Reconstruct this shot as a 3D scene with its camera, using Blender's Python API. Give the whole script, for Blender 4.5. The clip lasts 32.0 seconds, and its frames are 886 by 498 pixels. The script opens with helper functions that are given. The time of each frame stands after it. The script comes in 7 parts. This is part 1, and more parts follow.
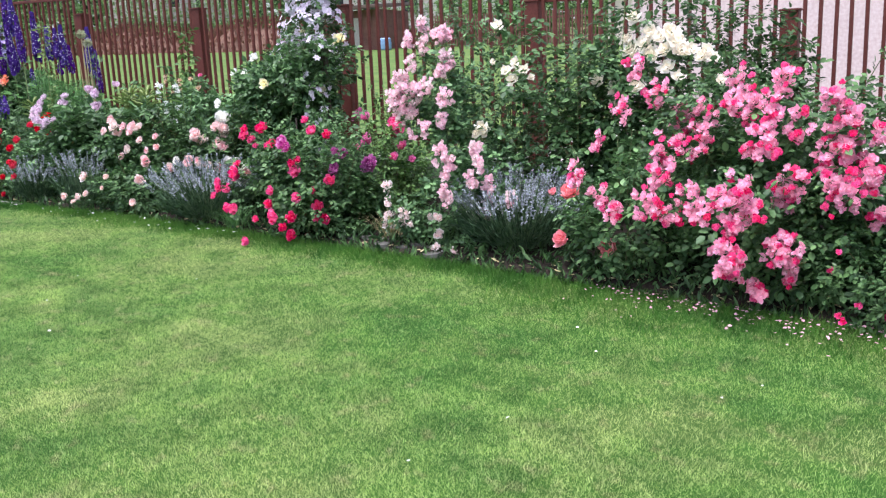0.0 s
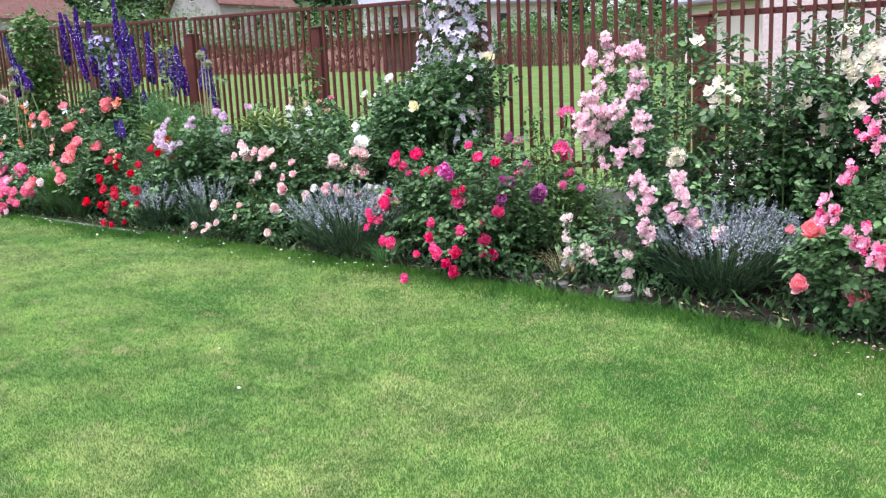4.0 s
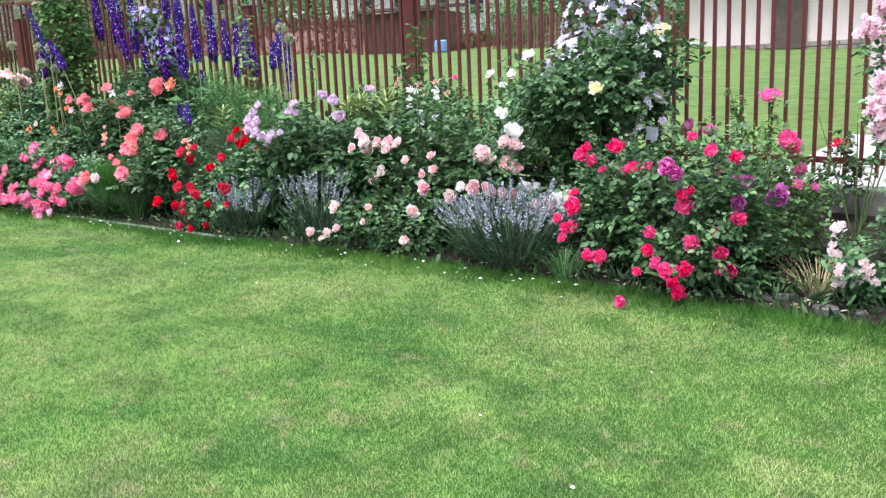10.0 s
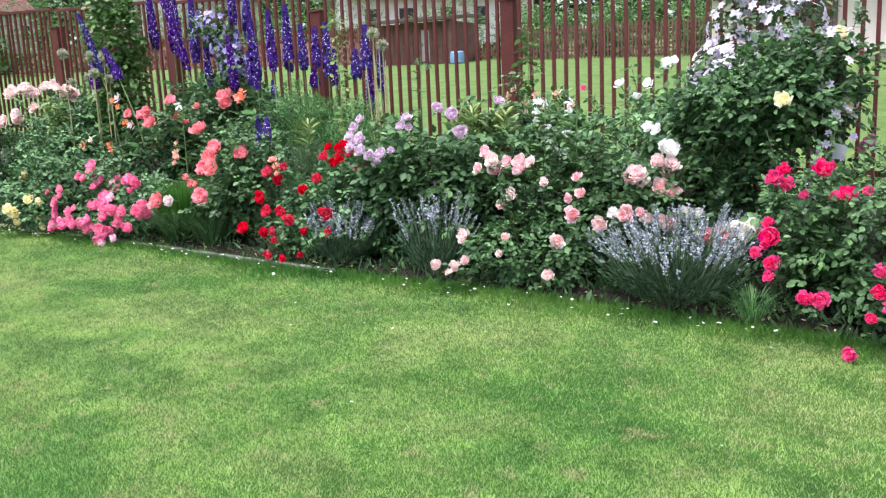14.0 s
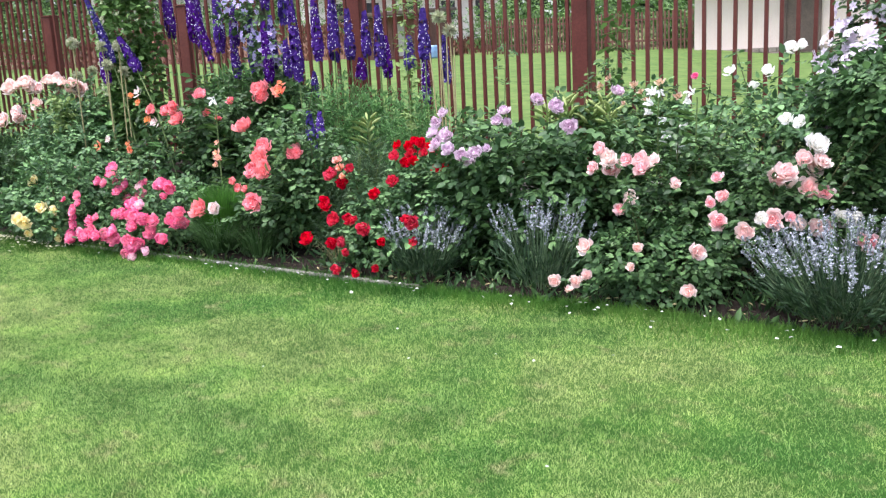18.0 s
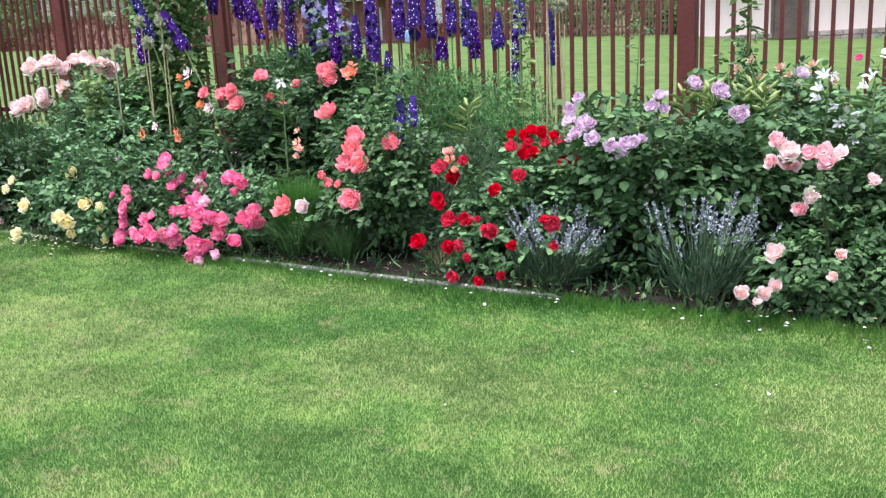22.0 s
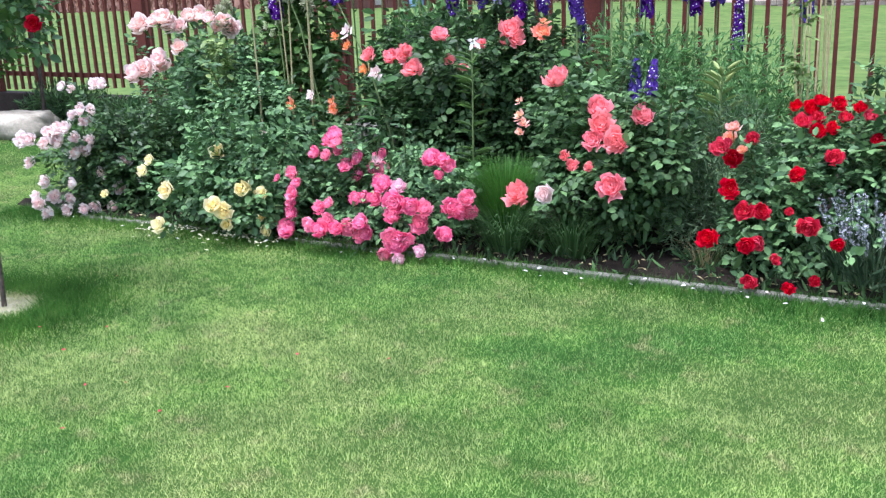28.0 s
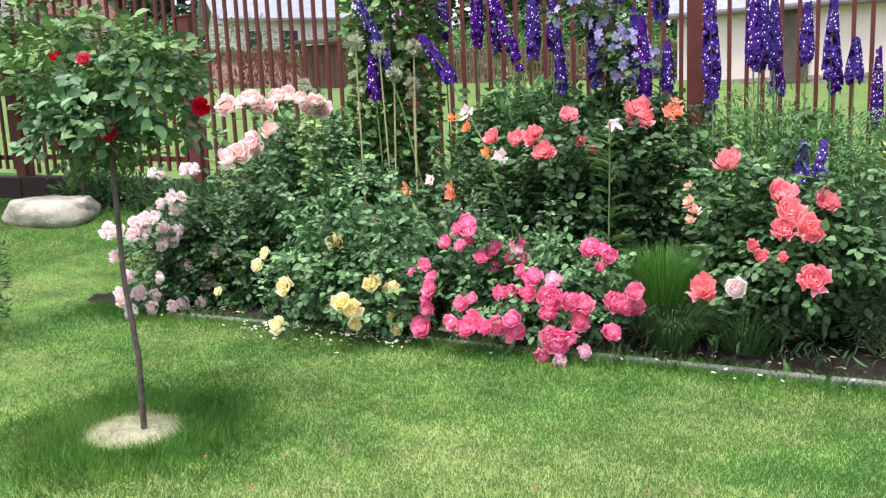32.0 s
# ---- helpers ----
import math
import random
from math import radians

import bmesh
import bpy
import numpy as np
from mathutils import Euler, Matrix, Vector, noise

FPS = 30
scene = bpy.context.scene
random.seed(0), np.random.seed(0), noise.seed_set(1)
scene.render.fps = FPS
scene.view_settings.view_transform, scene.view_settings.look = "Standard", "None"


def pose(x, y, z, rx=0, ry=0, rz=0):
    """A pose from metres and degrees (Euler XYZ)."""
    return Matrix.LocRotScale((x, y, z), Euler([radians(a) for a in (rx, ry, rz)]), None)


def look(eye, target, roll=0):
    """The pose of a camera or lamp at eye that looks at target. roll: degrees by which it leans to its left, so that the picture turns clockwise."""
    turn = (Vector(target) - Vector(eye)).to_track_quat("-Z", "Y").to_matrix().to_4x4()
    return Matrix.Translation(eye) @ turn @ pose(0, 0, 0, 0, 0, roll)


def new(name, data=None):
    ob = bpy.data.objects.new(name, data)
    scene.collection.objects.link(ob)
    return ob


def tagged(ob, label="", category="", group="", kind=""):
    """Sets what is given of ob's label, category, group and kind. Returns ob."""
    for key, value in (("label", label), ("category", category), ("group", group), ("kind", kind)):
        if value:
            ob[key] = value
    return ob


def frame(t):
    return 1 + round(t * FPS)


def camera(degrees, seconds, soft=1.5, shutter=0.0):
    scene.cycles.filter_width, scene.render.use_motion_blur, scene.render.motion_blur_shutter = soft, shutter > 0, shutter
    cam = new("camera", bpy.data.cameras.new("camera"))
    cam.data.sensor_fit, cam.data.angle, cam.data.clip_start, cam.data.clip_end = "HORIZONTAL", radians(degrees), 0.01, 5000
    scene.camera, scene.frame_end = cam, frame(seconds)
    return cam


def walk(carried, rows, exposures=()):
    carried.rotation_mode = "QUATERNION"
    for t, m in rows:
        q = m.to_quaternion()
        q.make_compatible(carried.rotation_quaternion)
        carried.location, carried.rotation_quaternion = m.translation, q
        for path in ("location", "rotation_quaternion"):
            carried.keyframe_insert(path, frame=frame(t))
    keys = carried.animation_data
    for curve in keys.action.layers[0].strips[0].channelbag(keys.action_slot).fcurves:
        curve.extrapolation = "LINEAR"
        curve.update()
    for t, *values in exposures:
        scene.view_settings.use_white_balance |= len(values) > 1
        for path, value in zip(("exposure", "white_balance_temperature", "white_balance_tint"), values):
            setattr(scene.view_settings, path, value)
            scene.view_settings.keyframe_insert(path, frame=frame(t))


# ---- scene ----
cam = camera(54.4, 32.0, soft=1.3)
METRES, EYE, TILT, LEAN, TURN = 8.0, 1.1, 0.0, 0.0, 38.2
ROWS = [
    (0.0, 0.0, 0.0, 0.0, -0.51, -11.84, 2.44),
    (0.5, -0.0198, 0.0075, 0.0017, -1.17, -11.78, 3.57),
    (1.0, -0.0327, 0.0123, 0.0024, -0.41, -11.39, 2.92),
    (1.5, -0.0421, 0.0197, 0.003, 1.6, -10.46, 2.37),
    (2.0, -0.0504, 0.0344, 0.0031, 2.57, -9.81, 2.58),
    (2.5, -0.0583, 0.0434, 0.0024, 3.2, -10.16, 1.98),
    (4.5, -0.1082, 0.0734, 0.0054, 2.75, -10.5, 2.92),
    (5.0, -0.1213, 0.0899, 0.0059, 3.93, -10.44, 3.85),
    (5.5, -0.13, 0.0986, 0.0072, 5.14, -10.32, 3.28),
    (6.0, -0.1423, 0.1067, 0.0073, 4.96, -9.69, 2.67),
    (6.5, -0.1633, 0.1156, 0.008, 1.94, -9.09, 3.5),
    (7.0, -0.1783, 0.1209, 0.0075, 1.53, -9.97, 3.35),
    (7.5, -0.19, 0.1311, 0.0076, 2.9, -10.76, 3.02),
    (8.0, -0.2033, 0.1457, 0.007, 3.9, -10.11, 2.78),
    (8.5, -0.2119, 0.1557, 0.0055, 4.33, -10.45, 1.41),
    (9.0, -0.2227, 0.1655, 0.0062, 3.18, -11.15, 1.82),
    (9.5, -0.2406, 0.1754, 0.0079, 1.16, -11.38, 3.01),
    (10.0, -0.2522, 0.1823, 0.0082, -0.08, -11.59, 2.52),
    (10.5, -0.2621, 0.1901, 0.0081, 0.12, -11.61, 2.56),
    (11.0, -0.2721, 0.2051, 0.0077, 0.05, -11.22, 3.29),
    (11.5, -0.279, 0.2136, 0.0073, 0.06, -11.52, 2.94),
    (12.0, -0.2889, 0.2231, 0.0082, -0.37, -11.71, 3.22),
    (12.5, -0.3069, 0.2349, 0.0101, -2.63, -11.46, 4.23),
    (13.0, -0.3222, 0.2428, 0.0103, -3.48, -11.63, 3.21),
    (13.5, -0.3334, 0.2487, 0.0101, -2.08, -11.78, 2.14),
    (14.0, -0.3476, 0.2665, 0.0109, -0.35, -10.84, 2.6),
    (14.5, -0.3571, 0.2754, 0.01, 0.33, -10.62, 1.69),
    (16.5, -0.4117, 0.3092, 0.0109, -1.98, -10.04, 2.5),
    (17.0, -0.4217, 0.3268, 0.0099, -1.7, -9.62, 2.86),
    (17.5, -0.427, 0.3358, 0.0093, -2.13, -10.31, 2.02),
    (18.0, -0.4352, 0.3463, 0.0106, -3.1, -11.23, 2.92),
    (18.5, -0.4499, 0.3584, 0.0116, -4.78, -11.53, 3.74),
    (19.0, -0.4613, 0.365, 0.0118, -4.72, -11.76, 3.24),
    (19.5, -0.4706, 0.3732, 0.0117, -3.06, -11.79, 3.05),
    (20.0, -0.4805, 0.3894, 0.0113, -2.19, -11.68, 3.31),
    (20.5, -0.4882, 0.3997, 0.0102, -1.82, -12.28, 2.49),
    (21.0, -0.4988, 0.4076, 0.0119, -2.58, -12.38, 2.42),
    (21.5, -0.5186, 0.4192, 0.0122, -5.14, -11.71, 3.29),
    (22.0, -0.5322, 0.4248, 0.0116, -5.9, -12.24, 2.57),
    (22.5, -0.5424, 0.4337, 0.0115, -5.53, -12.44, 2.51),
    (23.0, -0.5521, 0.4491, 0.0121, -6.5, -12.59, 2.92),
    (23.5, -0.562, 0.4613, 0.0117, -7.22, -13.05, 2.27),
    (24.0, -0.5723, 0.4714, 0.0117, -8.76, -13.45, 2.15),
    (24.5, -0.5895, 0.4833, 0.0136, -11.4, -13.48, 3.54),
    (26.5, -0.631, 0.5213, 0.0116, -9.71, -14.34, 2.58),
    (27.0, -0.6456, 0.5307, 0.0113, -9.79, -14.43, 2.18),
    (27.5, -0.6642, 0.5338, 0.012, -9.28, -14.53, 2.41),
    (28.0, -0.6744, 0.5391, 0.012, -7.85, -14.41, 2.27),
    (28.5, -0.681, 0.5459, 0.0125, -7.83, -14.35, 2.64),
    (29.0, -0.6898, 0.5604, 0.0135, -8.51, -13.34, 3.86),
    (29.5, -0.6989, 0.5674, 0.0149, -8.46, -11.96, 3.1),
    (30.0, -0.7101, 0.5746, 0.015, -10.03, -11.29, 2.55),
    (30.5, -0.7289, 0.5796, 0.017, -12.24, -10.92, 3.96),
    (31.0, -0.7433, 0.5817, 0.0177, -11.32, -10.61, 3.72),
    (31.5, -0.754, 0.59, 0.0177, -10.27, -10.39, 3.23),
    (32.0, -0.7678, 0.6005, 0.0177, -10.58, -9.56, 2.55),
]
walk(cam, [(t, pose(0, 0, EYE, TILT, LEAN, TURN) @ pose(METRES * x, METRES * y, METRES * z, 90 + pitch, roll, yaw)) for t, x, y, z, yaw, pitch, roll in ROWS], [(0.0, 1.38, 6050, 19), (3.0, 1.43, 6050, 19), (7.0, 1.57, 6100, 19), (10.0, 1.55, 6000, 18), (13.5, 1.55, 6100, 17), (17.0, 1.57, 6280, 19), (20.0, 1.55, 6050, 18),
      (23.0, 1.48, 6000, 20), (27.0, 1.5, 5850, 19), (29.0, 1.51, 5650, 19), (30.5, 1.54, 5750, 18), (32.0, 1.56, 6350, 18)])


# ---------- world and light ----------
world = bpy.data.worlds.new("overcast_sky")
scene.world = world
world.use_nodes = True
wn = world.node_tree
wn.nodes.clear()
w_out = wn.nodes.new("ShaderNodeOutputWorld")
w_bg = wn.nodes.new("ShaderNodeBackground")
w_hsv = wn.nodes.new("ShaderNodeHueSaturation")
w_sky = wn.nodes.new("ShaderNodeTexSky")
w_sky.sky_type = "NISHITA"
w_sky.sun_disc = False
w_sky.sun_elevation = radians(80)
w_sky.sun_rotation = radians(200)
w_sky.air_density, w_sky.dust_density = 1.0, 3.0
w_hsv.inputs["Saturation"].default_value = 0.5
w_bg.inputs["Strength"].default_value = 0.13
wn.links.new(w_sky.outputs[0], w_hsv.inputs["Color"])
wn.links.new(w_hsv.outputs[0], w_bg.inputs["Color"])
wn.links.new(w_bg.outputs[0], w_out.inputs["Surface"])
sun_data = bpy.data.lights.new("sun", "SUN")
sun_data.energy, sun_data.angle, sun_data.color = 1.78, radians(30), (1.0, 0.97, 0.94)
sun = new("sun", sun_data)
sun.matrix_world = look((-7.6, -2.8, 14), (-5.5, 0.6, 0))


# ---------- materials ----------
def base_material(name, rough=0.6, spec=0.5):
    m = bpy.data.materials.new(name)
    m.use_nodes = True
    nt = m.node_tree
    b = nt.nodes["Principled BSDF"]
    b.inputs["Roughness"].default_value = rough
    b.inputs["Specular IOR Level"].default_value = spec
    return m, nt, b


def node(nt, kind, **sets):
    n = nt.nodes.new(kind)
    for key, value in sets.items():
        n.inputs[key.replace("_", " ")].default_value = value
    return n


def ramp(nt, source, stops):
    r = nt.nodes.new("ShaderNodeValToRGB")
    while len(r.color_ramp.elements) < len(stops):
        r.color_ramp.elements.new(0.5)
    for e, (p, c) in zip(r.color_ramp.elements, stops):
        e.position, e.color = p, (*c, 1)
    nt.links.new(source, r.inputs[0])
    return r.outputs[0]


def mix(nt, fac, a, b, blend="MIX"):
    n = nt.nodes.new("ShaderNodeMix")
    n.data_type, n.blend_type = "RGBA", blend
    for value, slot in ((fac, 0), (a, 6), (b, 7)):
        if hasattr(value, "links"):
            nt.links.new(value, n.inputs[slot])
        else:
            n.inputs[slot].default_value = value if slot == 0 else (*value, 1)
    return n.outputs[2]


def noise_of(nt, scale, detail=4, coord="Object"):
    tc = nt.nodes.new("ShaderNodeTexCoord")
    n = node(nt, "ShaderNodeTexNoise", Scale=scale, Detail=detail, Roughness=0.6)
    nt.links.new(tc.outputs[coord], n.inputs["Vector"])
    return n.outputs["Fac"]


def add_bump(nt, b, source, strength, distance=0.01):
    n = node(nt, "ShaderNodeBump", Strength=strength, Distance=distance)
    nt.links.new(source, n.inputs["Height"])
    nt.links.new(n.outputs[0], b.inputs["Normal"])


def surface(name, dark, light, scale=6, fine=60, rough=0.7, bump=0.3, spec=0.4):
    """A weathered surface: two scales of mottling and a fine relief."""
    m, nt, b = base_material(name, rough, spec)
    coarse = ramp(nt, noise_of(nt, scale), [(0.3, dark), (0.7, light)])
    grain = noise_of(nt, fine, 6)
    col = mix(nt, 0.35, coarse, ramp(nt, grain, [(0.3, (0.25, 0.25, 0.25)), (0.7, (0.8, 0.8, 0.8))]), "OVERLAY")
    nt.links.new(col, b.inputs["Base Color"])
    add_bump(nt, b, grain, bump)
    return m


def leafy(name, dark, light, rough=0.46, glow=0.2, spec=0.24):
    """Leaves: each its own green, some light let through."""
    m, nt, b = base_material(name, rough, spec)
    geo = nt.nodes.new("ShaderNodeNewGeometry")
    tone = ramp(nt, geo.outputs["Random Per Island"], [(0.0, tuple(0.75 * c for c in dark)), (0.35, dark), (0.8, light), (1.0, tuple(1.3 * c for c in light))])
    col = mix(nt, 0.3, tone, ramp(nt, noise_of(nt, 5), [(0.35, dark), (0.65, light)]))
    nt.links.new(col, b.inputs["Base Color"])
    t = nt.nodes.new("ShaderNodeBsdfTranslucent")
    nt.links.new(col, t.inputs["Color"])
    s = nt.nodes.new("ShaderNodeMixShader")
    s.inputs[0].default_value = glow
    nt.links.new(b.outputs[0], s.inputs[1])
    nt.links.new(t.outputs[0], s.inputs[2])
    nt.links.new(s.outputs[0], nt.nodes["Material Output"].inputs["Surface"])
    return m


def petal(name, heart, rim, wobble=0.06, glow=0.34, other=None, pale=0.4):
    """Petals that change colour from the heart to the rim, and from flower to flower."""
    m, nt, b = base_material(name, 0.6, 0.2)
    tc = nt.nodes.new("ShaderNodeTexCoord")
    length = nt.nodes.new("ShaderNodeVectorMath")
    length.operation = "LENGTH"
    nt.links.new(tc.outputs["Object"], length.inputs[0])
    col = ramp(nt, length.outputs["Value"], [(0.15, heart), (0.5, rim)])
    info = nt.nodes.new("ShaderNodeObjectInfo")
    if other:
        col = mix(nt, ramp(nt, info.outputs["Random"], [(0.35, (0, 0, 0)), (0.9, (0.85, 0.85, 0.85))]), col, other)
    geo = nt.nodes.new("ShaderNodeNewGeometry")
    attr = nt.nodes.new("ShaderNodeAttribute")
    attr.attribute_name = "edge"
    faded = tuple(min(0.97, c + (0.97 - c) * pale) for c in rim)
    lift = nt.nodes.new("ShaderNodeMath")
    lift.operation = "MULTIPLY"
    nt.links.new(attr.outputs["Fac"], lift.inputs[0])
    nt.links.new(ramp(nt, geo.outputs["Random Per Island"], [(0.2, (0.0, 0.0, 0.0)), (1.0, (1.0, 1.0, 1.0))]), lift.inputs[1])
    col = mix(nt, lift.outputs[0], col, faded)
    hsv = nt.nodes.new("ShaderNodeHueSaturation")
    for src, low, high, slot in ((info.outputs["Random"], 0.5 - wobble * 0.35, 0.5 + wobble * 0.35, "Hue"), (geo.outputs["Random Per Island"], 0.8, 1.2, "Value"),
                                 (info.outputs["Random"], 0.92, 1.1, "Saturation")):
        mr = node(nt, "ShaderNodeMapRange")
        mr.inputs[3].default_value, mr.inputs[4].default_value = low, high
        nt.links.new(src, mr.inputs[0])
        nt.links.new(mr.outputs[0], hsv.inputs[slot])
    nt.links.new(col, hsv.inputs["Color"])
    nt.links.new(hsv.outputs[0], b.inputs["Base Color"])
    t = nt.nodes.new("ShaderNodeBsdfTranslucent")
    nt.links.new(hsv.outputs[0], t.inputs["Color"])
    s = nt.nodes.new("ShaderNodeMixShader")
    s.inputs[0].default_value = glow
    nt.links.new(b.outputs[0], s.inputs[1])
    nt.links.new(t.outputs[0], s.inputs[2])
    nt.links.new(s.outputs[0], nt.nodes["Material Output"].inputs["Surface"])
    return m


def turf(name, low, high, dry):
    """Lawn: drifts of cool and warm green, small tufts, and thin dry straw."""
    m, nt, b = base_material(name, 0.7, 0.03)
    geo = nt.nodes.new("ShaderNodeNewGeometry")
    fac = []
    for scale, detail in ((1.5, 4), (4.6, 5), (10.0, 4), (0.5, 2)):
        n = node(nt, "ShaderNodeTexNoise", Scale=scale, Detail=detail, Roughness=0.62)
        nt.links.new(geo.outputs["Position"], n.inputs["Vector"])
        fac.append(n.outputs["Fac"])
    cool = tuple(0.55 * l + 0.45 * h for l, h in zip(low, (high[0] * 0.72, high[1] * 0.85, high[2] * 1.0)))
    pale = tuple(0.62 * h + 0.42 * k for h, k in zip(high, dry))
    drift = ramp(nt, fac[0], [(0.4, cool), (0.49, high), (0.58, pale)])
    wide = mix(nt, 0.3, drift, ramp(nt, fac[3], [(0.4, cool), (0.6, pale)]))
    a = mix(nt, 1.0, wide, ramp(nt, fac[1], [(0.34, (0.55, 0.6, 0.6)), (0.5, (0.96, 0.96, 0.96)), (0.64, (1.2, 1.18, 1.15))]), "MULTIPLY")
    c = mix(nt, 0.38, a, ramp(nt, geo.outputs["Random Per Island"], [(0.0, tuple(0.45 * k for k in low)), (0.3, low), (0.62, high), (1.0, tuple(1.12 * k for k in pale))]))
    d = mix(nt, ramp(nt, fac[2], [(0.56, (0, 0, 0)), (0.72, (0.55, 0.55, 0.55))]), c, dry)
    nt.links.new(d, b.inputs["Base Color"])
    t = nt.nodes.new("ShaderNodeBsdfTranslucent")
    nt.links.new(d, t.inputs["Color"])
    s = nt.nodes.new("ShaderNodeMixShader")
    s.inputs[0].default_value = 0.3
    nt.links.new(b.outputs[0], s.inputs[1])
    nt.links.new(t.outputs[0], s.inputs[2])
    nt.links.new(s.outputs[0], nt.nodes["Material Output"].inputs["Surface"])
    return m


M_BLADE = turf("lawn_blades", (0.078, 0.25, 0.045), (0.465, 0.65, 0.19), (0.74, 0.63, 0.38))
M_SOD = turf("lawn_ground", (0.012, 0.05, 0.008), (0.055, 0.14, 0.025), (0.13, 0.13, 0.055))
# long grass, coloured darker to include the shade under the bushes
M_EDGE = turf("uncut_shaded_grass", (0.022, 0.09, 0.016), (0.1, 0.25, 0.042), (0.18, 0.28, 0.07))
M_STRAWGRASS = turf("pale_dry_grass", (0.2, 0.27, 0.1), (0.42, 0.46, 0.22), (0.6, 0.55, 0.34))
M_FIELD = turf("neighbour_lawn", (0.085, 0.15, 0.042), (0.155, 0.25, 0.07), (0.2, 0.24, 0.095))
M_MEADOW = turf("rough_meadow", (0.1, 0.13, 0.05), (0.2, 0.2, 0.09), (0.3, 0.2, 0.13))
M_SOIL = surface("bed_soil", (0.012, 0.01, 0.008), (0.036, 0.029, 0.023), 12, 90, 0.95, 0.8, 0.1)
M_CONCRETE = surface("kerb_concrete", (0.11, 0.115, 0.095), (0.28, 0.275, 0.24), 8, 120, 0.9, 0.4, 0.2)
M_PAINT = surface("red_brown_paint", (0.085, 0.022, 0.016), (0.14, 0.039, 0.029), 5, 70, 0.55, 0.15, 0.25)
M_BARK = surface("green_cane_bark", (0.06, 0.08, 0.03), (0.14, 0.15, 0.06), 20, 120, 0.7, 0.4)
M_STRAW = surface("dry_stalk", (0.35, 0.3, 0.14), (0.5, 0.45, 0.25), 20, 100, 0.8, 0.3)
M_WOOD = surface("young_bark", (0.05, 0.04, 0.034), (0.13, 0.105, 0.08), 30, 120, 0.85, 0.6)
M_SAND = surface("pale_sand", (0.2, 0.2, 0.12), (0.4, 0.39, 0.27), 22, 150, 0.95, 0.6, 0.1)
M_STONE = surface("grey_stone", (0.2, 0.185, 0.14), (0.44, 0.41, 0.33), 6, 40, 0.9, 0.8, 0.2)
M_FIELDSTONE = surface("rough_field_stone", (0.2, 0.17, 0.14), (0.42, 0.37, 0.32), 3, 30, 0.9, 0.6, 0.2)
M_FLAG = surface("dark_flagstone", (0.07, 0.07, 0.06), (0.17, 0.165, 0.15), 10, 60, 0.9, 0.7, 0.2)
M_WALLPINK = surface("grey_pink_plaster", (0.58, 0.475, 0.455), (0.64, 0.53, 0.51), 1.5, 30, 0.9, 0.1, 0.2)
M_PLASTER = surface("pink_cream_plaster", (0.74, 0.61, 0.56), (0.82, 0.69, 0.64), 1.5, 30, 0.9, 0.1, 0.2)
M_WHITE = surface("white_plaster", (0.6, 0.57, 0.54), (0.72, 0.69, 0.66), 1.0, 20, 0.9, 0.1, 0.2)
M_OLDWALL = surface("dull_plaster", (0.34, 0.32, 0.3), (0.44, 0.42, 0.39), 1.0, 20, 0.9, 0.1, 0.2)
M_TILE = surface("red_roof_tiles", (0.12, 0.058, 0.048), (0.18, 0.09, 0.075), 2, 12, 0.8, 0.3, 0.2)
M_SLATE = surface("grey_metal_roof", (0.17, 0.18, 0.21), (0.25, 0.26, 0.3), 1, 8, 0.5, 0.1, 0.4)
M_GLASS = surface("dark_window_glass", (0.012, 0.014, 0.017), (0.03, 0.034, 0.038), 2, 8, 0.15, 0.0, 0.3)
M_DOOR = surface("brown_door_paint", (0.08, 0.06, 0.05), (0.14, 0.1, 0.08), 3, 30, 0.5, 0.1)
M_TIMBER = surface("brown_timber", (0.11, 0.05, 0.04), (0.2, 0.095, 0.072), 3, 40, 0.75, 0.3)
M_DARKBOARD = surface("dark_stained_boards", (0.022, 0.016, 0.013), (0.05, 0.036, 0.03), 4, 50, 0.8, 0.3, 0.2)
M_EARTH = surface("bare_brown_bank", (0.11, 0.065, 0.048), (0.19, 0.115, 0.085), 1.2, 14, 0.95, 0.6, 0.1)
M_BLUE = surface("blue_plastic", (0.14, 0.27, 0.47), (0.24, 0.38, 0.58), 4, 30, 0.4, 0.05)
M_TAG = surface("white_card", (0.7, 0.72, 0.72), (0.82, 0.84, 0.84), 6, 50, 0.6, 0.05)
M_PAVE = surface("pale_paving", (0.3, 0.285, 0.27), (0.4, 0.38, 0.36), 2, 30, 0.9, 0.3, 0.2)

M_LEAF = leafy("rose_leaves", (0.034, 0.086, 0.033), (0.147, 0.275, 0.1))
M_LEAF_COOL = leafy("blue_green_leaves", (0.044, 0.108, 0.046), (0.185, 0.345, 0.135))
M_LEAF_DARK = leafy("dark_glossy_leaves", (0.025, 0.064, 0.024), (0.106, 0.205, 0.07), 0.4)
M_LEAF_FRESH = leafy("fresh_green_leaves", (0.06, 0.13, 0.035), (0.17, 0.31, 0.09))
M_FEATHER = leafy("feathery_leaves", (0.07, 0.18, 0.058), (0.21, 0.42, 0.15), glow=0.3)
M_FESCUE = leafy("fescue_blades", (0.035, 0.12, 0.018), (0.12, 0.31, 0.05), 0.5, 0.3)
M_STRAP = leafy("strap_leaves", (0.03, 0.08, 0.025), (0.1, 0.2, 0.07))
M_WISP = leafy("thread_leaves", (0.075, 0.14, 0.07), (0.18, 0.29, 0.15))
M_LAV_LEAF = leafy("lavender_leaves", (0.04, 0.085, 0.045), (0.11, 0.19, 0.1))
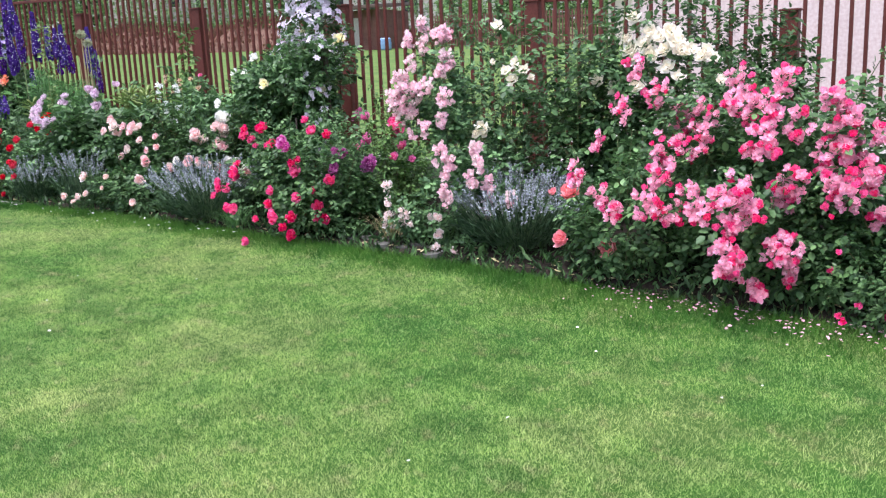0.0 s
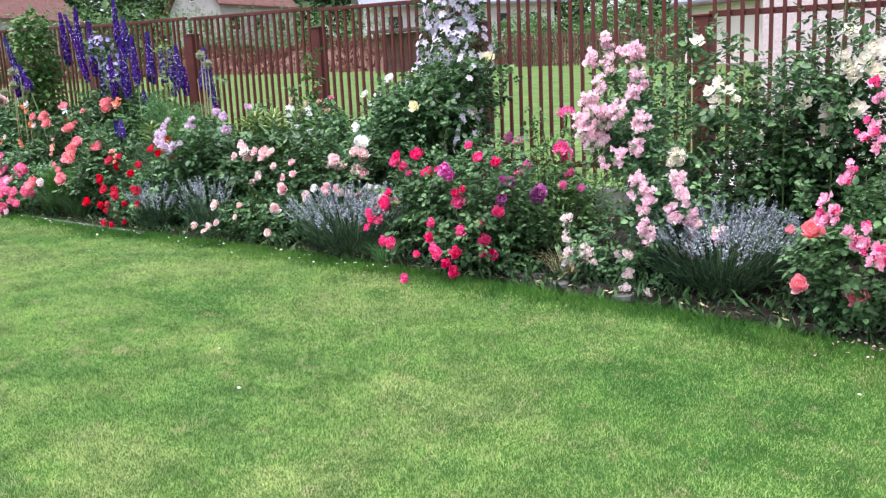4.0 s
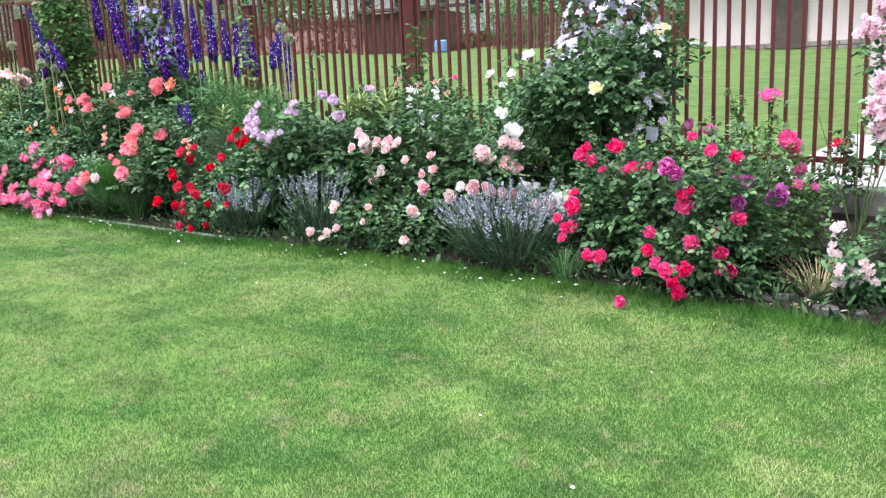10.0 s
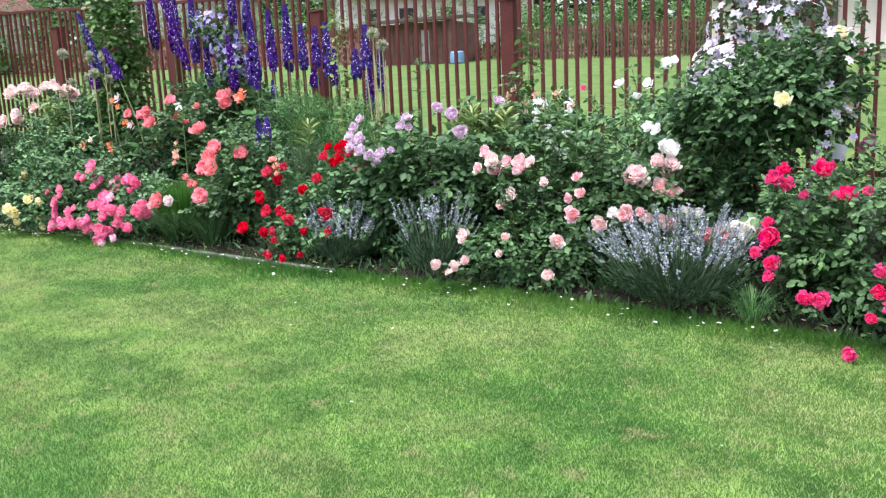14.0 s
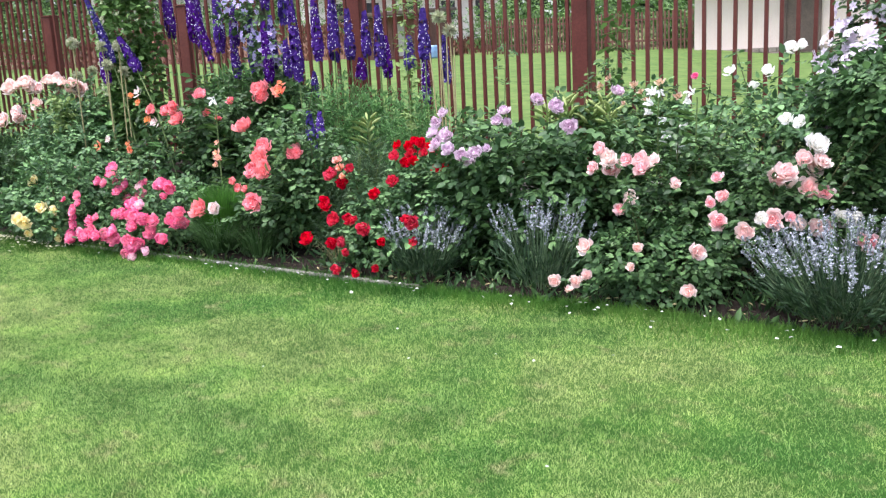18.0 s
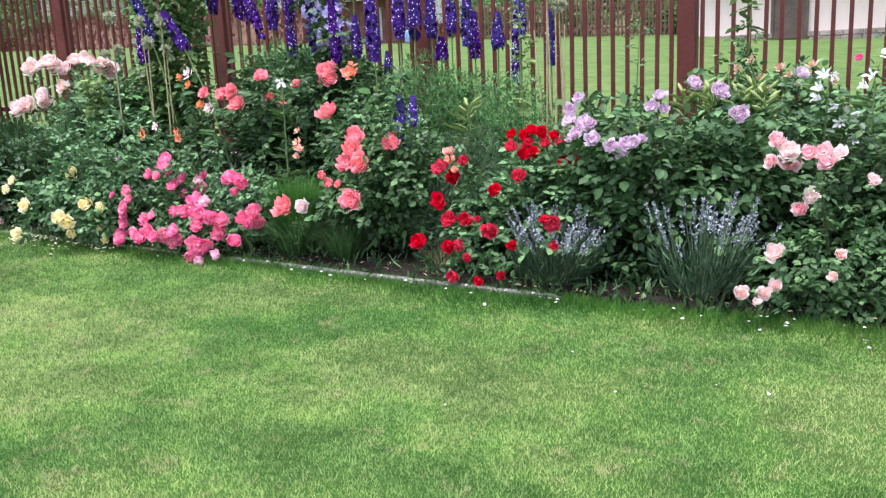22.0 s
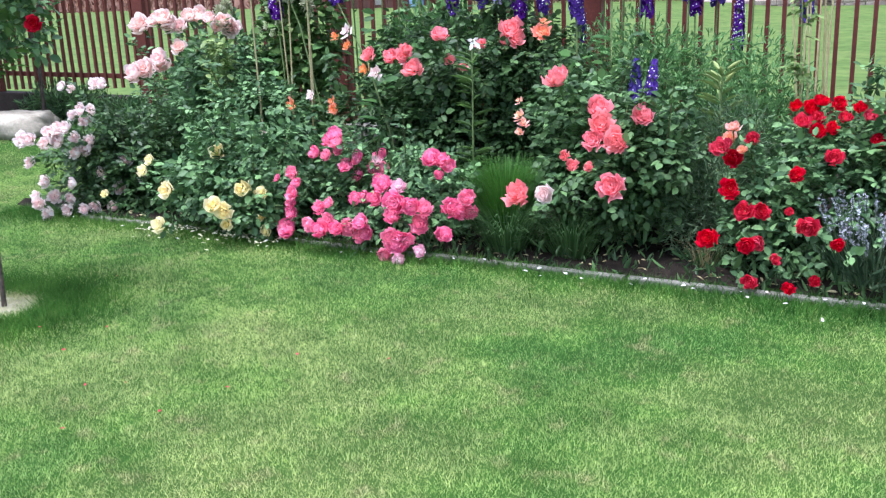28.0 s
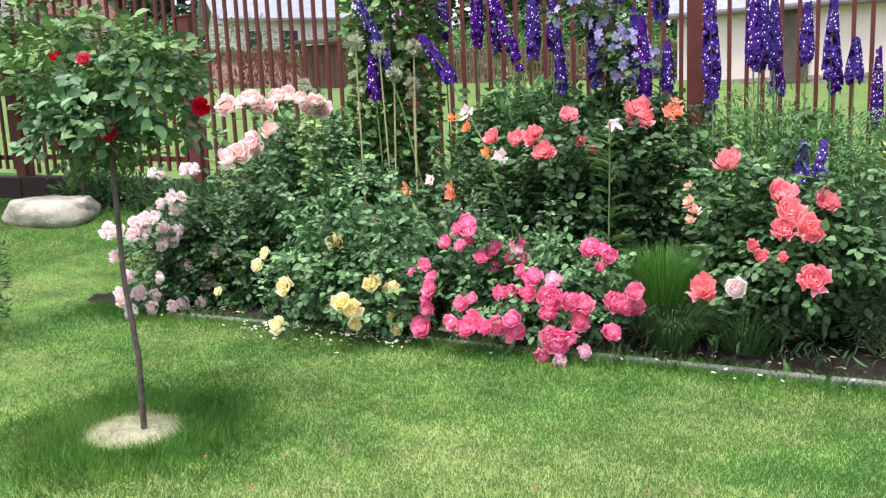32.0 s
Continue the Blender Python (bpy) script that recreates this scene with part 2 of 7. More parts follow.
M_LAV_STALK = leafy("lavender_stalks", (0.1, 0.17, 0.09), (0.22, 0.31, 0.17))
M_LAV = leafy("lavender_spikes", (0.25, 0.275, 0.315), (0.48, 0.51, 0.57), 0.8, 0.15, 0.1)
M_LILY = leafy("lily_buds", (0.25, 0.34, 0.1), (0.42, 0.5, 0.2))
M_DRY = leafy("withered_brambles", (0.1, 0.05, 0.035), (0.24, 0.12, 0.08), 0.8, 0.1, 0.1)
M_WOODS = leafy("far_woods", (0.02, 0.045, 0.02), (0.06, 0.11, 0.04), 0.7, 0.1)
M_SHOOT = leafy("pale_shoot_leaves", (0.12, 0.2, 0.06), (0.3, 0.42, 0.14))
M_HEDGE = leafy("hedge_leaves", (0.05, 0.12, 0.035), (0.17, 0.32, 0.09))
M_SEPAL = leafy("sepals", (0.05, 0.12, 0.03), (0.1, 0.2, 0.06))

P_PINK = petal("pink_shrub_petals", (0.95, 0.62, 0.72), (0.97, 0.2, 0.46), 0.03, other=(0.96, 0.52, 0.68), pale=0.55)
P_PINK_BUD = petal("deep_pink_bud_petals", (0.95, 0.12, 0.4), (0.93, 0.035, 0.28), 0.03, pale=0.25)
P_CRIMSON = petal("crimson_petals", (0.88, 0.03, 0.22), (0.96, 0.07, 0.33), 0.03, pale=0.2)
P_RED = petal("red_petals", (0.6, 0.006, 0.03), (0.84, 0.014, 0.075), 0.02, pale=0.06)
P_CORAL = petal("coral_petals", (0.96, 0.31, 0.31), (0.96, 0.27, 0.31), 0.03, other=(0.96, 0.41, 0.46), pale=0.35)
P_SALMON = petal("salmon_blush_petals", (0.94, 0.62, 0.56), (0.94, 0.81, 0.78), 0.03)
P_BLUSH = petal("blush_petals", (0.95, 0.42, 0.45), (0.95, 0.74, 0.73), 0.03, other=(0.95, 0.87, 0.82))
P_PALE = petal("pale_pink_petals", (0.95, 0.72, 0.7), (0.96, 0.89, 0.87), 0.02, glow=0.4)
P_HOT = petal("hot_pink_petals", (0.96, 0.34, 0.53), (0.96, 0.1, 0.315), 0.03, other=(0.96, 0.42, 0.6), pale=0.45)
P_LIGHT = petal("light_pink_petals", (0.94, 0.74, 0.77), (0.93, 0.45, 0.59), 0.04, other=(0.95, 0.84, 0.84), pale=0.6)
P_LILAC = petal("lilac_petals", (0.62, 0.42, 0.58), (0.85, 0.7, 0.81), 0.04)
P_SPENT = petal("withered_rose_petals", (0.5, 0.3, 0.16), (0.62, 0.42, 0.27), 0.04)
P_PURPLE = petal("purple_petals", (0.52, 0.05, 0.34), (0.76, 0.16, 0.56), 0.05)
P_MAGENTA = petal("magenta_petals", (0.88, 0.14, 0.42), (0.9, 0.2, 0.52), 0.05)
P_CREAM = petal("cream_petals", (0.94, 0.85, 0.64), (0.95, 0.92, 0.84), 0.02, other=(0.94, 0.84, 0.72))
P_WHITE = petal("white_petals", (0.92, 0.9, 0.82), (0.94, 0.94, 0.92), 0.01)
P_YELLOW = petal("yellow_petals", (0.95, 0.78, 0.26), (0.95, 0.87, 0.5), 0.03, 0.42, other=(0.95, 0.87, 0.62))
P_LEMON = petal("lemon_cream_petals", (0.94, 0.83, 0.46), (0.94, 0.91, 0.68), 0.02)
P_ORANGE = petal("orange_coral_petals", (0.96, 0.34, 0.14), (0.96, 0.3, 0.19), 0.03, pale=0.25)
P_PEACH = petal("peach_petals", (0.92, 0.5, 0.3), (0.92, 0.46, 0.38), 0.03)
P_CLEMATIS = petal("pale_lilac_clematis", (0.76, 0.66, 0.8), (0.84, 0.79, 0.88), 0.05)
P_DELPH = petal("violet_delphinium", (0.055, 0.017, 0.19), (0.08, 0.028, 0.26), 0.06, 0.15)
P_DELPH_BLUE = petal("blue_violet_delphinium", (0.09, 0.055, 0.3), (0.13, 0.09, 0.42), 0.05, 0.2)
P_DELPH_PALE = petal("pale_blue_delphinium", (0.5, 0.43, 0.76), (0.57, 0.5, 0.82), 0.04)
P_BEE = petal("delphinium_eyes", (0.9, 0.88, 0.92), (0.9, 0.88, 0.92), 0.01)
P_UMBEL = petal("pale_green_umbels", (0.42, 0.5, 0.26), (0.6, 0.65, 0.42), 0.03)
P_ALLIUM = petal("faded_allium", (0.3, 0.36, 0.18), (0.45, 0.48, 0.32), 0.02)


# ---------- building helpers ----------
def slope(a, b, v):
    t = np.clip((v - a) / (b - a), 0, 1)
    return t * t * (3 - 2 * t)


def lawn_height(x, y):
    """The garden slopes gently up along the walk, the bed is banked towards the fence, the neighbour's lawn climbs."""
    x, y = np.asarray(x, float), np.asarray(y, float)
    z = -0.075 - 0.0305 * np.clip(x, -60, 8)
    z = z + 0.14 * slope(3.6, 5.3, y) + 0.16 * slope(11.3, 13.6, -x) * slope(2.6, 4.4, y)
    far = np.clip(y - 6.2, 0, 200)
    return z + 0.047 * np.minimum(far, 26) + 0.05 * np.clip(far - 26, 0, 120)


def ground_z(x, y):
    return float(lawn_height(x, y))


def mesh_from(name, verts, faces, mats=(), face_mats=None):
    """A mesh from arrays: verts (n, 3), faces (m, k) with one k."""
    me = bpy.data.meshes.new(name)
    verts, faces = np.asarray(verts, np.float32), np.asarray(faces, np.int32)
    m, k = faces.shape
    me.vertices.add(len(verts))
    me.vertices.foreach_set("co", verts.ravel())
    me.loops.add(m * k)
    me.loops.foreach_set("vertex_index", faces.ravel())
    me.polygons.add(m)
    me.polygons.foreach_set("loop_start", np.arange(0, m * k, k, dtype=np.int32))
    if face_mats is not None:
        me.polygons.foreach_set("material_index", np.asarray(face_mats, np.int32))
    for mat in mats:
        me.materials.append(mat)
    me.update(calc_edges=True)
    return me


def from_bm(name, bm, mat):
    me = bpy.data.meshes.new(name)
    bm.to_mesh(me)
    bm.free()
    me.materials.append(mat)
    return me


def part(name, data, parent, material=None, label=""):
    """One mesh object under a thing or a part; a bmesh or a mesh."""
    if isinstance(data, bmesh.types.BMesh):
        data = from_bm(name, data, material)
    ob = new(name, data)
    ob.parent = parent
    if label:
        ob["label"] = label
    return ob


def thing(name, x, y, z, label, category, group="", kind=""):
    ob = new(name)
    ob.empty_display_size = 0.1
    ob.matrix_basis = pose(x, y, z)
    return tagged(ob, label, category, group, kind)


def box(bm, cx, cy, cz, sx, sy, sz, bevel=0.0, m=None):
    geom = bmesh.ops.create_cube(bm, size=1.0, matrix=(m or Matrix()) @ Matrix.Translation((cx, cy, cz)) @ Matrix.Diagonal((sx, sy, sz, 1)))
    if bevel:
        edges = list({e for v in geom["verts"] for e in v.link_edges})
        bmesh.ops.bevel(bm, geom=edges, offset=bevel, segments=2, profile=0.6, affect="EDGES")
    return bm


def tube(path, radii, sides=6):
    """Verts and quads of a tapering tube along a path."""
    path = [Vector(p) for p in path]
    verts, faces = [], []
    for i, p in enumerate(path):
        d = (path[min(i + 1, len(path) - 1)] - path[max(i - 1, 0)]).normalized()
        q = d.to_track_quat("Z", "Y")
        for k in range(sides):
            a = 2 * math.pi * k / sides
            verts.append(p + q @ Vector((math.cos(a) * radii[i], math.sin(a) * radii[i], 0)))
    for i in range(len(path) - 1):
        for k in range(sides):
            a, b = i * sides + k, i * sides + (k + 1) % sides
            faces.append((a, b, b + sides, a + sides))
    return [tuple(v) for v in verts], faces


def tube_mesh(name, path, radii, mat, sides=6):
    v, f = tube(path, radii, sides)
    me = mesh_from(name, v, f, [mat])
    me.polygons.foreach_set("use_smooth", [True] * len(f))
    return me


def unit(v):
    return v / np.maximum(np.linalg.norm(v, axis=1, keepdims=True), 1e-9)


LEAF_UV = np.array([(0, 0, 0), (-0.31, 0.24, 0.06), (-0.34, 0.62, 0.05), (0, 1, -0.1), (0.34, 0.62, 0.05), (0.31, 0.24, 0.06)])
LEAF_HALVES = np.array([(0, 1, 2, 3), (0, 3, 4, 5)])


def leaf_mesh(name, pos, along, normal, length, width, mat):
    """Many leaves as one mesh: place, way of the midrib, normal, length and width of each."""
    along = unit(along)
    side = unit(np.cross(along, normal))
    up = np.cross(side, along)
    n = len(pos)
    l, w = np.asarray(length).reshape(-1, 1, 1), np.asarray(width).reshape(-1, 1, 1)
    u = LEAF_UV[None]
    v = pos[:, None] + side[:, None] * (u[..., 0:1] * w) + along[:, None] * (u[..., 1:2] * l) + up[:, None] * (u[..., 2:3] * l)
    f = (np.arange(n)[:, None, None] * 6 + LEAF_HALVES[None]).reshape(-1, 4)
    return mesh_from(name, v.reshape(-1, 3), f, [mat])


def far_leaf_mesh(name, pos, along, normal, length, width, mat):
    """Leaves of far plants: one kite-shaped face each."""
    along = unit(along)
    side = unit(np.cross(along, normal))
    l, w = np.asarray(length).reshape(-1, 1), np.asarray(width).reshape(-1, 1)
    v = np.stack([pos, pos - side * w * 0.42 + along * l * 0.45, pos + along * l, pos + side * w * 0.42 + along * l * 0.45], 1).reshape(-1, 3)
    return mesh_from(name, v, np.arange(len(v)).reshape(-1, 4), [mat])


def lumps(rng, count, c, r, shell=0.5, lump=0.3):
    """Points in an uneven ellipsoid, denser near its skin, and the ways outwards."""
    d = unit(rng.normal(size=(count, 3)))
    k = np.array([math.sin(i * 2.3) for i in range(9)]).reshape(3, 3) * 5
    wave = np.sin(d @ k + rng.uniform(0, 6, 3)).mean(axis=1)
    rad = (shell + (1 - shell) * rng.random(count) ** 0.6) * (1 + lump * wave)
    return np.array(c) + d * rad[:, None] * np.array(r), d


def sprigs(rng, pos, out, size, five=True):
    """Compound leaves of five leaflets on each place."""
    n = len(pos)
    along = unit(out * np.array([1, 1, 0.4]) + rng.normal(scale=0.55, size=(n, 3)) + np.array([0, 0, 0.1]))
    nrm = unit(np.array([0, 0, 1.0]) + out * 0.45 + rng.normal(scale=0.4, size=(n, 3)))
    side = unit(np.cross(along, nrm))
    s = size * rng.uniform(0.7, 1.25, n)[:, None]
    rows = [(0.9, 0, 1.0), (0.5, 1, 0.85), (0.5, -1, 0.85), (0.1, 1, 0.7), (0.1, -1, 0.7)] if five else [(0.0, 0, 1.0)]
    P, A, N, L = [], [], [], []
    for t, k, m in rows:
        P.append(pos + along * s * 1.1 * t + side * s * 0.08 * k)
        A.append(along * (0.45 if k else 1) + side * k * 0.9 - np.array([0, 0, 0.15]))
        N.append(nrm + rng.normal(scale=0.25, size=(n, 3)))
        L.append(s[:, 0] * m)
    return np.concatenate(P), np.concatenate(A), np.concatenate(N), np.concatenate(L)


def foliage(name, seed, blobs, size, mat, five=True, slim=0.9, ragged=0.3, far=False):
    """Foliage of lumps (x, y, z, rx, ry, rz, how many sprigs), in world places."""
    rng = np.random.default_rng(seed)
    allp, allo = [], []
    for x, y, z, rx, ry, rz, count in blobs:
        p, d = lumps(rng, int(count), (x, y, z), (rx, ry, rz), 0.45, ragged)
        allp.append(p)
        allo.append(d)
    p, d = np.concatenate(allp), np.concatenate(allo)
    keep = p[:, 2] > lawn_height(p[:, 0], p[:, 1]) + 0.03
    p, d = p[keep], d[keep]
    P, A, N, L = sprigs(rng, p, d, size, five)
    return (far_leaf_mesh if far else leaf_mesh)(name, P, A, N, L, L * slim, mat)


def centred(me, ob):
    """Move a mesh laid out in world places under its thing."""
    me.transform(Matrix.Translation(-ob.location))
    return me


# ---------- flowers ----------
def rosette(name, mat, seed, count=20, inner=135, outer=92, flat=0.8, broad=0.85, ruffle=0.05, sepals=True):
    """A rose of cupped, wavy petals set in a spiral, one metre wide before scaling, facing up z; 'edge' runs from a petal's foot to its rim."""
    rng = random.Random(seed)
    verts, faces, mats, edge = [], [], [], []
    for k in range(count):
        f = k / max(1, count - 1)
        az = k * 2.4 + rng.uniform(-0.35, 0.35)
        half = broad * (1.2 - 0.45 * f) * rng.uniform(0.9, 1.1)
        end = radians(inner + (outer - inner) * f + rng.uniform(-12, 12))
        big = (0.07 + 0.39 * f ** 0.8) * rng.uniform(0.88, 1.1)
        skew, wave, notch = rng.uniform(-0.16, 0.16), rng.uniform(0, 6.28), rng.uniform(0.0, 0.1)
        base, cols, rowsn = len(verts), 5, 4
        for i in range(rowsn):
            v = (0, 0.45, 0.8, 1)[i]
            th = radians(14) + (end - radians(14)) * v
            curl = 1 + 0.2 * v ** 4 * f
            wid = half * (0.55 + 0.95 * v - 0.8 * v ** 3)
            for c in range(cols):
                u = -1 + 2 * c / (cols - 1)
                rip = ruffle * v ** 2 * math.sin(wave + 3.4 * u) * (0.4 + f)
                t2 = th - 0.5 * abs(u) ** 3.5 * v + skew * u + 1.6 * rip
                rr = big * (curl - notch * v ** 3 * (1 - abs(u))) * math.sin(t2) * (1 + rip + rng.uniform(-0.04, 0.04) * v)
                h = -big * math.cos(t2) * flat + 0.15 * (1 - f) + 0.25 * rip + rng.uniform(-0.015, 0.015) * v
                verts.append((rr * math.cos(az + u * wid), rr * math.sin(az + u * wid), h))
                edge.append(v * v)
        for i in range(rowsn - 1):
            for c in range(cols - 1):
                a0 = base + i * cols + c
                faces.append((a0, a0 + 1, a0 + cols + 1, a0 + cols))
                mats.append(0)
    if sepals:
        for j in range(5):
            a = 2 * math.pi * j / 5
            b = len(verts)
            for r, da, h in ((0.02, 0, -0.42), (0.13, 0.3, -0.4), (0.3, 0, -0.36), (0.13, -0.3, -0.4)):
                verts.append((r * math.cos(a + da), r * math.sin(a + da), h))
            faces.append((b, b + 1, b + 2, b + 3))
            mats.append(1)
        v, f = tube([(0, 0, -0.3), (0, 0, -0.45), (0.03, 0.02, -1.1)], [0.05, 0.07, 0.025], 5)
        b = len(verts)
        verts += v
        faces += [tuple(b + i for i in q) for q in f]
        mats += [1] * len(f)
    me = mesh_from(name, np.array(verts), faces, [mat, M_SEPAL], mats)
    me.polygons.foreach_set("use_smooth", [True] * len(faces))
    me.attributes.new("edge", "FLOAT", "POINT").data.foreach_set("value", edge + [0.0] * (len(verts) - len(edge)))
    return me


ROSE_MESHES = {}


def rose_meshes(mat, style="full"):
    key = (mat.name, style)
    if key not in ROSE_MESHES:
        shapes = {"full": [(26, 130, 96, 0.86, 0.86, 0.035), (22, 126, 98, 0.82, 0.92, 0.04), (28, 132, 92, 0.88, 0.82, 0.035)],
                  "pompon": [(36, 124, 102, 0.92, 0.64, 0.04), (32, 120, 106, 0.95, 0.68, 0.045), (38, 126, 98, 0.9, 0.62, 0.04)],
                  "open": [(12, 116, 70, 0.78, 0.95, 0.09), (10, 106, 66, 0.78, 1.05, 0.1), (14, 118, 74, 0.78, 0.9, 0.09)],
                  "cup": [(14, 136, 98, 0.95, 0.98, 0.035), (16, 134, 94, 0.9, 0.92, 0.04), (12, 138, 104, 1.0, 1.0, 0.035)],
                  "small": [(13, 122, 80, 0.76, 0.88, 0.06), (11, 116, 76, 0.75, 0.95, 0.07), (9, 142, 108, 1.05, 0.95, 0.03), (14, 124, 84, 0.8, 0.84, 0.06)]}[style]
        ROSE_MESHES[key] = [rosette("blossom", mat, 11 * i + len(ROSE_MESHES), *s) for i, s in enumerate(shapes)]
    return ROSE_MESHES[key]


def put_blossoms(parent, centre, rows, mat, style="full", label="", face=(0.3, -0.9, 0.5), leaf=None, scale=1.0, seed=5):
    """Blossoms at (x, y, z, width), facing away from the bush's middle and towards the light."""
    rng = random.Random(seed + len(rows))
    meshes = rose_meshes(mat, style)
    if leaf:
        nrng = np.random.default_rng(seed + len(rows))
        pts = np.repeat(np.array([r[:3] for r in rows]), 4 if len(rows) < 60 else 2, axis=0)
        back = np.array(centre) - pts
        pts = pts + back * nrng.uniform(0.08, 0.55, len(pts))[:, None] + nrng.normal(scale=0.035, size=pts.shape) - np.array([0, 0, 0.03])
        P, A, N, L = sprigs(nrng, pts, unit(-back), leaf[0])
        tagged(part("leaf_spray", centred(leaf_mesh("leaf_spray", P, A, N, L, L * 0.9, leaf[1]), parent), parent), kind="stuff")
    for x, y, z, width in rows:
        out = (Vector((x, y, z)) - Vector(centre)).normalized() * 0.8 + Vector(face) * 0.7
        out += Vector((rng.gauss(0, 0.3), rng.gauss(0, 0.3), rng.gauss(0, 0.25)))
        ob = part("blossom", rng.choice(meshes), parent, label=label)
        s = width * scale * rng.uniform(0.95, 1.18)
        turn = out.to_track_quat("Z", "Y").to_matrix().to_4x4() @ pose(0, 0, 0, 0, 0, rng.uniform(0, 360))
        m = Matrix.Translation(Vector((x, y, z)) - parent.location) @ turn @ Matrix.Diagonal((s, s, s * rng.uniform(0.85, 1.1), 1))
        ob.matrix_basis = m


def in_clusters(rows, width, seed, share=1.0, spread=1.0):
    """Scatter the flowers of each truss (x, y, z, radius, count)."""
    rng = random.Random(seed)
    out = []
    for x, y, z, r, count in rows:
        for _ in range(max(1, round(count * share))):
            a, d = rng.uniform(0, 6.28), spread * r * math.sqrt(rng.random())
            out.append((x + d * math.cos(a) * 0.8, y + rng.uniform(-0.5, 0.35) * r + d * math.cos(a) * -0.3, z + d * math.sin(a) * 0.85, width * rng.uniform(0.75, 1.2)))
    return out


def canes(parent, seed, c, r, count, base_r=0.08, thick=0.006, mat=None):
    """Arching canes from the ground into the crown, one part each."""
    rng = random.Random(seed)
    gx, gy = parent.location.x, parent.location.y
    for _ in range(count):
        a, k = rng.uniform(0, 6.28), rng.uniform(0.35, 0.85)
        end = Vector((c[0] + math.cos(a) * r[0] * k, c[1] + math.sin(a) * r[1] * k, c[2] + r[2] * rng.uniform(0.1, 0.75)))
        s = Vector((gx + math.cos(a) * base_r, gy + math.sin(a) * base_r, ground_z(gx, gy) - 0.02))
        mid = s.lerp(end, 0.55) + Vector((0, 0, 0.12 * r[2]))
        pts = [s.lerp(mid, t).lerp(mid.lerp(end, t), t) - parent.location for t in (0, 0.25, 0.5, 0.75, 1)]
        part("cane", tube_mesh("cane", pts, [thick, thick * 0.9, thick * 0.8, thick * 0.6, thick * 0.35], mat or M_BARK, 5), parent)


def rose_bush(label, seed, x, y, blobs, leaf=0.042, mat=None, cane_count=6, category="rose bush", name="rose_bush", ragged=0.3, group="roses in the bed", shoots=6):
    ob = thing(name, x, y, ground_z(x, y), label, category, group)
    skirt = [(q[0], q[1] + 0.04, ground_z(q[0], q[1]) + 0.2, q[3] * 0.8, q[4] * 0.7, 0.22, q[6] * 0.13) for q in blobs if q[2] - q[5] < 0.35]
    part("foliage", centred(foliage("foliage", seed, [(*q[:6], q[6] * 1.6) for q in blobs] + skirt, leaf * 0.9, mat or M_LEAF, ragged=ragged), ob), ob)
    b = max(blobs, key=lambda q: q[6])
    canes(ob, seed, b[:3], b[3:6], cane_count)
    rng = np.random.default_rng(seed + 1000)
    for k in range(shoots):
        q = blobs[k % len(blobs)]
        a = rng.uniform(0, 6.283)
        low = np.array([q[0] + 0.4 * q[3] * math.cos(a), q[1] + 0.4 * q[4] * math.sin(a), q[2] + 0.3 * q[5]])
        tip = np.array([q[0] + 0.85 * q[3] * math.cos(a), q[1] + 0.8 * q[4] * math.sin(a), q[2] + q[5] * 1.0 + rng.uniform(0.06, 0.2)])
        t = rng.uniform(0.3, 1.0, 11)
        pts = low + (tip - low) * t[:, None]
        P, A, N, L = sprigs(rng, pts, unit(rng.normal(size=(11, 3)) + np.array([0, 0, 0.4])), leaf * 0.85)
        tagged(part("leaf_spray", centred(leaf_mesh("leaf_spray", P, A, N, L, L * 0.85, mat or M_LEAF), ob), ob), kind="stuff")
        part("stem", tube_mesh("stem", [Vector(low) - ob.location, Vector(low + (tip - low) * 0.6) - ob.location, Vector(tip) - ob.location], [0.004, 0.003, 0.0015], M_BARK, 5), ob)
    return ob


# ---------- setting: ground, bed, kerb ----------
KERB_X, KERB_Y = (-12.6, -11.0, -10.4, -9.5, -8.7, -8.0, -7.4, -6.8, -6.4, -6.0, -4.6, -3.2, 1.2), (3.0, 3.03, 3.1, 3.18, 3.245, 3.31, 3.37, 3.42, 3.49, 3.57, 3.65, 3.726, 3.78)


def kerb_line(x):
    return np.interp(x, KERB_X, KERB_Y)


def fence_line(x):
    return 5.32 + 0.083 * (x + 7.04)


def ground_sheet():
    xs = np.concatenate([np.linspace(-160, -24, 18), np.linspace(-22, 8, 61), np.linspace(12, 90, 10)])
    ys = np.concatenate([np.linspace(-60, -6, 10), np.linspace(-4, 8, 49), np.linspace(9, 40, 20), np.linspace(45, 140, 12)])
    X, Y = np.meshgrid(xs, ys)
    Z = lawn_height(X, Y)
    v = np.stack([X, Y, Z], -1).reshape(-1, 3)
    n = len(xs)
    i = np.arange((len(ys) - 1) * n).reshape(-1, n)[:, :-1].ravel()
    f = np.stack([i, i + 1, i + n + 1, i + n], 1)
    mid = v[f].mean(1)[:, 1]
    ob = new("ground", mesh_from("ground", v, f, [M_SOD, M_FIELD, M_MEADOW], (mid > 6).astype(int) + (mid > 31)))
    ob.data.polygons.foreach_set("use_smooth", [True] * len(f))
    return tagged(ob, "gently sloping mown green lawn running up to the houses", "lawn", kind="structure")


ground_sheet()


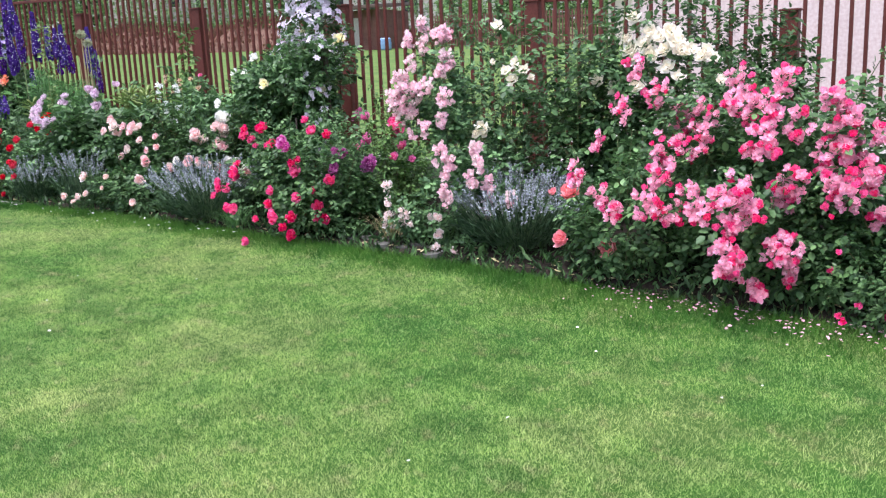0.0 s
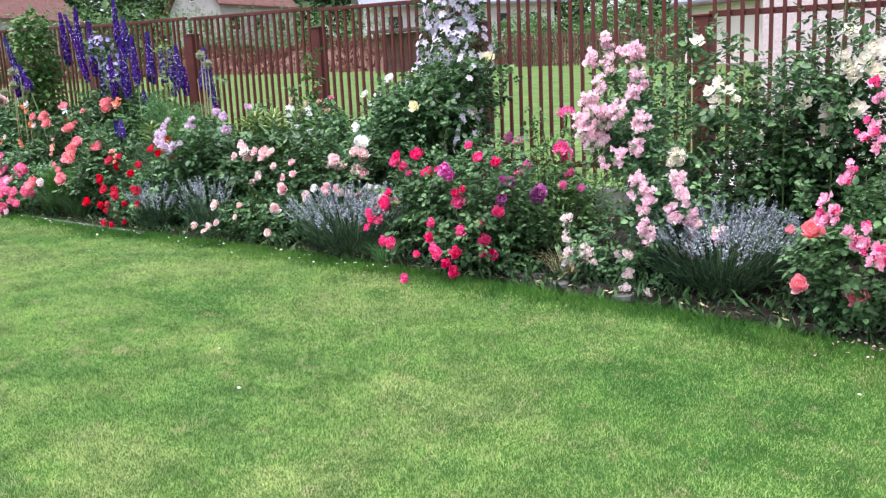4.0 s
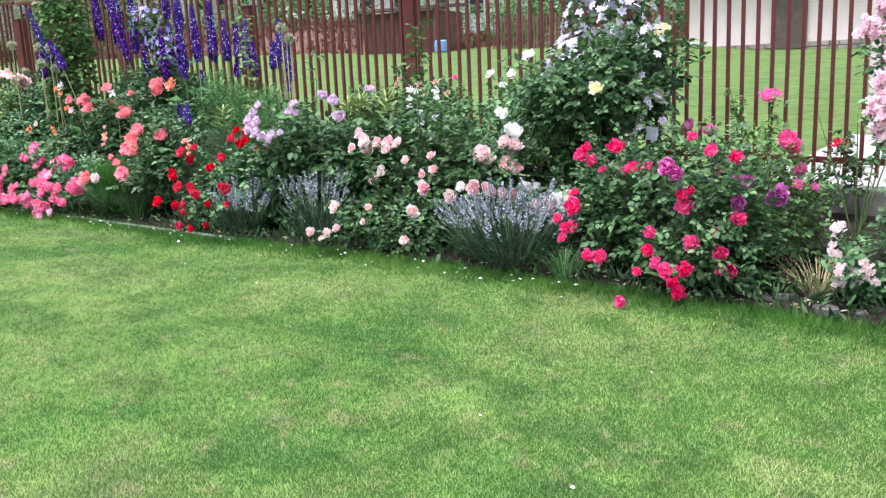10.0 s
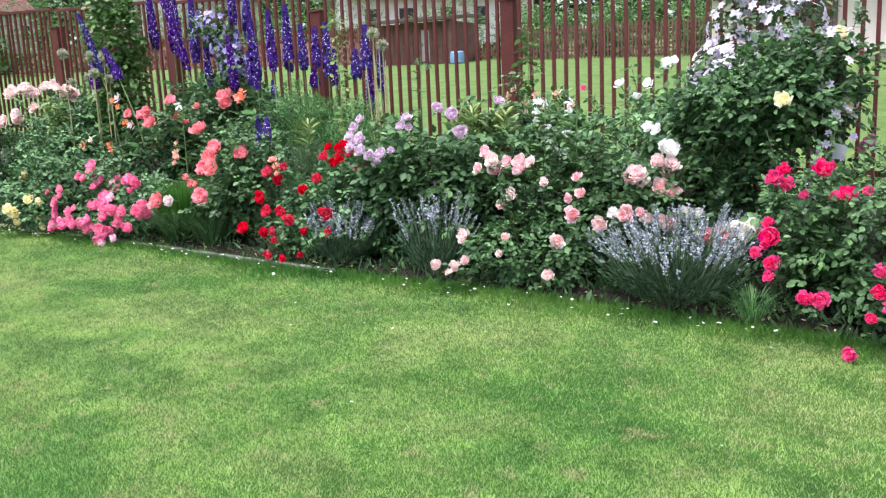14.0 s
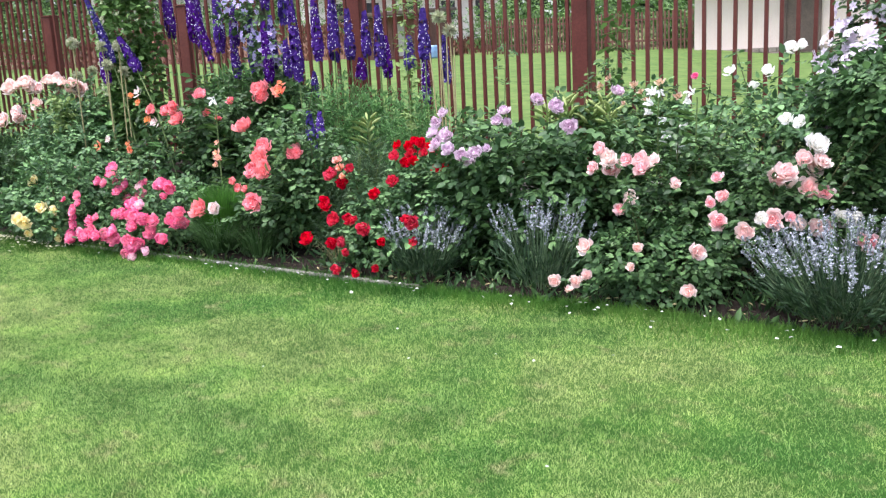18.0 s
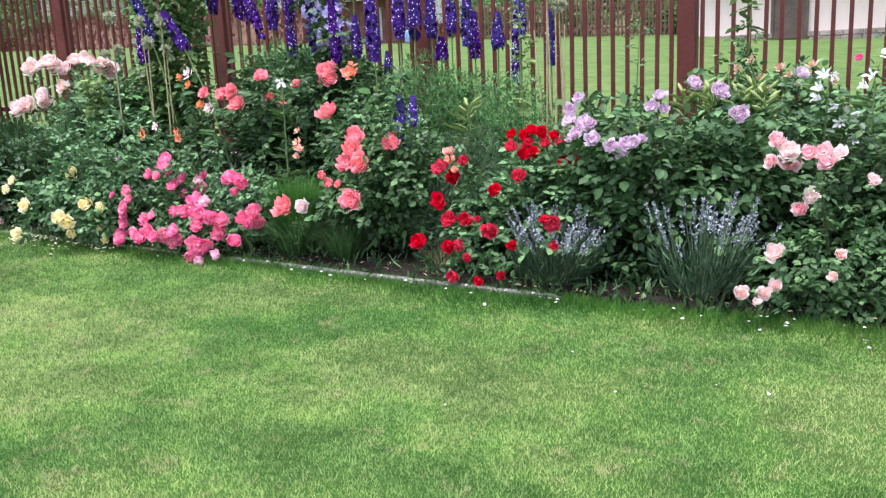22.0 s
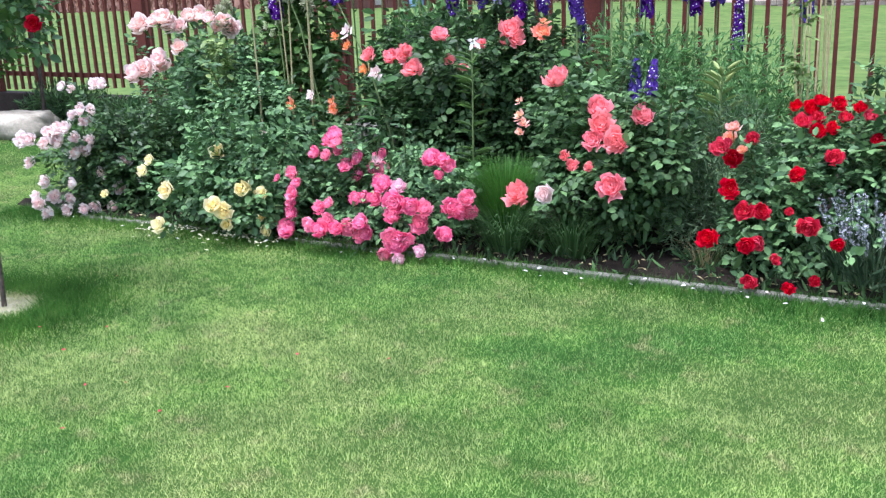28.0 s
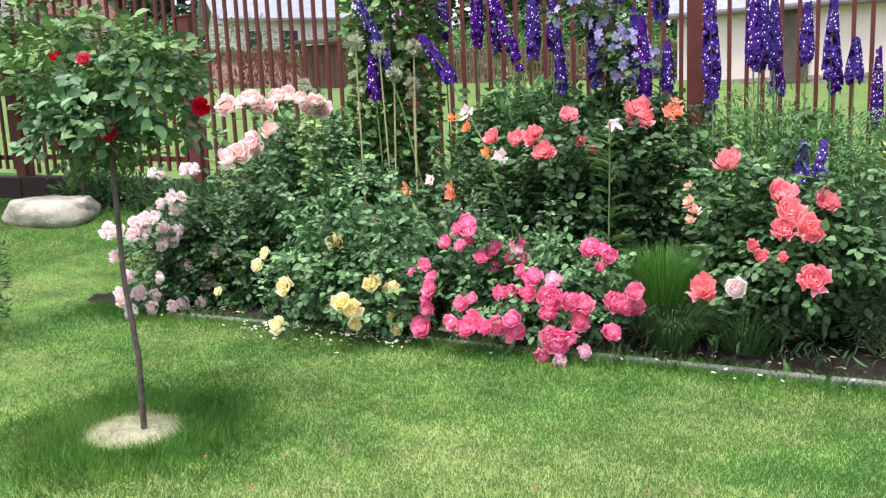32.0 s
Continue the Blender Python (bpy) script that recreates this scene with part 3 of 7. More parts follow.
def soil_bed():
    """Dark soil between the kerb and the fence, lumpy."""
    rng = np.random.default_rng(3)
    xs, vs = np.linspace(-11.6, 1.2, 260), np.linspace(0, 1, 34)
    X, V = np.meshgrid(xs, vs)
    Y = kerb_line(X) + 0.03 + (fence_line(X) + 0.12 - kerb_line(X) - 0.03) * V
    Z = lawn_height(X, Y) + 0.012 + rng.uniform(0, 0.028, X.shape) * (V > 0.02)
    n = len(xs)
    i = np.arange((len(vs) - 1) * n).reshape(-1, n)[:, :-1].ravel()
    me = mesh_from("flower_bed", np.stack([X, Y, Z], -1).reshape(-1, 3), np.stack([i, i + 1, i + n + 1, i + n], 1), [M_SOIL])
    me.polygons.foreach_set("use_smooth", [True] * len(me.polygons))
    tagged(new("flower_bed", me), "dark crumbly soil of the flower bed", "soil", kind="structure")


soil_bed()


def kerb():
    ob = thing("kerb", -5, kerb_line(-5), ground_z(-5, kerb_line(-5)), "low grey concrete edging strips between lawn and bed", "kerb", kind="structure")
    rng = random.Random(4)
    x = 1.0
    while x > -11.6:
        a, b = x, x - 0.995
        ya, yb = float(kerb_line(a)), float(kerb_line(b))
        bm = bmesh.new()
        ang = math.degrees(math.atan2(ya - yb, a - b))
        mx, my = (a + b) / 2, (ya + yb) / 2
        m = Matrix.Translation(-ob.location) @ pose(mx, my, ground_z(mx, my) - (0.06 if -11.3 < mx < -6.6 else 0.09) + rng.uniform(-0.006, 0.004), 0, 1.75, ang + rng.uniform(-0.4, 0.4))
        box(bm, 0, 0, 0, 0.99, 0.045, 0.16, 0.008, m)
        part("edging_stone", bm, ob, M_CONCRETE)
        x -= 1.0


kerb()


def turf_mesh(rng, p, h, w, bend):
    """Single blades of grass, three corners each."""
    n = len(p)
    a, lean, b = rng.uniform(0, 6.283, n), rng.uniform(0.2, bend, n) * h, rng.uniform(0, 6.283, n)
    base = np.stack([p[:, 0], p[:, 1], lawn_height(p[:, 0], p[:, 1]) - 0.002], 1)
    sx = np.stack([np.cos(b) * w, np.sin(b) * w, np.zeros(n)], 1)
    tip = base + np.stack([np.cos(a) * lean, np.sin(a) * lean, h], 1)
    return np.stack([base - sx, base + sx, tip], 1).reshape(-1, 3), np.arange(3 * n).reshape(-1, 3)


def lawn_blades():
    """Short mown grass on the garden side, thinner far away."""
    rng = np.random.default_rng(8)
    parts = []
    for x0, x1, y0, y1, per in ((-12.5, 0.6, 2.3, 3.95, 22000), (-11.2, 0.6, 1.2, 2.3, 38000), (-15.5, -11.4, 2.0, 4.8, 7000), (-10.2, -0.7, 0.7, 1.2, 40000)):
        n = int((x1 - x0) * (y1 - y0) * per)
        p = np.stack([rng.uniform(x0, x1, n), rng.uniform(y0, y1, n)], 1)
        parts.append(p[(p[:, 1] < kerb_line(p[:, 0]) - 0.02) | (p[:, 0] < -11.5)])
    # thinning out behind the camera and past the ends of the bed
    n = 190000
    p = np.stack([rng.uniform(-13.0, 2.4, n), rng.uniform(-1.2, 3.9, n)], 1)
    near = (p[:, 1] > 0.7) & (p[:, 0] > -11.2) & (p[:, 0] < 0.6)
    thin = slope(-1.2, 0.9, p[:, 1]) * slope(2.4, 0.4, p[:, 0]) * slope(-13.0, -11.0, p[:, 0])
    parts.append(p[~near & (rng.random(n) < thin) & (p[:, 1] < kerb_line(p[:, 0]) - 0.02)])
    p = np.concatenate(parts)
    d = np.hypot(p[:, 0] + 9.96, p[:, 1] - 1.85)
    p = p[d > 0.155 + 0.02 * np.sin(p[:, 0] * 40)]
    tuft = 0.5 + 0.5 * np.sin(p[:, 0] * 47 + 2 * np.sin(p[:, 1] * 31)) * np.sin(p[:, 1] * 53 + 2 * np.sin(p[:, 0] * 29))
    n = len(p)
    v, f = turf_mesh(rng, p, rng.uniform(0.008, 0.017, n) * (0.65 + 0.6 * tuft), rng.uniform(0.0008, 0.0014, n), 1.2)
    tagged(new("grass", mesh_from("grass", v, f, [M_BLADE])), "short mown lawn grass with fresh and dry blades", "grass", kind="stuff")
    # longer grass that the mower misses, along the kerb and round the young tree; its dark green also paints the
    # bushes' shade
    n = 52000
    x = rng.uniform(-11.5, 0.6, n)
    # broader at the right end, as painted shade in front of the pink shrubs
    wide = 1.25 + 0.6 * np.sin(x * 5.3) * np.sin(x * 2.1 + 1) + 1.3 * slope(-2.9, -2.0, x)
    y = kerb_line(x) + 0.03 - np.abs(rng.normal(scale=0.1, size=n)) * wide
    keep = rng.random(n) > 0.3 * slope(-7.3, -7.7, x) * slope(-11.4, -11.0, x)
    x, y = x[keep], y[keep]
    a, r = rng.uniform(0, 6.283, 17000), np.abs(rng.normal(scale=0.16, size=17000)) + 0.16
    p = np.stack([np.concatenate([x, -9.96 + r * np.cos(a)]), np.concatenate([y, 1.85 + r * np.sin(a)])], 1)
    n = 3400
    a, r = rng.uniform(0, 6.283, n), 0.02 + 0.16 * rng.random(n) ** 0.4
    q = np.stack([-9.96 + r * np.cos(a), 1.85 + r * np.sin(a)], 1)
    v, f = turf_mesh(rng, q, rng.uniform(0.015, 0.036, n), rng.uniform(0.0012, 0.0024, n), 1.6)
    tagged(new("dry_grass", mesh_from("dry_grass", v, f, [M_STRAWGRASS])), "thin pale grass growing through the sand ring", "grass", kind="stuff")
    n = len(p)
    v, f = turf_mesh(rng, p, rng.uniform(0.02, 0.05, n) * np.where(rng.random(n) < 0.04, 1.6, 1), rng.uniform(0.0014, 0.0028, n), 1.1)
    tagged(new("edge_grass", mesh_from("edge_grass", v, f, [M_EDGE])), "longer grass left uncut along the kerb, its dark green also standing in for bush shade", "grass", kind="stuff")


lawn_blades()


# ---------- fence ----------
POSTS = [(0.1, 1.3), (-1.69, 1.36), (-3.48, 1.55), (-5.27, 1.65), (-7.05, 1.75), (-8.85, 1.82), (-10.65, 1.9), (-12.46, 1.95), (-14.25, 2.0), (-16.0, 2.05)]
TOPS = [1.76, 1.78, 1.83, 1.885, 1.955, 2.02, 2.1, 2.17, 2.25]


def fence():
    ob = thing("fence", -7.05, fence_line(-7.05), ground_z(-7.05, fence_line(-7.05)), "tall red-brown painted slatted metal fence on a concrete plinth", "fence")
    put = Matrix.Translation(-ob.location)
    ang = math.degrees(math.atan(0.083))
    slat_bm = bmesh.new()
    box(slat_bm, 0, 0, 0.5, 0.0225, 0.02, 1.0)
    slat_me = from_bm("slat", slat_bm, M_PAINT)
    rng = random.Random(6)
    for (x0, top0), (x1, top1), tz in zip(POSTS, POSTS[1:], TOPS):
        mx = (x0 + x1) / 2
        y = fence_line(mx)
        foot = ground_z(mx, y) + 0.22
        lift = 0.031
        for z, s in ((tz, 0.03), (tz - 0.245, 0.04), (foot + 0.12, 0.04)) if x1 > -3.6 else ((tz, 0.03), (foot + 0.12, 0.04)):
            bm = bmesh.new()
            m = put @ pose(mx, y + (0.0 if z == tz else 0.022), z, 0, math.degrees(lift), ang)
            box(bm, 0, 0, 0, x0 - x1 - 0.07, 0.034 if z == tz else 0.02, s, 0.003, m)
            part("rail", bm, ob, M_PAINT)
        for k in range(1, 20):
            x = x0 + (x1 - x0) * k / 20
            s = part("slat", slat_me, ob)
            low = foot + rng.uniform(0, 0.012)
            hgt = tz + lift * (mx - x) - low
            s.matrix_basis = put @ pose(x, fence_line(x), low, rng.uniform(-0.25, 0.25), rng.uniform(-0.3, 0.3), ang) @ Matrix.Diagonal((1, 1, hgt, 1))
        bm = bmesh.new()
        box(bm, 0, 0, 0, x0 - x1, 0.16, 0.5, 0.012, put @ pose(mx, y + 0.03, foot - 0.29, 0, 1.7, ang))
        part("plinth", bm, ob, M_CONCRETE if mx > -10 else M_DARKBOARD, "grey concrete plinth" if mx > -10 else "dark boards under the fence")
    for x, top in POSTS:
        bm = bmesh.new()
        g = ground_z(x, fence_line(x)) - 0.1
        box(bm, 0, 0, (g + top) / 2, 0.11, 0.1, top - g, 0.008, put @ pose(x, fence_line(x) + 0.02, 0, 0, 0, ang))
        box(bm, 0, 0, top + 0.006, 0.125, 0.115, 0.014, 0.003, put @ pose(x, fence_line(x) + 0.02, 0, 0, 0, ang))
        part("post", bm, ob, M_PAINT)


fence()


# ---------- neighbour's place ----------
def window(parent, x, z, w, h, y, kind="window"):
    """A window on the front wall, in the house's own frame."""
    bm = bmesh.new()
    box(bm, x, y - 0.03, z, w, 0.05, h, 0.004)
    win = part(kind, bm, parent, M_GLASS if kind == "window" else M_DOOR)
    for sx, sz, ww, hh in ((0, h / 2, w + 0.1, 0.08), (0, -h / 2, w + 0.1, 0.08), (-w / 2, 0, 0.08, h), (w / 2, 0, 0.08, h)):
        bm = bmesh.new()
        box(bm, x + sx, y - 0.06, z + sz, ww, 0.06, hh, 0.004)
        part("frame", bm, win, M_WHITE if kind == "window" else M_DOOR)
    return win


def house(name, label, x, y, turn, w, d, eave, ridge, wall_mat, roof_mat, windows=(), doors=(), over=0.5, category="house", z=None, gable_windows=()):
    z = ground_z(x, y) - 0.3 if z is None else z
    ob = thing(name, x, y, z, label, category)
    ob.matrix_basis = pose(x, y, z, 0, 0, turn)
    bm = bmesh.new()
    box(bm, 0, d / 2, eave / 2, w, d, eave, 0.01)
    part("wall", bm, ob, wall_mat)
    bm = bmesh.new()
    prof = [(-over, eave - 0.12), (d / 2, ridge), (d + over, eave - 0.12), (d + over, eave + 0.05), (d / 2, ridge + 0.18), (-over, eave + 0.05)]
    rows = []
    for sx in (-w / 2 - over, w / 2 + over):
        rows.append([bm.verts.new((sx, py, pz)) for py, pz in prof])
    for k in range(6):
        bm.faces.new((rows[0][k], rows[0][(k + 1) % 6], rows[1][(k + 1) % 6], rows[1][k]))
    bm.faces.new(rows[0])
    bm.faces.new(rows[1])
    bmesh.ops.recalc_face_normals(bm, faces=bm.faces)
    part("roof", bm, ob, roof_mat)
    for sx in (-w / 2, w / 2 - 0.15):
        bm = bmesh.new()
        ends = [[bm.verts.new((sx + t, py, pz)) for py, pz in ((0.0, eave - 0.02), (d, eave - 0.02), (d / 2, ridge - 0.05))] for t in (0, 0.15)]
        bm.faces.new(ends[0])
        bm.faces.new(ends[1][::-1])
        for k in range(3):
            bm.faces.new((ends[0][k], ends[0][(k + 1) % 3], ends[1][(k + 1) % 3], ends[1][k]))
        bmesh.ops.recalc_face_normals(bm, faces=bm.faces)
        part("gable", bm, ob, wall_mat)
    bm = bmesh.new()
    box(bm, w * 0.2, d * 0.5, ridge + 0.3, 0.5, 0.5, 1.2, 0.02)
    part("chimney", bm, ob, M_WHITE)
    for wx, wz, ww, wh in windows:
        window(ob, wx, wz, ww, wh, 0)
    for wx, wz, ww, wh in doors:
        window(ob, wx, wz, ww, wh, 0, "door")
    for wy, wz, ww, wh in gable_windows:
        bm = bmesh.new()
        box(bm, -w / 2 - 0.02, wy, wz, 0.06, ww, wh, 0.004)
        win = part("window", bm, ob, M_GLASS)
        for sy, sz, ww2, wh2 in ((0, wh / 2, ww + 0.1, 0.08), (0, -wh / 2, ww + 0.1, 0.08), (-ww / 2, 0, 0.08, wh), (ww / 2, 0, 0.08, wh)):
            bm = bmesh.new()
            box(bm, -w / 2 - 0.05, wy + sy, wz + sz, 0.06, ww2, wh2, 0.004)
            part("frame", bm, win, M_WHITE)
    return ob


house("garden_building", "low pale pink rendered building with a dark door and grey roof", -7.3, 27.2, 0, 13.2, 6, 2.4, 4.4, M_PLASTER, M_SLATE, doors=[(-3.4, 1.3, 0.95, 2.0)], over=0.35, category="building", z=1.15)
def stone_course():
    """A course of rough stones and a dark gutter along the front of the low building."""
    base = bpy.data.objects["garden_building"]
    rng = random.Random(77)
    for row in range(2):
        x = -6.6
        while x < 6.5:
            w = rng.uniform(0.22, 0.42)
            if not -3.95 < x + w / 2 < -2.85:
                bm = bmesh.new()
                box(bm, x + w / 2, -0.04, 0.2 + 0.16 * row, w - 0.02, 0.09 + rng.uniform(-0.02, 0.02), 0.145, 0.02)
                part("plinth_stone", bm, base, M_FIELDSTONE)
            x += w
    bm = bmesh.new()
    box(bm, 0, -0.4, 2.33, 13.9, 0.12, 0.12, 0.03)
    part("gutter", bm, base, M_DOOR, "dark rain gutter")


stone_course()
house("neighbour_house", "near pink rendered house wall behind the fence", -0.6, 9.6, 0, 8.0, 8, 4.6, 7.5, M_WALLPINK, M_SLATE, over=0.3)
house("white_house", "unfinished white house with a grey roof and dark openings", -46.4, 55.5, 50, 15, 10, 4.2, 7.0, M_WHITE, M_SLATE,
      windows=[(-5.6, 2.7, 1.2, 1.5), (-2.9, 2.7, 1.2, 1.5), (0.4, 2.7, 1.2, 1.5), (3.2, 2.7, 1.2, 1.5), (5.9, 2.7, 1.0, 1.5)], over=1.0, z=3.7)
house("red_roofed_house", "white house with a red tiled roof in the distance", -77, 58.5, 91, 9.5, 9, 4.0, 8.5, M_OLDWALL, M_TILE, windows=[(-3, 2.2, 1.1, 1.4), (0, 2.2, 1.1, 1.4), (3, 2.2, 1.1, 1.4)], z=6.8, gable_windows=[(2.6, 2.3, 1.2, 1.6), (5.4, 2.3, 0.8, 1.6), (4.5, 5.4, 1.0, 1.3)])
house("red_roofed_house", "pale house with a red tiled roof at the wood's edge", -88.5, 40.5, 103, 9, 9, 3.8, 8.0, M_OLDWALL, M_TILE, windows=[(-3.5, 2.0, 1.2, 1.4), (0, 2.0, 1.2, 1.4), (3.5, 2.0, 1.2, 1.4)], z=6.0, gable_windows=[(2.2, 2.6, 1.3, 2.0), (5.0, 2.6, 0.8, 1.9), (6.6, 2.6, 0.8, 1.9), (4.5, 5.4, 1.0, 1.3)])


def shed():
    x, y = -25.8, 27.0
    ob = thing("garden_shed", x, y, ground_z(x, y) - 0.1, "brown boarded wooden garden shed on the neighbour's lawn", "shed")
    ob.matrix_basis = pose(x, y, ground_z(x, y) - 0.1, 0, 0, 12)
    bm = bmesh.new()
    box(bm, 0, 1.3, 0.85, 3.1, 2.5, 1.7, 0.01)
    part("body", bm, ob, M_TIMBER)
    for k in range(15):
        bm = bmesh.new()
        box(bm, -1.5 + k * 0.214, 0.02, 0.85, 0.2, 0.03, 1.7, 0.006)
        part("board", bm, ob, M_TIMBER)
    bm = bmesh.new()
    box(bm, 0, 1.0, 1.82, 3.7, 3.1, 0.14, 0.02, pose(0, 0, 0, 4, 0, 0))
    part("roof", bm, ob, M_DOOR)
    bm = bmesh.new()
    box(bm, 0.45, -0.015, 0.8, 0.34, 0.03, 1.2, 0.006)
    door = part("door", bm, ob, M_OLDWALL, "pale open doorway panel")
    bm = bmesh.new()
    box(bm, 0.33, -0.045, 0.85, 0.03, 0.03, 0.12, 0.004)
    part("handle", bm, door, M_DOOR)
    for sx in (-1.7, 1.7):
        bm = bmesh.new()
        box(bm, sx, -0.35, 0.86, 0.1, 0.1, 1.76, 0.01)
        part("post", bm, ob, M_TIMBER)


shed()


def brown_bank():
    """A low bank of bare brown earth and withered brambles along the far edge of the neighbour's lawn."""
    x0, y0 = -40.0, 30.0
    ob = thing("weedy_bank", x0, y0, ground_z(x0, y0) - 0.3, "low brown earth bank overgrown with withered brambles", "bank", kind="structure")
    xs, vs = np.linspace(-62, -22, 121), np.linspace(0, 1, 15)
    X, V = np.meshgrid(xs, vs)
    Y = 27.6 + 8.0 * V + 0.35 * np.sin(X * 0.9) + 0.2 * np.sin(X * 2.3)
    crest = (1.4 + 0.25 * np.sin(X * 0.5) + 0.12 * np.sin(X * 1.7)) * slope(-23, -29, X)
    Z = lawn_height(X, Y) - 0.6 + crest * slope(0.0, 0.3, V) * slope(1.1, 0.6, V) + 0.06 * np.sin(X * 7 + V * 21)
    n = len(xs)
    i = np.arange((len(vs) - 1) * n).reshape(-1, n)[:, :-1].ravel()
    me = mesh_from("earth", np.stack([X, Y, Z], -1).reshape(-1, 3), np.stack([i, i + 1, i + n + 1, i + n], 1), [M_EARTH])
    me.polygons.foreach_set("use_smooth", [True] * len(me.polygons))
    part("earth", centred(me, ob), ob)
    rng = np.random.default_rng(205)
    for name, mat, count, low, high, size, label in (("brambles", M_DRY, 22000, 0.0, 0.7, 0.24, "withered red-brown brambles"), ("weeds", M_HEDGE, 12000, 0.3, 1.0, 0.24, "green weeds along the crest")):
        x, v = rng.uniform(-61, -24, count), rng.uniform(low, high, count)
        clump = np.sin(x * 1.9) * np.sin(x * 0.73 + v * 5) + rng.normal(scale=0.5, size=count) > (0.15 if mat is M_HEDGE else -0.35)
        x, v = x[clump], v[clump]
        k = len(x)
        y = 27.6 + 8.0 * v + 0.35 * np.sin(x * 0.9)
        z = lawn_height(x, y) - 0.6 + (1.4 + 0.25 * np.sin(x * 0.5) + 0.12 * np.sin(x * 1.7)) * slope(-23, -29, x) * slope(0.0, 0.3, v) * slope(1.1, 0.6, v) + rng.uniform(0, 0.4, k)
        d = np.stack([rng.normal(scale=0.5, size=k), rng.normal(scale=0.4, size=k), np.ones(k)], 1)
        me = far_leaf_mesh(name, np.stack([x, y, z], 1), d, rng.normal(size=(k, 3)), size * rng.uniform(0.5, 1.6, k), size * rng.uniform(0.2, 0.6, k), mat)
        tagged(part(name, centred(me, ob), ob, label=label), kind="stuff")


brown_bank()


def far_pickets():
    """Thin weathered pickets between the shrubs at the far edge of the lawn."""
    ob = thing("picket_fence", -18, 28.6, ground_z(-18, 28.6), "thin brown picket fence across the neighbour's lawn", "fence")
    bm = bmesh.new()
    box(bm, 0, 0, 0.6, 0.05, 0.03, 1.3, 0.004)
    me = from_bm("picket", bm, M_TIMBER)
    for k in range(64):
        x = -22.4 + k * 0.135
        part("picket", me, ob).matrix_basis = pose(x + 18, 0, ground_z(x, 28.6) - ob.location.z)
    for z in (0.3, 1.0):
        bm = bmesh.new()
        box(bm, -0.1, 0.03, z, 8.7, 0.03, 0.06, 0.004, pose(0, 0, 0, 0, 1.7, 0))
        part("rail", bm, ob, M_TIMBER)


far_pickets()


def rain_barrel():
    x, y = -23.7, 26.9
    ob = thing("blue_barrel", x, y, ground_z(x, y), "blue plastic barrel on the neighbour's lawn", "barrel")
    bm = bmesh.new()
    prof = [(0, 0), (0.24, 0), (0.27, 0.05), (0.28, 0.24), (0.26, 0.42), (0.21, 0.47), (0, 0.47)]
    n = 14
    rings = [[bm.verts.new((r * math.cos(2 * math.pi * k / n), r * math.sin(2 * math.pi * k / n), h)) for k in range(n)] for r, h in prof[1:-1]]
    for a, b in zip(rings, rings[1:]):
        for k in range(n):
            bm.faces.new((a[k], a[(k + 1) % n], b[(k + 1) % n], b[k]))
    bm.faces.new(rings[-1])
    bm.faces.new(rings[0][::-1])
    part("drum", bm, ob, M_BLUE)


rain_barrel()


def paving():
    """Pale paving that runs from the pink house along the fence's far side."""
    ob = thing("paving", -3.2, 8.2, ground_z(-3.2, 8.2), "pale stone paving beside the pink house", "paving", kind="structure")
    bm = bmesh.new()
    box(bm, 0, 0, 0, 0.47, 0.47, 0.05, 0.008)
    me = from_bm("slab", bm, M_PAVE)
    for i in range(2, 12):
        for j in range(7):
            s = part("slab", me, ob)
            x, y = -5.4 + i * 0.48, 6.15 + j * 0.48
            s.matrix_basis = Matrix.Translation((x + 3.2, y - 8.2, ground_z(x, y) + 0.0 - ob.location.z)) @ pose(0, 0, 0, 3.3, 1.75, 0)


paving()


def far_shrub(x, y, r, h, seed, mat, name="garden_shrub", label="rounded green shrub beyond the neighbour's lawn"):
    ob = thing(name, x, y, ground_z(x, y), label, "shrub", "shrubs across the lawn")
    z = ground_z(x, y)
    me = foliage("crown", seed, [(x, y, z + h * 0.5, r, r * 0.8, h * 0.52, 520), (x + r * 0.5, y, z + h * 0.35, r * 0.6, r * 0.6, h * 0.4, 240)], 0.115, mat, ragged=0.35, far=True)
    part("crown", centred(me, ob), ob)
    part("trunk", tube_mesh("trunk", [(0, 0, -0.05), (0.02, 0, h * 0.4)], [0.05, 0.03], M_BARK), ob)


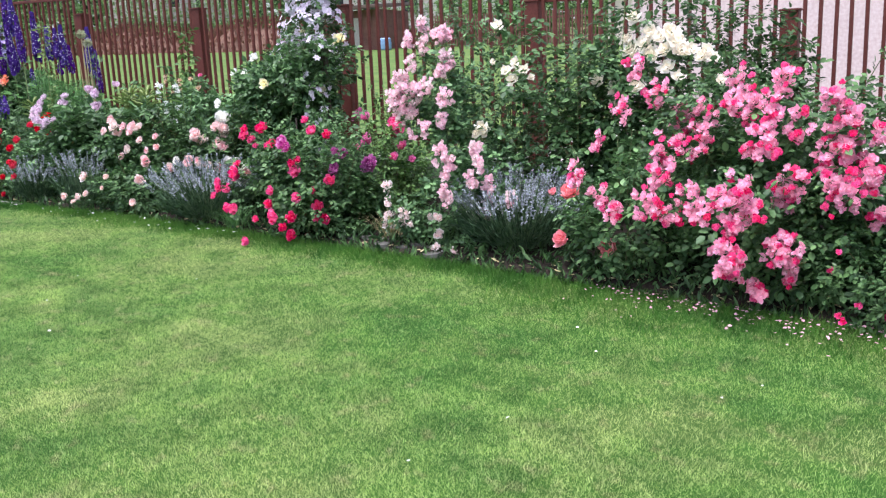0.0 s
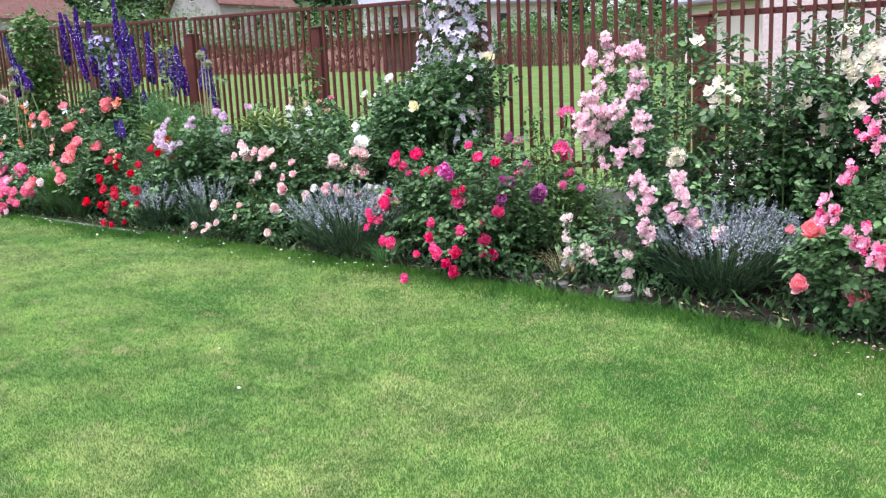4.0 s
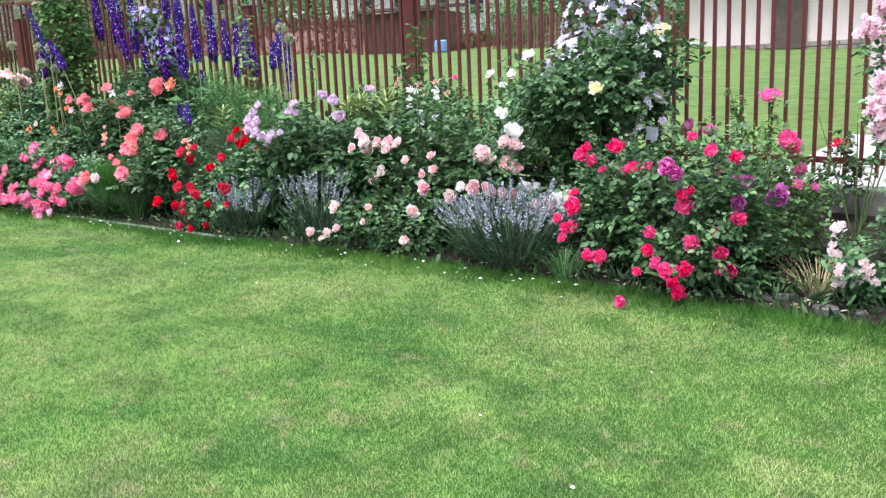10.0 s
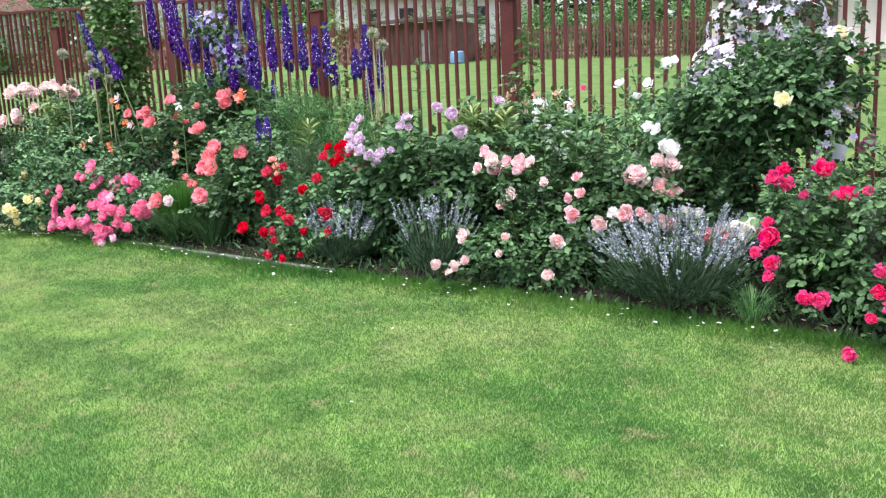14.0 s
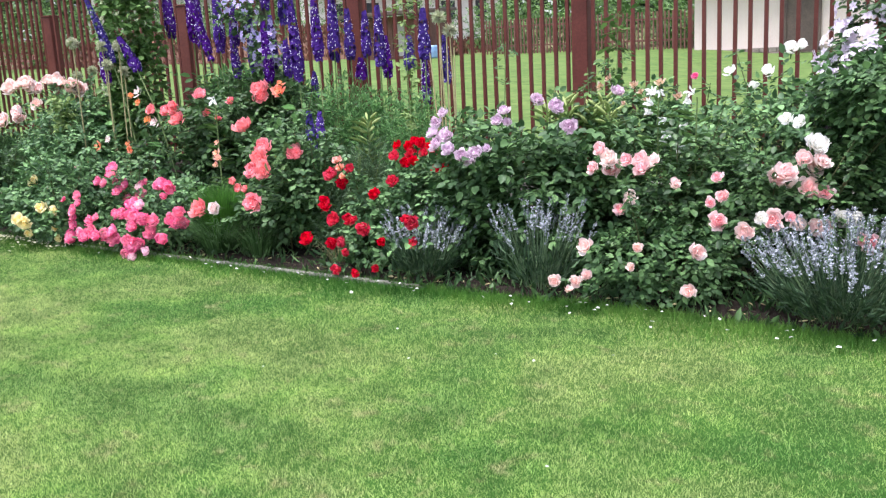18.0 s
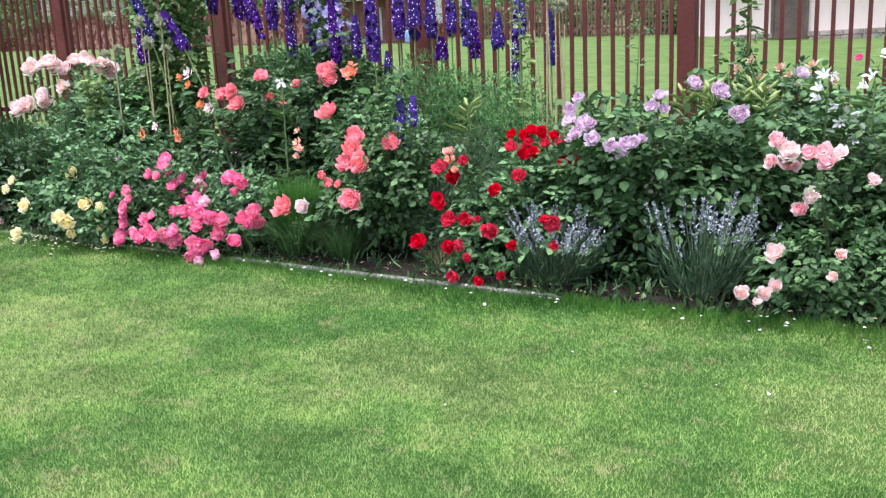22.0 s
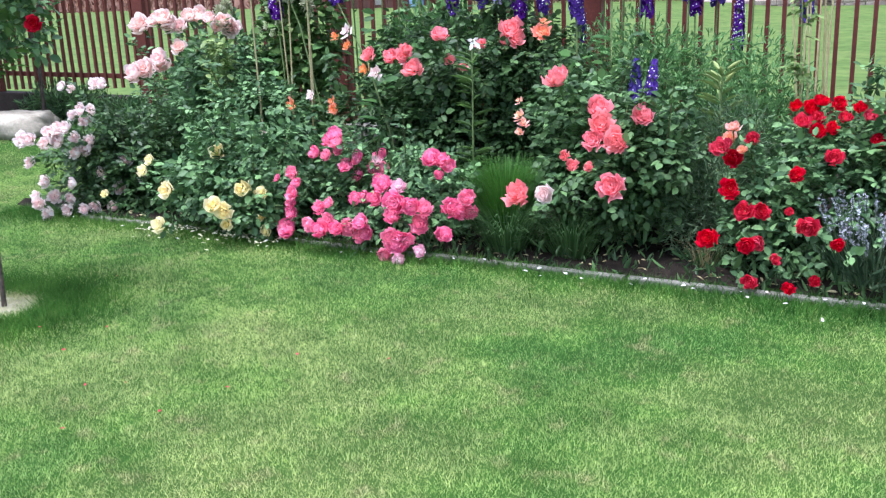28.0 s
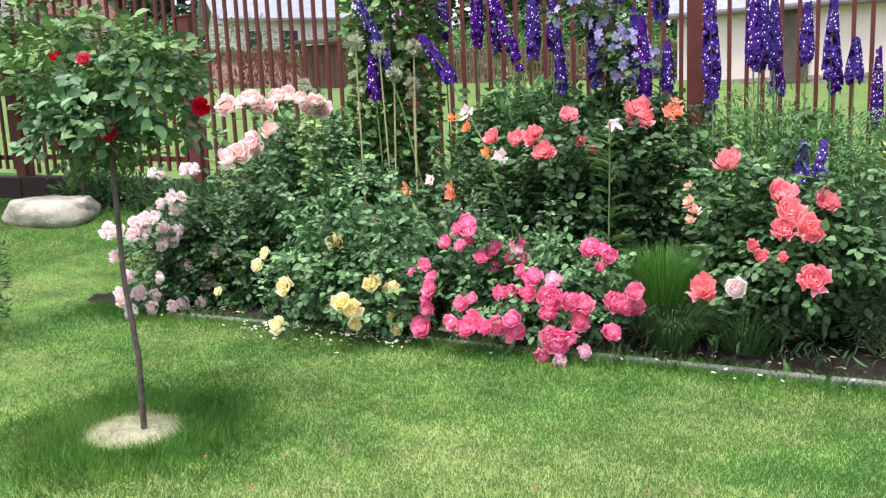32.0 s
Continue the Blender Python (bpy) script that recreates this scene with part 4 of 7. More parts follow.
for k, (sx, sy, sr, sh) in enumerate([(-22.0, 30, 1.5, 2.3), (-20.0, 31, 1.2, 1.8), (-18.2, 30, 1.3, 2.6), (-16.6, 31.5, 1.4, 2.0), (-15.2, 30, 1.0, 1.6), (-30.5, 36, 2.0, 3.0), (-38, 36, 2.2, 3.6), (-46, 37, 2.6, 4.0), (-54, 36, 2.6, 4.0), (-62, 40, 3.0, 5.0), (-72, 42, 3.5, 6.0), (-13.9, 29.0, 0.9, 1.4), (-24.2, 33, 1.3, 2.0), (-25.6, 34, 1.3, 2.2), (-21, 33, 1.5, 2.8), (-17.4, 33, 1.6, 3.0), (-52.4, 19.9, 2.2, 3.8), (-56.5, 23.1, 2.2, 4.2), (-54.0, 23.7, 2.2, 4.2), (-50.6, 24.0, 2.2, 4.5), (-54.1, 27.9, 2.2, 5.5), (-51.5, 28.5, 2.2, 4.8), (-57.3, 34.3, 2.2, 5.5), (-51.2, 32.8, 2.2, 5.0), (-48.6, 33.3, 2.2, 3.8), (-45.8, 33.7, 2.2, 3.7), (-46.3, 36.3, 2.2, 3.7), (-46.6, 39.0, 2.2, 4.0), (-46.8, 41.7, 2.2, 4.4), (-34, 38, 1.6, 2.4), (-41, 33, 1.3, 1.6), (-35.5, 32.5, 1.1, 1.4), (-49, 33, 1.6, 2.2)]):
    far_shrub(sx, sy, sr, sh, 300 + k, M_HEDGE if k % 2 else M_LEAF_FRESH)
far_shrub(-65.0, 34.0, 3.4, 9.3 - ground_z(-65, 34), 340, M_HEDGE, "garden_tree", "light green leafy tree between the distant houses")


def far_woods():
    rng = np.random.default_rng(21)
    blobs = []
    for k in range(260):
        a, d = radians(rng.uniform(-12, 92)), rng.uniform(108, 150)
        x, y = -5 - d * math.sin(a), d * math.cos(a)
        h = rng.uniform(13, 22)
        z = ground_z(x, y) - 1
        blobs.append((x, y, z + h * 0.36, 4.2, 4.2, h * 0.42, 70))
        blobs.append((x, y, z + h * 0.76, 2.2, 2.2, h * 0.3, 45))
    me = foliage("far_woods", 22, blobs, 1.7, M_WOODS, five=False, slim=0.8, ragged=0.3, far=True)
    tagged(new("far_woods", me), "dark wood of conifers behind the houses", "woods", kind="stuff")


far_woods()


# ---------- places of the blossoms: x, y, z, width; of the trusses: x, y, z, radius, count ----------
CRIMSON = [(-4.48, 3.8, 0.77, 0.077), (-4.69, 3.82, 0.72, 0.073), (-4.64, 3.84, 0.69, 0.073), (-4.64, 3.79, 0.76, 0.046), (-4.56, 3.81, 0.65, 0.046), (-4.38, 3.79, 0.67, 0.07), (-4.3, 3.79, 0.68, 0.044), (-4.1, 3.84, 0.82, 0.049), (-3.99, 3.79, 0.76, 0.067), (-4.66, 3.68, 0.48, 0.091), (-4.69, 3.75, 0.53, 0.053), (-4.68, 3.56, 0.43, 0.058), (-4.61, 3.58, 0.39, 0.064), (-4.6, 3.5, 0.4, 0.057), (-4.59, 3.45, 0.36, 0.044), (-4.44, 3.43, 0.29, 0.061), (-4.38, 3.43, 0.29, 0.067), (-4.2, 3.57, 0.31, 0.067), (-4.15, 3.54, 0.26, 0.06), (-4.08, 3.49, 0.24, 0.077), (-4.2, 3.46, 0.23, 0.048), (-4.07, 3.56, 0.17, 0.066), (-4.07, 3.62, 0.11, 0.079), (-4.03, 3.6, 0.23, 0.066)]
CRIMSON_b = [(-4.02, 3.64, 0.35, 0.072), (-4.08, 3.7, 0.51, 0.079), (-4.09, 3.69, 0.56, 0.055), (-4.06, 3.72, 0.58, 0.049), (-3.91, 3.72, 0.29, 0.072), (-3.87, 3.74, 0.21, 0.072), (-3.9, 3.69, 0.22, 0.048), (-3.85, 3.78, 0.45, 0.078), (-4.26, 3.41, 0.09, 0.06), (-4.2, 3.59, 0.39, 0.055), (-3.94, 3.71, 0.39, 0.042), (-3.88, 3.81, 0.73, 0.054), (-4.69, 3.72, 0.45, 0.073), (-4.43, 3.79, 0.65, 0.051)]
PURPLE = [(-4.16, 3.68, 0.69, 0.079), (-4.11, 3.67, 0.66, 0.066), (-3.87, 3.93, 0.6, 0.074), (-3.88, 3.85, 0.51, 0.067), (-3.75, 4.05, 0.54, 0.087), (-3.77, 4.04, 0.51, 0.081), (-3.89, 3.88, 0.62, 0.049)]
MAGENTA = [(-4.53, 4.78, 0.79, 0.09), (-4.34, 4.66, 0.79, 0.073), (-4.05, 4.81, 0.97, 0.101), (-3.83, 4.4, 0.76, 0.086), (-3.8, 4.41, 0.72, 0.073), (-3.74, 4.27, 0.55, 0.052), (-3.69, 4.4, 0.52, 0.046), (-4.1, 4.39, 0.63, 0.082), (-4.16, 4.4, 0.6, 0.069), (-4.07, 4.38, 0.66, 0.061), (-3.76, 4.38, 0.61, 0.059)]
CORAL_LOW = [(-2.1, 3.69, 0.49, 0.101), (-2.14, 3.66, 0.25, 0.091), (-1.93, 3.76, 0.2, 0.108), (-2.19, 3.68, 0.48, 0.04)]
CREAM_TALL = [(-2.8, 4.2, 1.08, 0.086), (-2.78, 4.27, 1.12, 0.087), (-2.78, 4.24, 1.03, 0.093), (-2.74, 4.29, 1.08, 0.08), (-2.89, 4.27, 1.34, 0.088), (-2.89, 4.21, 1.13, 0.047), (-2.7, 4.32, 1.03, 0.053), (-2.96, 4.17, 0.76, 0.094), (-2.93, 4.16, 0.73, 0.087), (-2.97, 4.13, 0.72, 0.073)]
CREAM_CLIMB = [(-2.28, 4.72, 1.17, 0.103), (-2.31, 4.74, 1.23, 0.09), (-2.19, 4.72, 1.2, 0.102), (-2.16, 4.73, 1.26, 0.096), (-2.1, 4.72, 1.23, 0.095), (-2.03, 4.73, 1.25, 0.101), (-1.98, 4.71, 1.2, 0.101), (-1.95, 4.7, 1.15, 0.093), (-2.14, 4.7, 1.13, 0.095), (-2.06, 4.7, 1.16, 0.101), (-1.9, 4.71, 1.15, 0.093), (-1.85, 4.71, 1.11, 0.086), (-1.77, 4.72, 1.1, 0.092), (-1.82, 4.72, 1.14, 0.086), (-2.3, 4.81, 1.36, 0.091), (-2.37, 4.71, 0.95, 0.097), (-2.62, 4.79, 0.95, 0.079), (-2.51, 4.75, 1, 0.092), (-2.22, 4.68, 0.96, 0.095), (-2.03, 4.68, 1.06, 0.094), (-1.96, 4.68, 1.01, 0.087), (-1.73, 4.71, 0.98, 0.072), (-2.38, 4.71, 0.85, 0.083), (-2.25, 4.71, 1.12, 0.096)]
PINK = [(-1.96, 3.97, 0.87, 0.07, 5), (-1.94, 4.07, 1.06, 0.07, 6), (-1.81, 4.07, 0.94, 0.08, 7), (-2, 3.79, 0.73, 0.05, 3), (-1.73, 4.21, 0.79, 0.1, 10), (-1.6, 4.14, 0.82, 0.09, 8), (-1.71, 3.94, 0.67, 0.11, 12), (-1.6, 4.03, 0.71, 0.1, 9), (-1.66, 3.75, 0.57, 0.07, 6), (-1.45, 4.19, 0.99, 0.08, 8), (-1.2, 4.07, 0.97, 0.07, 6), (-1.39, 4.05, 0.88, 0.09, 10), (-1.26, 3.99, 0.84, 0.1, 12), (-1.24, 3.91, 0.72, 0.09, 10), (-1.11, 3.98, 0.79, 0.07, 6), (-1.3, 3.92, 0.67, 0.04, 3), (-0.97, 4.03, 0.9, 0.07, 6), (-0.92, 4.03, 0.84, 0.07, 6), (-0.94, 4.02, 0.75, 0.08, 8)]
PINK_b = [(-0.96, 4.02, 0.66, 0.1, 14), (-0.9, 4.08, 0.69, 0.07, 6), (-1.1, 3.86, 0.55, 0.09, 12), (-1.14, 3.89, 0.48, 0.08, 9), (-0.89, 3.85, 0.52, 0.1, 14), (-0.81, 3.95, 0.56, 0.07, 8), (-0.79, 4.04, 0.74, 0.05, 5), (-0.74, 3.91, 0.4, 0.05, 5), (-0.81, 3.97, 0.61, 0.05, 5), (-1.27, 3.65, 0.55, 0.08, 8), (-1.23, 3.67, 0.44, 0.09, 12), (-1.27, 3.6, 0.4, 0.06, 8), (-1.34, 3.63, 0.5, 0.05, 4), (-1.51, 3.69, 0.47, 0.09, 8), (-1.4, 3.61, 0.43, 0.06, 5), (-1.57, 3.64, 0.4, 0.04, 3), (-1.67, 3.62, 0.46, 0.08, 7), (-1.8, 3.57, 0.42, 0.06, 6), (-2.01, 3.6, 0.59, 0.06, 6)]
PINK_c = [(-1.89, 3.6, 0.49, 0.06, 5), (-1.28, 3.56, 0.25, 0.09, 12), (-1.25, 3.61, 0.19, 0.05, 5), (-1.18, 3.7, 0.1, 0.05, 5), (-1.11, 3.7, 0.27, 0.06, 6), (-1.05, 3.74, 0.25, 0.07, 7), (-1.09, 3.77, 0.34, 0.04, 3), (-1.06, 3.75, 0.16, 0.04, 3)]
RAMBLER = [(-3.37, 4.17, 1.38, 0.05, 5), (-3.42, 4.08, 1.28, 0.07, 8), (-3.35, 4.18, 1.31, 0.07, 8), (-3.34, 4.12, 1.23, 0.06, 6), (-3.19, 4.11, 1.3, 0.07, 9), (-3.16, 4.14, 1.29, 0.05, 6), (-3.14, 4.11, 1.15, 0.08, 12), (-3.12, 4.02, 1.09, 0.05, 6), (-3.28, 3.94, 1.14, 0.06, 6), (-3.28, 3.84, 1.07, 0.06, 6), (-3.28, 3.85, 0.99, 0.11, 18), (-3.19, 3.87, 0.98, 0.08, 12), (-3.29, 3.79, 0.93, 0.08, 10), (-3.22, 3.87, 0.89, 0.08, 10), (-3.15, 3.93, 1, 0.06, 5), (-3.02, 3.92, 0.94, 0.07, 8), (-3.24, 3.8, 0.84, 0.08, 8), (-3.04, 3.9, 0.81, 0.07, 7), (-3.1, 3.82, 0.77, 0.06, 5)]
RAMBLER_b = [(-3.17, 3.79, 0.73, 0.04, 2), (-2.99, 3.82, 0.63, 0.08, 8), (-2.95, 3.81, 0.52, 0.06, 6), (-2.93, 3.83, 0.59, 0.05, 5), (-2.84, 3.94, 0.64, 0.07, 8), (-2.78, 3.9, 0.57, 0.06, 6), (-2.83, 3.89, 0.49, 0.06, 6), (-2.76, 3.94, 0.45, 0.06, 6), (-2.9, 3.75, 0.41, 0.07, 8), (-2.75, 3.94, 0.39, 0.03, 3), (-2.8, 4, 0.28, 0.06, 6), (-2.64, 3.99, 0.37, 0.05, 5)]
RAMBLER_LOW = [(-3.45, 3.85, 0.42, 0.05, 5), (-3.46, 3.87, 0.32, 0.04, 4), (-3.4, 3.9, 0.21, 0.06, 7), (-3.34, 3.87, 0.26, 0.05, 5), (-3.29, 3.86, 0.19, 0.05, 5), (-3.42, 3.83, 0.21, 0.06, 6), (-3.18, 3.93, 0.23, 0.03, 3), (-3.1, 3.9, 0.26, 0.03, 3), (-3.09, 3.89, 0.16, 0.03, 3), (-3.09, 3.85, 0.09, 0.05, 5), (-3.02, 3.86, 0.04, 0.04, 4), (-2.97, 3.86, 0.06, 0.03, 3), (-2.91, 4.02, 0.24, 0.05, 5)]
BLUSH_MID = [(-6.2, 3.76, 0.82, 0.055), (-6.21, 3.7, 0.74, 0.049), (-6.15, 3.75, 0.78, 0.073), (-6.15, 3.78, 0.73, 0.067), (-6.08, 3.79, 0.77, 0.061), (-6.03, 3.83, 0.77, 0.067), (-6.01, 3.8, 0.73, 0.054), (-5.98, 3.85, 0.76, 0.061), (-5.83, 3.76, 0.67, 0.041), (-5.65, 3.78, 0.7, 0.04), (-6.1, 3.76, 0.54, 0.061), (-6.06, 3.79, 0.59, 0.067), (-5.65, 3.69, 0.6, 0.04), (-5.62, 3.76, 0.62, 0.052), (-5.6, 3.64, 0.53, 0.068), (-5.53, 3.79, 0.46, 0.075), (-5.44, 3.89, 0.5, 0.07), (-5.37, 3.93, 0.51, 0.047), (-5.34, 3.93, 0.48, 0.052), (-5.27, 3.95, 0.47, 0.064), (-5.25, 4.03, 0.45, 0.059), (-5.4, 3.95, 0.71, 0.07), (-5.45, 3.98, 0.68, 0.065), (-5.42, 4.02, 0.66, 0.065)]
BLUSH_MID_b = [(-5.37, 4.12, 0.75, 0.072), (-5.29, 4.13, 0.74, 0.066), (-5.33, 4.16, 0.7, 0.066), (-5.34, 4.1, 0.62, 0.072), (-5.27, 4.1, 0.6, 0.06), (-5.07, 4.02, 0.4, 0.075), (-4.96, 3.95, 0.42, 0.068), (-4.76, 3.88, 0.45, 0.049), (-4.96, 3.9, 0.17, 0.045)]
BLUSH_LOW = [(-5.68, 3.63, 0.39, 0.074), (-5.7, 3.56, 0.23, 0.068), (-5.9, 3.49, 0.42, 0.046), (-5.92, 3.46, 0.34, 0.046), (-6.13, 3.44, 0.42, 0.07), (-6.22, 3.32, 0.28, 0.058), (-6.15, 3.39, 0.27, 0.058), (-6.17, 3.36, 0.24, 0.041), (-6.12, 3.44, 0.29, 0.058)]
WHITE = [(-5.48, 4.24, 0.92, 0.056), (-5.41, 4.19, 0.91, 0.055), (-5.91, 4.77, 1.15, 0.071), (-5.69, 4.7, 1.14, 0.062), (-5.76, 4.7, 1.07, 0.062), (-5.58, 4.72, 1.25, 0.068), (-5.52, 4.67, 1.26, 0.061)]
WHITE_LOW = [(-5.32, 4.15, 0.81, 0.084), (-5.32, 4.19, 0.81, 0.073), (-5.19, 4.08, 0.49, 0.071), (-5.14, 4.1, 0.49, 0.065), (-5.47, 3.81, 0.52, 0.046), (-4.9, 3.94, 0.46, 0.073), (-4.82, 3.89, 0.48, 0.072), (-4.84, 3.88, 0.44, 0.066), (-4.87, 3.93, 0.38, 0.062)]
YELLOW_CLIMB = [(-4.74, 4.08, 1.05, 0.085), (-4.55, 4.45, 0.99, 0.085), (-4.68, 4.8, 1.36, 0.111), (-4.7, 4.8, 1.34, 0.092), (-4.89, 4.63, 1.42, 0.045)]
LILAC = [(-7.05, 3.7, 1.01, 0.061), (-7.08, 3.68, 0.96, 0.061), (-7.06, 3.61, 0.92, 0.069), (-7, 3.62, 0.91, 0.074), (-6.95, 3.59, 0.9, 0.063), (-7, 3.56, 0.87, 0.068), (-6.92, 3.55, 0.84, 0.068), (-7.04, 3.59, 0.84, 0.054), (-6.82, 3.52, 0.81, 0.062), (-6.77, 3.55, 0.82, 0.067), (-6.78, 3.53, 0.79, 0.062), (-6.72, 3.51, 0.83, 0.052), (-6.71, 3.58, 0.84, 0.048), (-6.69, 3.65, 0.97, 0.068), (-6.66, 3.67, 1.02, 0.058), (-6.64, 3.66, 0.96, 0.044), (-6.56, 3.83, 1.06, 0.065), (-6.45, 3.81, 1.03, 0.07), (-6.43, 3.8, 1.01, 0.06), (-6.35, 3.75, 0.93, 0.073), (-6.12, 3.8, 1.09, 0.054)]
RED = [(-7.38, 3.89, 0.85, 0.071), (-7.31, 3.85, 0.84, 0.065), (-7.42, 3.88, 0.82, 0.066), (-7.47, 3.84, 0.83, 0.049), (-7.23, 3.82, 0.83, 0.053), (-7.43, 3.75, 0.78, 0.075), (-7.39, 3.86, 0.78, 0.065), (-7.32, 3.79, 0.75, 0.064), (-7.37, 3.78, 0.74, 0.059), (-7.28, 3.83, 0.79, 0.053), (-7.19, 3.81, 0.8, 0.053), (-7.15, 3.76, 0.71, 0.063), (-7.1, 3.77, 0.72, 0.047), (-7.28, 3.54, 0.67, 0.075), (-7.41, 3.54, 0.6, 0.066), (-7.58, 3.55, 0.73, 0.057), (-7.69, 3.51, 0.7, 0.073), (-7.65, 3.56, 0.65, 0.069), (-7.62, 3.38, 0.56, 0.071), (-7.56, 3.37, 0.48, 0.076), (-7.51, 3.44, 0.47, 0.066), (-7.33, 3.34, 0.44, 0.073), (-7.4, 3.36, 0.49, 0.034), (-7.67, 3.27, 0.39, 0.08)]
RED_b = [(-7.54, 3.32, 0.36, 0.07), (-7.51, 3.36, 0.36, 0.06), (-7.43, 3.3, 0.32, 0.044), (-7.52, 3.32, 0.22, 0.065), (-7.38, 3.31, 0.21, 0.044), (-7.3, 3.38, 0.23, 0.04), (-7.03, 3.36, 0.49, 0.08), (-7.06, 3.35, 0.51, 0.047), (-7.23, 3.36, 0.38, 0.053), (-7.02, 3.35, 0.39, 0.052)]
PEACH = [(-7.65, 3.53, 0.78, 0.063), (-7.67, 3.57, 0.73, 0.058), (-7.61, 3.52, 0.69, 0.042)]
CORAL_MID = [(-8.05, 3.26, 0.57, 0.105), (-8.19, 3.5, 0.85, 0.1), (-8.15, 3.42, 0.79, 0.105), (-8.17, 3.38, 0.73, 0.085), (-8.07, 3.38, 0.73, 0.095), (-8.03, 3.6, 0.81, 0.1), (-8.4, 3.55, 0.98, 0.1), (-8.42, 3.18, 0.53, 0.1), (-8.24, 3.33, 0.63, 0.05), (-8.27, 3.32, 0.67, 0.045), (-8.16, 3.31, 0.63, 0.04)]
CORAL_MID_FADED = [(-8.53, 3.44, 0.82, 0.065), (-8.52, 3.42, 0.75, 0.05), (-8.54, 3.46, 0.88, 0.045), (-8.5, 3.43, 0.79, 0.05)]
CORAL_MID_PALE = [(-8.31, 3.2, 0.53, 0.085)]
CORAL_TALL = [(-9.52, 3.74, 1.08, 0.08), (-9.41, 3.78, 1.07, 0.085), (-9.33, 3.78, 1.07, 0.085), (-9.26, 3.75, 1.01, 0.095), (-9.3, 3.76, 1.1, 0.06), (-9.18, 3.9, 1.17, 0.085), (-9.13, 3.9, 1.04, 0.05), (-9.08, 3.95, 1.0, 0.045), (-9.0, 4.0, 1.11, 0.05), (-8.93, 4.2, 1.18, 0.11), (-8.89, 4.18, 1.13, 0.09), (-8.95, 4.21, 1.12, 0.08)]
CORAL_TALL_PALE = [(-9.66, 3.75, 1.2, 0.075), (-9.47, 3.72, 0.99, 0.075), (-9.76, 3.55, 0.89, 0.06), (-9.99, 3.43, 0.71, 0.054), (-9.36, 3.83, 1.05, 0.05)]
ORANGE_TALL = [(-9.73, 3.75, 1.18, 0.055), (-9.65, 3.74, 1.13, 0.06), (-9.54, 3.72, 1.01, 0.075), (-9.9, 3.55, 0.84, 0.075), (-9.72, 3.68, 0.81, 0.06), (-9.72, 3.67, 0.85, 0.045), (-8.76, 4.22, 1.16, 0.09), (-8.76, 4.24, 1.21, 0.06)]
HOT = [(-9.48, 3.37, 0.72, 0.08), (-9.53, 3.38, 0.69, 0.071), (-9.46, 3.35, 0.69, 0.07), (-9.56, 3.3, 0.64, 0.055), (-9.48, 3.29, 0.63, 0.059), (-9.47, 3.38, 0.64, 0.06), (-9.34, 3.35, 0.62, 0.069), (-9.39, 3.33, 0.58, 0.069), (-9.36, 3.37, 0.53, 0.07), (-9.27, 3.44, 0.62, 0.075), (-9.28, 3.42, 0.56, 0.07), (-9.23, 3.4, 0.56, 0.059), (-9.22, 3.34, 0.52, 0.054), (-9.59, 3.16, 0.56, 0.063), (-9.61, 3.08, 0.55, 0.038), (-9.54, 3.13, 0.52, 0.053), (-9.53, 3.08, 0.48, 0.062), (-9.55, 3.09, 0.43, 0.058), (-9.54, 3.08, 0.39, 0.053), (-9.12, 3.24, 0.52, 0.075), (-9.11, 3.15, 0.47, 0.065), (-9.02, 3.17, 0.45, 0.092), (-9.02, 3.15, 0.4, 0.069), (-8.94, 3.18, 0.44, 0.073)]
HOT_b = [(-8.89, 3.21, 0.43, 0.083), (-8.9, 3.19, 0.36, 0.083), (-8.89, 3.29, 0.64, 0.079), (-8.84, 3.3, 0.63, 0.065), (-8.81, 3.3, 0.61, 0.06), (-8.84, 3.27, 0.57, 0.042), (-8.7, 3.26, 0.48, 0.073), (-8.78, 3.27, 0.43, 0.083), (-8.73, 3.26, 0.41, 0.06), (-8.7, 3.29, 0.41, 0.069), (-8.77, 3.17, 0.33, 0.068), (-9.39, 3.1, 0.42, 0.061), (-9.35, 3.12, 0.44, 0.057), (-9.25, 3.2, 0.45, 0.062), (-9.21, 3.21, 0.46, 0.052), (-9.57, 3.07, 0.31, 0.092), (-9.41, 3.04, 0.35, 0.075), (-9.33, 3.02, 0.34, 0.079), (-9.32, 3.06, 0.37, 0.065), (-9.22, 3.09, 0.34, 0.07), (-9.16, 3.1, 0.37, 0.069), (-9.17, 3.1, 0.3, 0.06), (-9.14, 3.11, 0.32, 0.065), (-8.97, 3.1, 0.29, 0.105)]
HOT_c = [(-9, 3.09, 0.32, 0.073), (-8.93, 3.12, 0.3, 0.073), (-9.03, 3.09, 0.23, 0.06), (-9.26, 3.05, 0.34, 0.06)]
HOT_PALE = [(-9.02, 3.22, 0.52, 0.074), (-8.95, 3.08, 0.22, 0.068), (-8.86, 3.11, 0.26, 0.063), (-9.26, 3.4, 0.6, 0.059)]
YELLOW = [(-10.03, 3.13, 0.65, 0.077), (-10.24, 2.84, 0.59, 0.055), (-10.22, 2.87, 0.64, 0.04), (-10.12, 2.86, 0.5, 0.069), (-9.78, 3.02, 0.5, 0.068), (-9.84, 2.89, 0.44, 0.086), (-9.8, 2.91, 0.41, 0.067), (-9.81, 2.93, 0.34, 0.048), (-9.73, 3.07, 0.46, 0.049), (-9.67, 3.04, 0.48, 0.048), (-9.7, 3.05, 0.36, 0.034), (-9.68, 3.05, 0.29, 0.054), (-10.11, 2.79, 0.35, 0.064), (-10.33, 2.68, 0.5, 0.035)]
